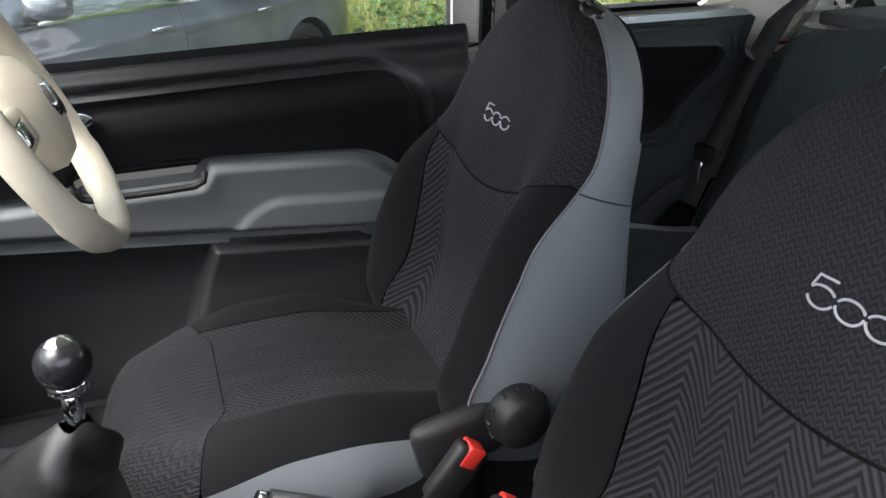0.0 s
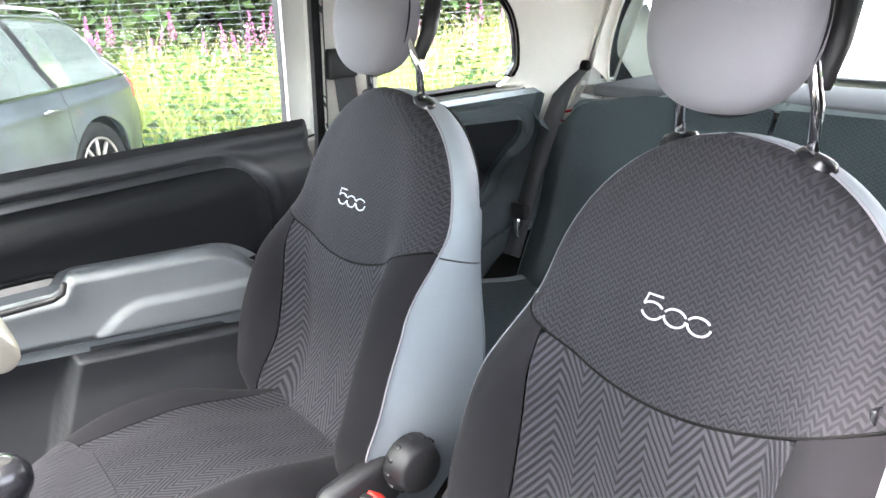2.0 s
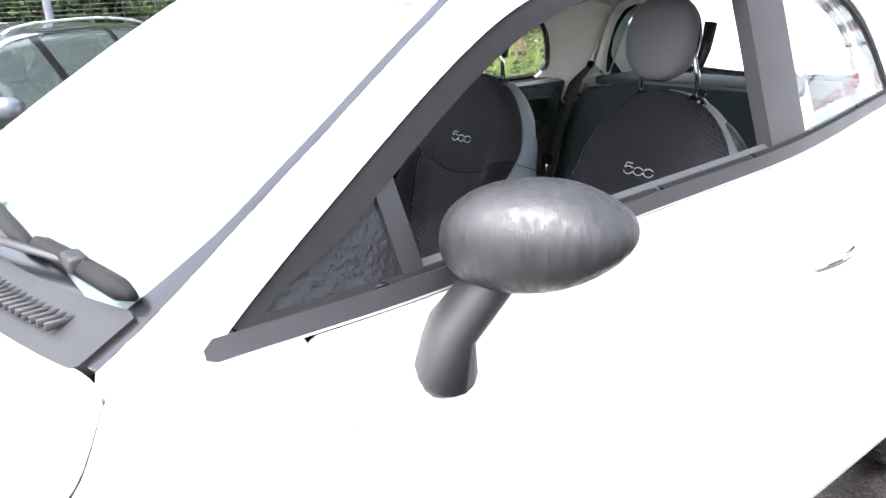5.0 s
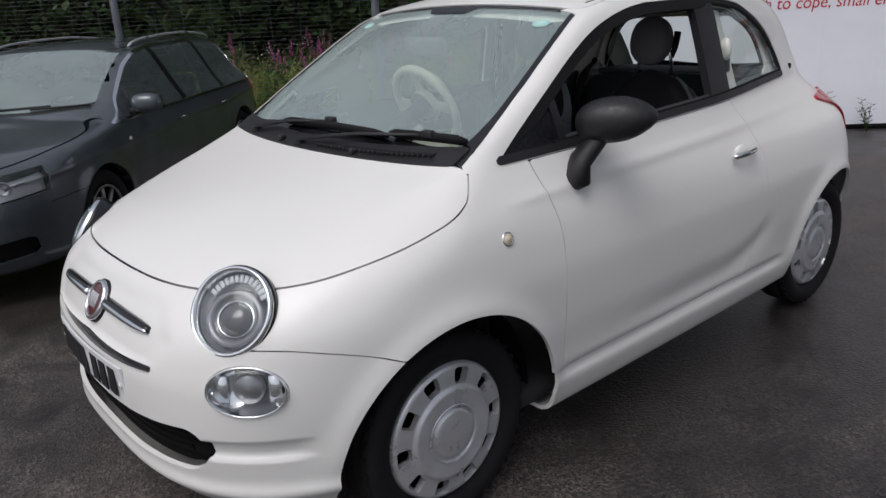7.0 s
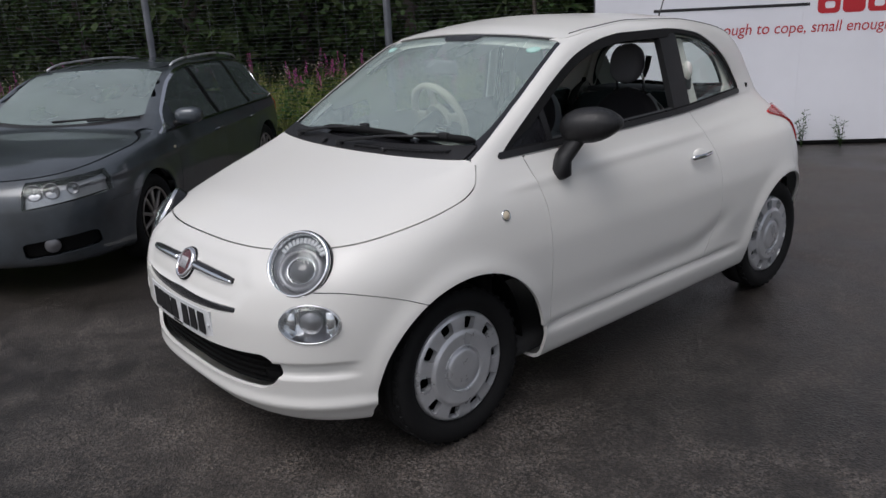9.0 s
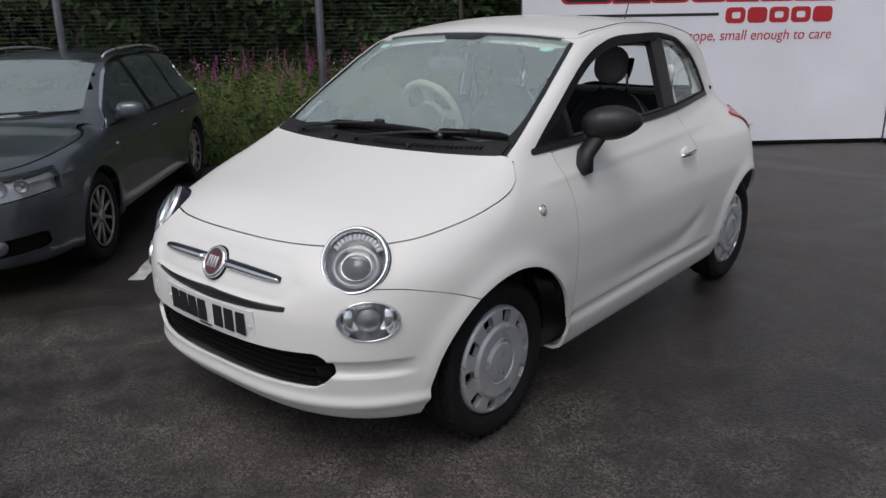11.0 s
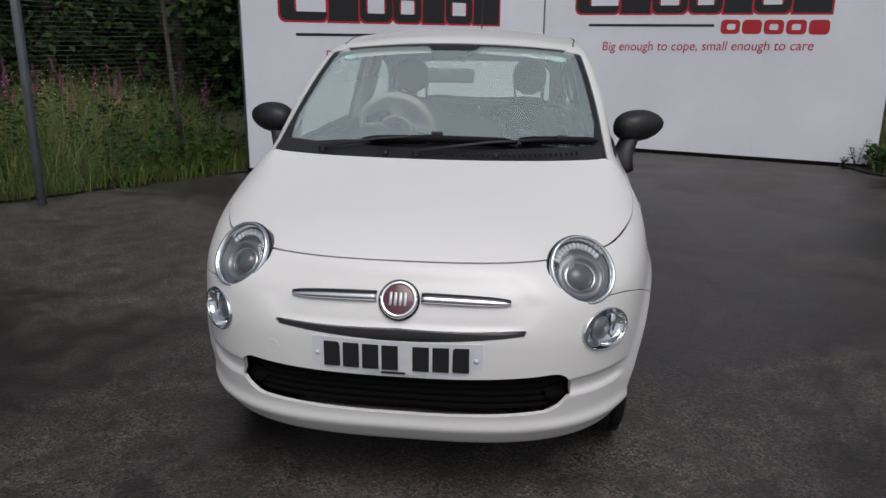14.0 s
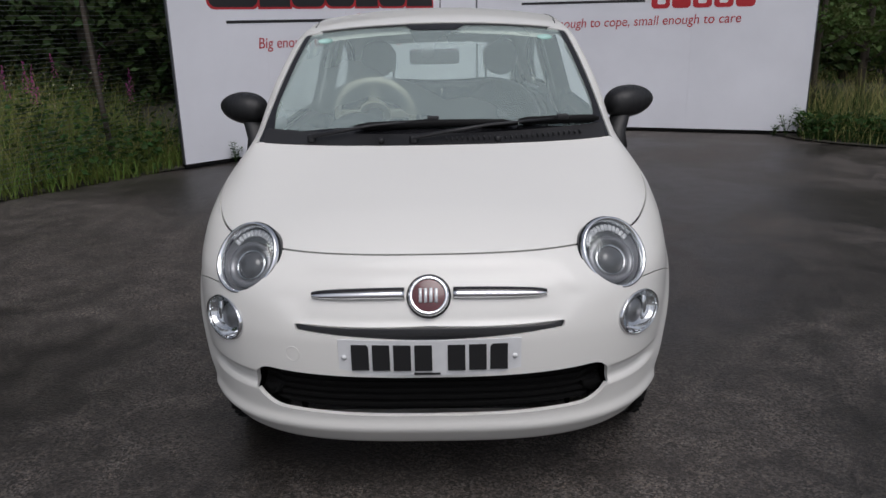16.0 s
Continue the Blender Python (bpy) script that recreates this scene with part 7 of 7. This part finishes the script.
steering_wheel()
console = part("centre_console", extruded([(-0.92, 0.40), (-0.90, 0.80), (-0.60, 0.790), (-0.44, 0.755), (-0.315, 0.738), (-0.288, 0.70), (-0.275, 0.60), (-0.265, 0.46), (0.45, 0.42), (0.45, 0.36), (-0.9, 0.36)], -0.080, 0.080, 0.018), TRIM, car, "charcoal centre console")
vs, fs = [], []
g0, g1 = Vector((-0.010, -0.346, 0.742)), Vector((0.015, -0.305, 0.815))
rng = random.Random(8)
for i in range(9):
    t = i / 8
    for j in range(28):
        a = 2 * math.pi * j / 28
        r = (0.046 * (1 - t) ** 0.8 + 0.013) * (1 + 0.24 * math.sin(a * 4 + t * 4) * math.sin(math.pi * t))
        p = g0.lerp(g1, t)
        vs.append(p + Vector((math.cos(a) * r, math.sin(a) * r * 1.15, 0.004 * math.sin(3 * a + 6 * t))))
for i in range(8):
    for j in range(28):
        fs.append((i * 28 + j, i * 28 + (j + 1) % 28, (i + 1) * 28 + (j + 1) % 28, (i + 1) * 28 + j))
gaiter = link_mesh("gear_gaiter", vs, fs, BLACK, car, "folded black leather gear gaiter with a chrome-collared knob")
vs, fs = tube([(0.015, -0.305, 0.800), (0.021, -0.302, 0.860)], [0.0105, 0.0085], 14)
link_mesh("gear_rod", vs, fs, CHROME, gaiter, "chrome gear rod")
vs, fs = lathe([(0.013, -0.006), (0.0185, -0.004), (0.0185, 0.005), (0.014, 0.008)], 20, Matrix.Translation((0.021, -0.302, 0.861)))
link_mesh("collar", vs, fs, CHROME, gaiter, "chrome collar")
vs, fs = ellipsoid((0.025, -0.301, 0.888), (0.0255, 0.0255, 0.0265), None, 28, 18)
link_mesh("gear_knob", vs, fs, GLOSS, gaiter, "glossy black ball gear knob")
vs, fs = ellipsoid((0.025, -0.301, 0.894), (0.0200, 0.0200, 0.0222), None, 24, 14)
link_mesh("knob_cap", vs, fs, CHROME, gaiter, "chrome knob cap")
vs, fs = lathe([(0.024, 0.0), (0.026, 0.006), (0.020, 0.016), (0.0001, 0.017)], 20, Matrix.Translation((-0.012, -0.424, 0.754)))
link_mesh("console_dial", vs, fs, CHROME, console, "chrome-ringed console dial")
vs, fs = tube([(0.030, 0.16, 0.47), (0.030, -0.01, 0.60), (0.030, -0.135, 0.668)], [0.018, 0.014, 0.014], 14)
brake = link_mesh("handbrake", vs, fs, BLACK, car, "black handbrake lever with a chrome button")
vs, fs = tube([(0.030, -0.135, 0.668), (0.030, -0.148, 0.676)], [0.011, 0.010], 12)
link_mesh("brake_button", vs, fs, CHROME, brake, "chrome button")
im = Matrix.Translation((0.0, -0.545, 1.318)) @ Matrix.Rotation(radians(12), 4, "X")
part("inner_mirror", block((-0.105, -0.016, -0.032), (0.105, 0.012, 0.032), 0.012, 3, im), HEADGREY, car, "pale rear-view mirror housing on the windscreen")


# ---- the dark estate car parked alongside ----
def estate_extra(x, y, z):
    ax = np.abs(x)
    rf, rr = np.hypot(y + 1.42, z - 0.33), np.hypot(y - 1.42, z - 0.33)
    lip = -0.012 * (np.exp(-((rf - 0.375) / 0.05) ** 2) + np.exp(-((rr - 0.375) / 0.05) ** 2)) * step(0.5, 0.75, ax)
    crease = -0.008 * np.exp(-((z - 0.80 - 0.02 * y) / 0.02) ** 2) * step(0.6, 0.8, ax)
    return lip + crease


estate_body = Body(
    side=curve((0.15, 0.84), (0.25, 0.885), (0.40, 0.905), (0.60, 0.925), (0.78, 0.918), (0.90, 0.895), (0.97, 0.868), (1.05, 0.825), (1.2, 0.752), (1.35, 0.675), (1.45, 0.61), (1.55, 0.53)),
    nose=curve((0.15, -2.34), (0.3, -2.42), (0.45, -2.44), (0.6, -2.43), (0.72, -2.40), (0.82, -2.30), (0.95, -1.9), (1.5, -1.2)),
    tail=curve((0.15, 2.36), (0.35, 2.46), (0.6, 2.47), (0.85, 2.42), (1.0, 2.34), (1.2, 2.18), (1.4, 1.98), (1.55, 1.8)),
    top=curve((-2.6, 0.55), (-2.42, 0.765), (-2.3, 0.835), (-2.0, 0.900), (-1.6, 0.950), (-1.25, 0.985), (-1.12, 1.01), (-1.0, 1.065), (-0.7, 1.225), (-0.35, 1.385), (-0.15, 1.435), (0.2, 1.462), (0.8, 1.462), (1.5, 1.435), (1.9, 1.395), (2.1, 1.33), (2.3, 1.08), (2.45, 0.9), (2.6, 0.6)),
    crown=curve((-2.4, 0.06), (-1.2, 0.06), (-0.8, 0.05), (0, 0.10), (2.0, 0.12)),
    under=curve((-2.4, 0.20), (0, 0.19), (2.4, 0.26)),
    y_front=-1.45, y_rear=1.35, power=3.4, extra=estate_extra,
    pinch=lambda y, z: step(0.92, 1.1, z) * (0.07 * step(0.6, 2.3, y) + 0.03 * step(-0.6, -1.1, y)),
    round_top=curve((-2.4, 0.09), (-1.2, 0.09), (-0.9, 0.05), (0.0, 0.07), (2.2, 0.08)),
)
ESTATE = Matrix.Translation((-4.075, -0.648, 0)) @ Matrix.Rotation(radians(44.4), 4, "Z") @ Matrix.Scale(0.895, 4)
estate = thing("estate_car", ESTATE, "dark slate-grey estate car with roof rails, parked at an angle", "car")
E_NOSE, E_TOP, E_TAIL = estate_body.nose_family(), estate_body.top_family(), estate_body.tail_family()
e_arch = lambda P: np.minimum(np.hypot(P[..., 1] + 1.42, P[..., 2] - 0.33), np.hypot(P[..., 1] - 1.42, P[..., 2] - 0.33)) - 0.372
e_hood = curve((-2.5, 0.76), (-2.34, 0.795), (-2.1, 0.838), (-1.8, 0.882), (-1.4, 0.925), (-1.15, 0.97), (-1.0, 1.0))
e_cowl = lambda x: -1.13 + 0.30 * x**2
e_edge = lambda y: 0.70 - 0.135 * (y + 1.05)
e_belt = lambda y: np.full_like(np.asarray(y, float), 0.948)
e_win = curve((-1.15, 0.90), (-1.0, 0.962), (-0.85, 1.075), (-0.65, 1.19), (-0.4, 1.30), (-0.1, 1.368), (0.3, 1.392), (0.9, 1.390), (1.4, 1.365), (1.7, 1.325), (1.86, 1.22), (1.96, 1.08), (2.04, 0.93))
e_rail = curve((-1.1, 1.0), (-0.45, 1.352), (-0.2, 1.40), (0.2, 1.425), (0.9, 1.425), (1.6, 1.395), (2.1, 1.32))


def e_ap(y, z):
    s = (e_win(y + 0.01) - e_win(y - 0.01)) / 0.02
    return np.maximum((z - e_win(y)) / np.sqrt(1 + s**2), e_belt(y) - z)


def e_shell(name, fam, u, v, cut, mat=None, label="", off=0.0, rim=0.014, flip=False, parent=None):
    vs, fs = patch(fam, u, v, cut, off, rim, flip)
    return link_mesh(name, vs, fs, mat or SLATE, parent or estate, label)


e_lamp = lambda P: np.maximum(np.maximum(P[..., 2] - (0.782 + 0.10 * (P[..., 1] + 2.36)), (0.630 + 0.10 * (np.abs(P[..., 0]) - 0.55) * 1.2) - P[..., 2]), np.maximum(0.46 - np.abs(P[..., 0]), P[..., 1] + 1.98))
e_grille = lambda P: rbox(P[..., 0], P[..., 2] - 0.50, 0.25 + 0.12 * (P[..., 2] - 0.5), 0.235, 0.07)
e_low = lambda P: np.maximum(rbox(np.abs(P[..., 0]) - 0.62, P[..., 2] - 0.355 - 0.10 * (np.abs(P[..., 0]) - 0.62), 0.20, 0.055, 0.03), -9)


def e_bumper(P, a, z):
    y = P[..., 1]
    f = np.maximum(z - e_hood(y), np.maximum(-e_arch(P), y + 1.46))
    f = np.where(y > -2.02, np.maximum(f, z - 0.60 - 0.03 * (y + 2.0)), f)
    return np.maximum(np.maximum(f, -e_lamp(P)), np.maximum(-e_grille(P), -e_low(P))) + 0.002


fb = e_shell("front_bumper", E_NOSE, (-1.4, 1.4, 170), (0.18, 0.86, 60), e_bumper, label="slate front bumper with a wide grille")
gr = e_shell("grille", E_NOSE, (-0.4, 0.4, 50), (0.24, 0.76, 34), lambda P, a, z: e_grille(P), DARK, "black grille", off=-0.03)
e_shell("grille_surround", E_NOSE, (-0.4, 0.4, 70), (0.22, 0.78, 60), lambda P, a, z: np.abs(e_grille(P)) - 0.009, CHROME, "chrome grille surround", off=0.003, parent=gr)
for k in range(7):
    e_shell("grille_bar", E_NOSE, (-0.32, 0.32, 30), (0.31 + 0.06 * k, 0.322 + 0.06 * k, 3), lambda P, a, z: e_grille(P) + 0.012, GALV, "", off=-0.012, parent=gr)
e_shell("lower_vent", E_NOSE, (-0.9, 0.9, 100), (0.28, 0.43, 16), lambda P, a, z: e_low(P), DARK, "black lower vents", off=-0.03)
for s in (1, -1):
    q = E_NOSE(np.array([0.56 * s]), np.array([0.365]))[0]
    n = estate_body.normal(q)
    v, f = lathe([(0.048, -0.02), (0.052, 0.0), (0.046, 0.006), (0.0001, 0.012)], 24, Matrix.Translation(Vector(tuple(q)) - n * 0.01) @ n.to_track_quat("Z", "Y").to_matrix().to_4x4())
    link_mesh("fog_lamp", v, f, LAMPGREY, estate, "round fog lamp")
    ang = (0.30, 1.25, 90) if s > 0 else (-1.25, -0.30, 90)
    lamp = e_shell("headlamp", E_NOSE, ang, (0.54, 0.86, 40), lambda P, a, z: e_lamp(P) + 0.006, LAMPBRIGHT, "clear wedge-shaped headlamp", off=-0.05)
    e_shell("lamp_glass", E_NOSE, ang, (0.54, 0.86, 40), lambda P, a, z: e_lamp(P), LENS, "clear lamp glass", off=0.0, rim=0.05, parent=lamp).visible_shadow = False
    for da, r in ((0.50, 0.058), (0.60, 0.056), (0.72, 0.044)):
        q = E_NOSE(np.array([da * s]), np.array([0.720 + 0.03 * (da - 0.44)]))[0]
        n = Vector((0.25 * s, -1, 0)).normalized()
        v, f = lathe([(r, 0.0), (r * 0.95, 0.01), (r * 0.75, -0.012), (r * 0.3, -0.02), (0.0001, 0.0)], 24, Matrix.Translation(Vector(tuple(q)) - n * 0.035) @ n.to_track_quat("Z", "Y").to_matrix().to_4x4())
        link_mesh("lamp_bowl", v, f, LAMPGREY, lamp, "round bright reflector bowl")
    u = (0.5, 2.35, 150) if s > 0 else (-2.35, -0.5, 150)

    def e_wing(P, a, z):
        y = P[..., 1]
        f = np.maximum(np.maximum(z - e_hood(y), -e_arch(P)), np.maximum(y + 0.92, np.where(y < -1.45, 0.60 + 0.03 * (y + 2.0) - z, -9)))
        return np.maximum(np.maximum(f, -e_lamp(P)), np.maximum(-2.35 - y, np.where(y > -1.12, z - e_belt(y) + 0.01, -9))) + 0.002
    e_shell("front_wing", E_NOSE, u, (0.20, 1.02, 70), e_wing, label="slate front wing")
    SIDE = estate_body.side_family(s)
    fl = s < 0
    for a, b, nm in ((-0.92, 0.17, "front_door"), (0.17, 1.12, "rear_door")):
        d = e_shell(nm, SIDE, (a - 0.02, b + 0.02, 60), (0.25, 1.05, 46), lambda P, y, z: np.maximum(np.maximum(a - y, y - b), np.maximum(np.maximum(0.27 - z, z - e_belt(y) + 0.006), -e_arch(P))) + 0.002, label="slate " + nm.replace("_", " "), flip=fl)
        h = [Vector(tuple(SIDE(np.array([y]), np.array([0.815]))[0])) + Vector((0.022 * s, 0, 0)) for y in np.linspace(b - 0.28, b - 0.09, 7)]
        v, f = tube(h, [0.008, 0.014, 0.015, 0.015, 0.015, 0.014, 0.008], 10)
        link_mesh("door_handle", v, f, SLATE, d, "slate door handle with a chrome strip")
        v, f = tube([p + Vector((0.010 * s, 0, 0.010)) for p in h[1:-1]], 0.004, 6)
        link_mesh("handle_strip", v, f, CHROME, d, "chrome strip")
    e_shell("rear_quarter", SIDE, (1.0, 2.0, 70), (0.22, 1.05, 50), lambda P, y, z: np.maximum(np.maximum(1.12 - y, y - 1.9), np.maximum(-e_arch(P), z - e_belt(y) + 0.006)) + 0.002, label="slate rear quarter", flip=fl)
    e_shell("side_frame", SIDE, (-1.12, 2.12, 160), (0.93, 1.46, 50), lambda P, y, z: np.maximum(np.maximum(-(e_ap(y, z) - 0.022), e_belt(y) - z - 0.005), np.maximum(np.where(y < -0.3, e_edge(y) - np.abs(P[..., 0]), -9), np.maximum(z - e_rail(y), y - 1.9))), label="slate pillars and roof rail", flip=fl)
    e_shell("chrome_frame", SIDE, (-1.12, 2.12, 240), (0.92, 1.43, 60), lambda P, y, z: np.maximum(e_ap(y, z) - 0.022, -(e_ap(y, z) - 0.004)), CHROME, "chrome strip round the side windows", off=0.004, rim=0.01, flip=fl)
    e_shell("side_window", SIDE, (-1.1, 2.1, 120), (0.93, 1.41, 40), lambda P, y, z: e_ap(y, z) - 0.004, DARKPANE, "dark tinted side windows", off=-0.006, rim=0.0, flip=fl).visible_shadow = False
    for yc, w in ((0.13, 0.045), (1.06, 0.035)):
        e_shell("pillar_cover", SIDE, (yc - 0.2, yc + 0.2, 40), (0.93, 1.41, 40), lambda P, y, z: np.maximum(e_ap(y, z), np.abs(y - yc + 0.18 * (z - 1.15)) - w), GLOSS, "black pillar cover", off=-0.003, rim=0.01, flip=fl)
    ang = (-1.75, 0.0, 90) if s > 0 else (0.0, 1.75, 90)
    e_shell("rear_corner", E_TAIL, ang, (0.22, 1.40, 70), lambda P, a, z: np.maximum(np.maximum(1.9 - P[..., 1], -e_arch(P)), np.maximum(0.1 - np.abs(P[..., 0]), z - 1.36)) , label="slate rear corner and bumper")
    e_shell("tail_lamp", E_TAIL, ang, (0.70, 0.98, 30), lambda P, a, z: np.maximum(np.maximum(np.abs(z - 0.84) - 0.085, 0.48 - np.abs(P[..., 0])), 2.06 - P[..., 1]), REDLAMP, "red tail lamp", off=0.006, rim=0.012)
    pts = [SIDE(np.array([y]), np.array([float(e_rail(y)) - 0.005]))[0] for y in np.linspace(-0.12, 1.86, 30)]
    pts = [Vector(tuple(p)) + Vector((-0.012 * s, 0, 0.045 * math.sin(math.pi * i / 29) ** 0.4 + 0.008)) for i, p in enumerate(pts)]
    v, f = tube(pts, 0.0105, 10)
    link_mesh("roof_rail", v, f, SILVER, estate, "bright metal roof rail")
    q = Vector((0.93 * s, -0.78, 1.03))
    v, f = ellipsoid((0, 0, 0), (0.115, 0.085, 0.070), Matrix.Translation(q + Vector((0.06 * s, 0, 0))), 28, 18, 2.7)
    mir = link_mesh("wing_mirror", v, f, SLATE, estate, "slate door mirror on a black foot")
    v, f = tube([(0.86 * s, -0.80, 0.965), (0.95 * s, -0.78, 0.985)], [0.032, 0.028], 12)
    link_mesh("mirror_foot", v, f, BLACK, mir, "black mirror foot")
    r = SIDE(np.array([-0.98]), np.array([0.80]))[0]
    v, f = ellipsoid(r, (0.006, 0.024, 0.014))
    link_mesh("side_repeater", v, f, AMBER, estate, "pale side indicator")
    for y in (-1.42, 1.42):
        m = Matrix.Translation((0.80 * s, y, 0.331)) @ Matrix.Rotation(radians(90 * s), 4, "Y")
        v, f = lathe([(0.222, 0.06), (0.24, 0.09), (0.275, 0.105), (0.315, 0.098), (0.329, 0.075), (0.331, 0.0), (0.329, -0.08), (0.24, -0.09), (0.222, -0.06)], 56, m)
        tyre = link_mesh("wheel", v, f, RUBBER, estate, "tyre on a ten-spoke alloy wheel")
        v, f = lathe([(0.226, 0.085), (0.220, 0.092), (0.212, 0.080), (0.205, 0.03), (0.0001, 0.02)], 48, m)
        link_mesh("rim", v, f, DARK, tyre, "dark wheel barrel")
        v, f = lathe([(0.214, 0.080), (0.228, 0.090), (0.226, 0.098), (0.210, 0.092)], 48, m, closed=True)
        link_mesh("rim_lip", v, f, ALLOY, tyre, "alloy rim lip")
        for k in range(10):
            q = m @ Matrix.Rotation(k * math.pi / 5, 4, "Z")
            part("spoke", block((0.03, -0.013, 0.062), (0.214, 0.013, 0.088), 0.006, 1, q), ALLOY, tyre, "alloy spoke")
        v, f = lathe([(0.052, 0.06), (0.050, 0.094), (0.035, 0.100), (0.0001, 0.101)], 24, m)
        link_mesh("hub_cap", v, f, ALLOY, tyre, "alloy hub cap")
        v, f = lathe([(0.40, 0.0), (0.40, 0.30), (0.05, 0.32)], 32, Matrix.Translation((0.86 * s, y, 0.33)) @ Matrix.Rotation(radians(-90 * s), 4, "Y"))
        link_mesh("arch_liner", v, [k for k in f if sum(v[i].z for i in k) / 4 > 0.2], DARK, estate, "black arch liner")
e_shell("bonnet", E_TOP, (-0.95, 0.95, 80), (-2.45, -0.85, 70), lambda P, x, y: np.maximum(e_hood(y) - P[..., 2], y - e_cowl(x)) + 0.002, label="slate bonnet with rain spots")
e_screen = lambda P, x, y: np.maximum(np.maximum(e_cowl(x) + 0.05 - y, y + 0.26 - 0.05 * x**2), np.abs(x) - e_edge(y) + 0.004)
e_shell("windscreen", E_TOP, (-0.75, 0.75, 50), (-1.15, -0.2, 50), e_screen, ESTATESCREEN, "windscreen, its sky reflection partly a painted pale film", off=-0.004, rim=0.0).visible_shadow = False
e_shell("cowl_corner", E_TOP, (-0.92, 0.92, 90), (-1.2, -0.7, 40), lambda P, x, y: np.maximum(np.maximum(e_edge(y) - 0.008 - np.abs(x), e_cowl(x) - y), np.maximum(y + 0.72, 0.90 - P[..., 2])), label="slate foot of the windscreen pillars", off=-0.004, rim=0.0)
e_shell("scuttle", E_TOP, (-0.75, 0.75, 50), (-1.18, -0.85, 22), lambda P, x, y: np.maximum(np.maximum(e_cowl(x) - y, y - e_cowl(x) - 0.05), np.abs(x) - 0.70), BLACK, "black scuttle", off=-0.006, rim=0.02)
e_shell("roof", E_TOP, (-0.72, 0.72, 50), (-0.35, 2.12, 70), lambda P, x, y: np.maximum(np.maximum(-0.262 + 0.05 * x**2 - y, y - 2.06), e_rail(y) + 0.002 - P[..., 2]), label="slate roof")
e_shell("rear_window", E_TOP, (-0.66, 0.66, 40), (2.05, 2.36, 30), lambda P, x, y: np.maximum(np.abs(x) - 0.58, np.maximum(2.07 - y, y - 2.32)), DARKPANE, "tinted rear window", rim=0.0)
for s in (1, -1):
    v, f = tube([(0.15 * s + 0.1, -1.06, 1.045), (0.15 * s + 0.52, -1.00, 1.055)], 0.009, 6)
    link_mesh("wiper", v, f, BLACK, estate, "black wiper")
part("cabin_floor", block((-0.80, -1.1, 0.22), (0.80, 2.2, 0.40), 0.03, 1), DARK, estate, "dark cabin floor")
part("cabin_dash", block((-0.74, -1.15, 0.6), (0.74, -0.72, 0.99), 0.05, 2), TRIM, estate, "dark dashboard")
for x, y in ((-0.38, 0.05), (0.38, 0.05), (-0.38, 0.95), (0.38, 0.95)):
    st = part("seat", block((x - 0.24, y, 0.40), (x + 0.24, y + 0.16, 1.08), 0.06, 3, Matrix.Translation((0, y, 0)) @ Matrix.Identity(4) @ Matrix.Translation((0, -y, 0))), CLOTH, estate, "dark seat")
    part("head_rest", block((x - 0.12, y + 0.05, 1.10), (x + 0.12, y + 0.14, 1.27), 0.035, 2), CLOTH, st, "dark head rest")
    part("seat_cushion", block((x - 0.25, y - 0.45, 0.40), (x + 0.25, y + 0.05, 0.58), 0.05, 2), CLOTH, st, "dark cushion")
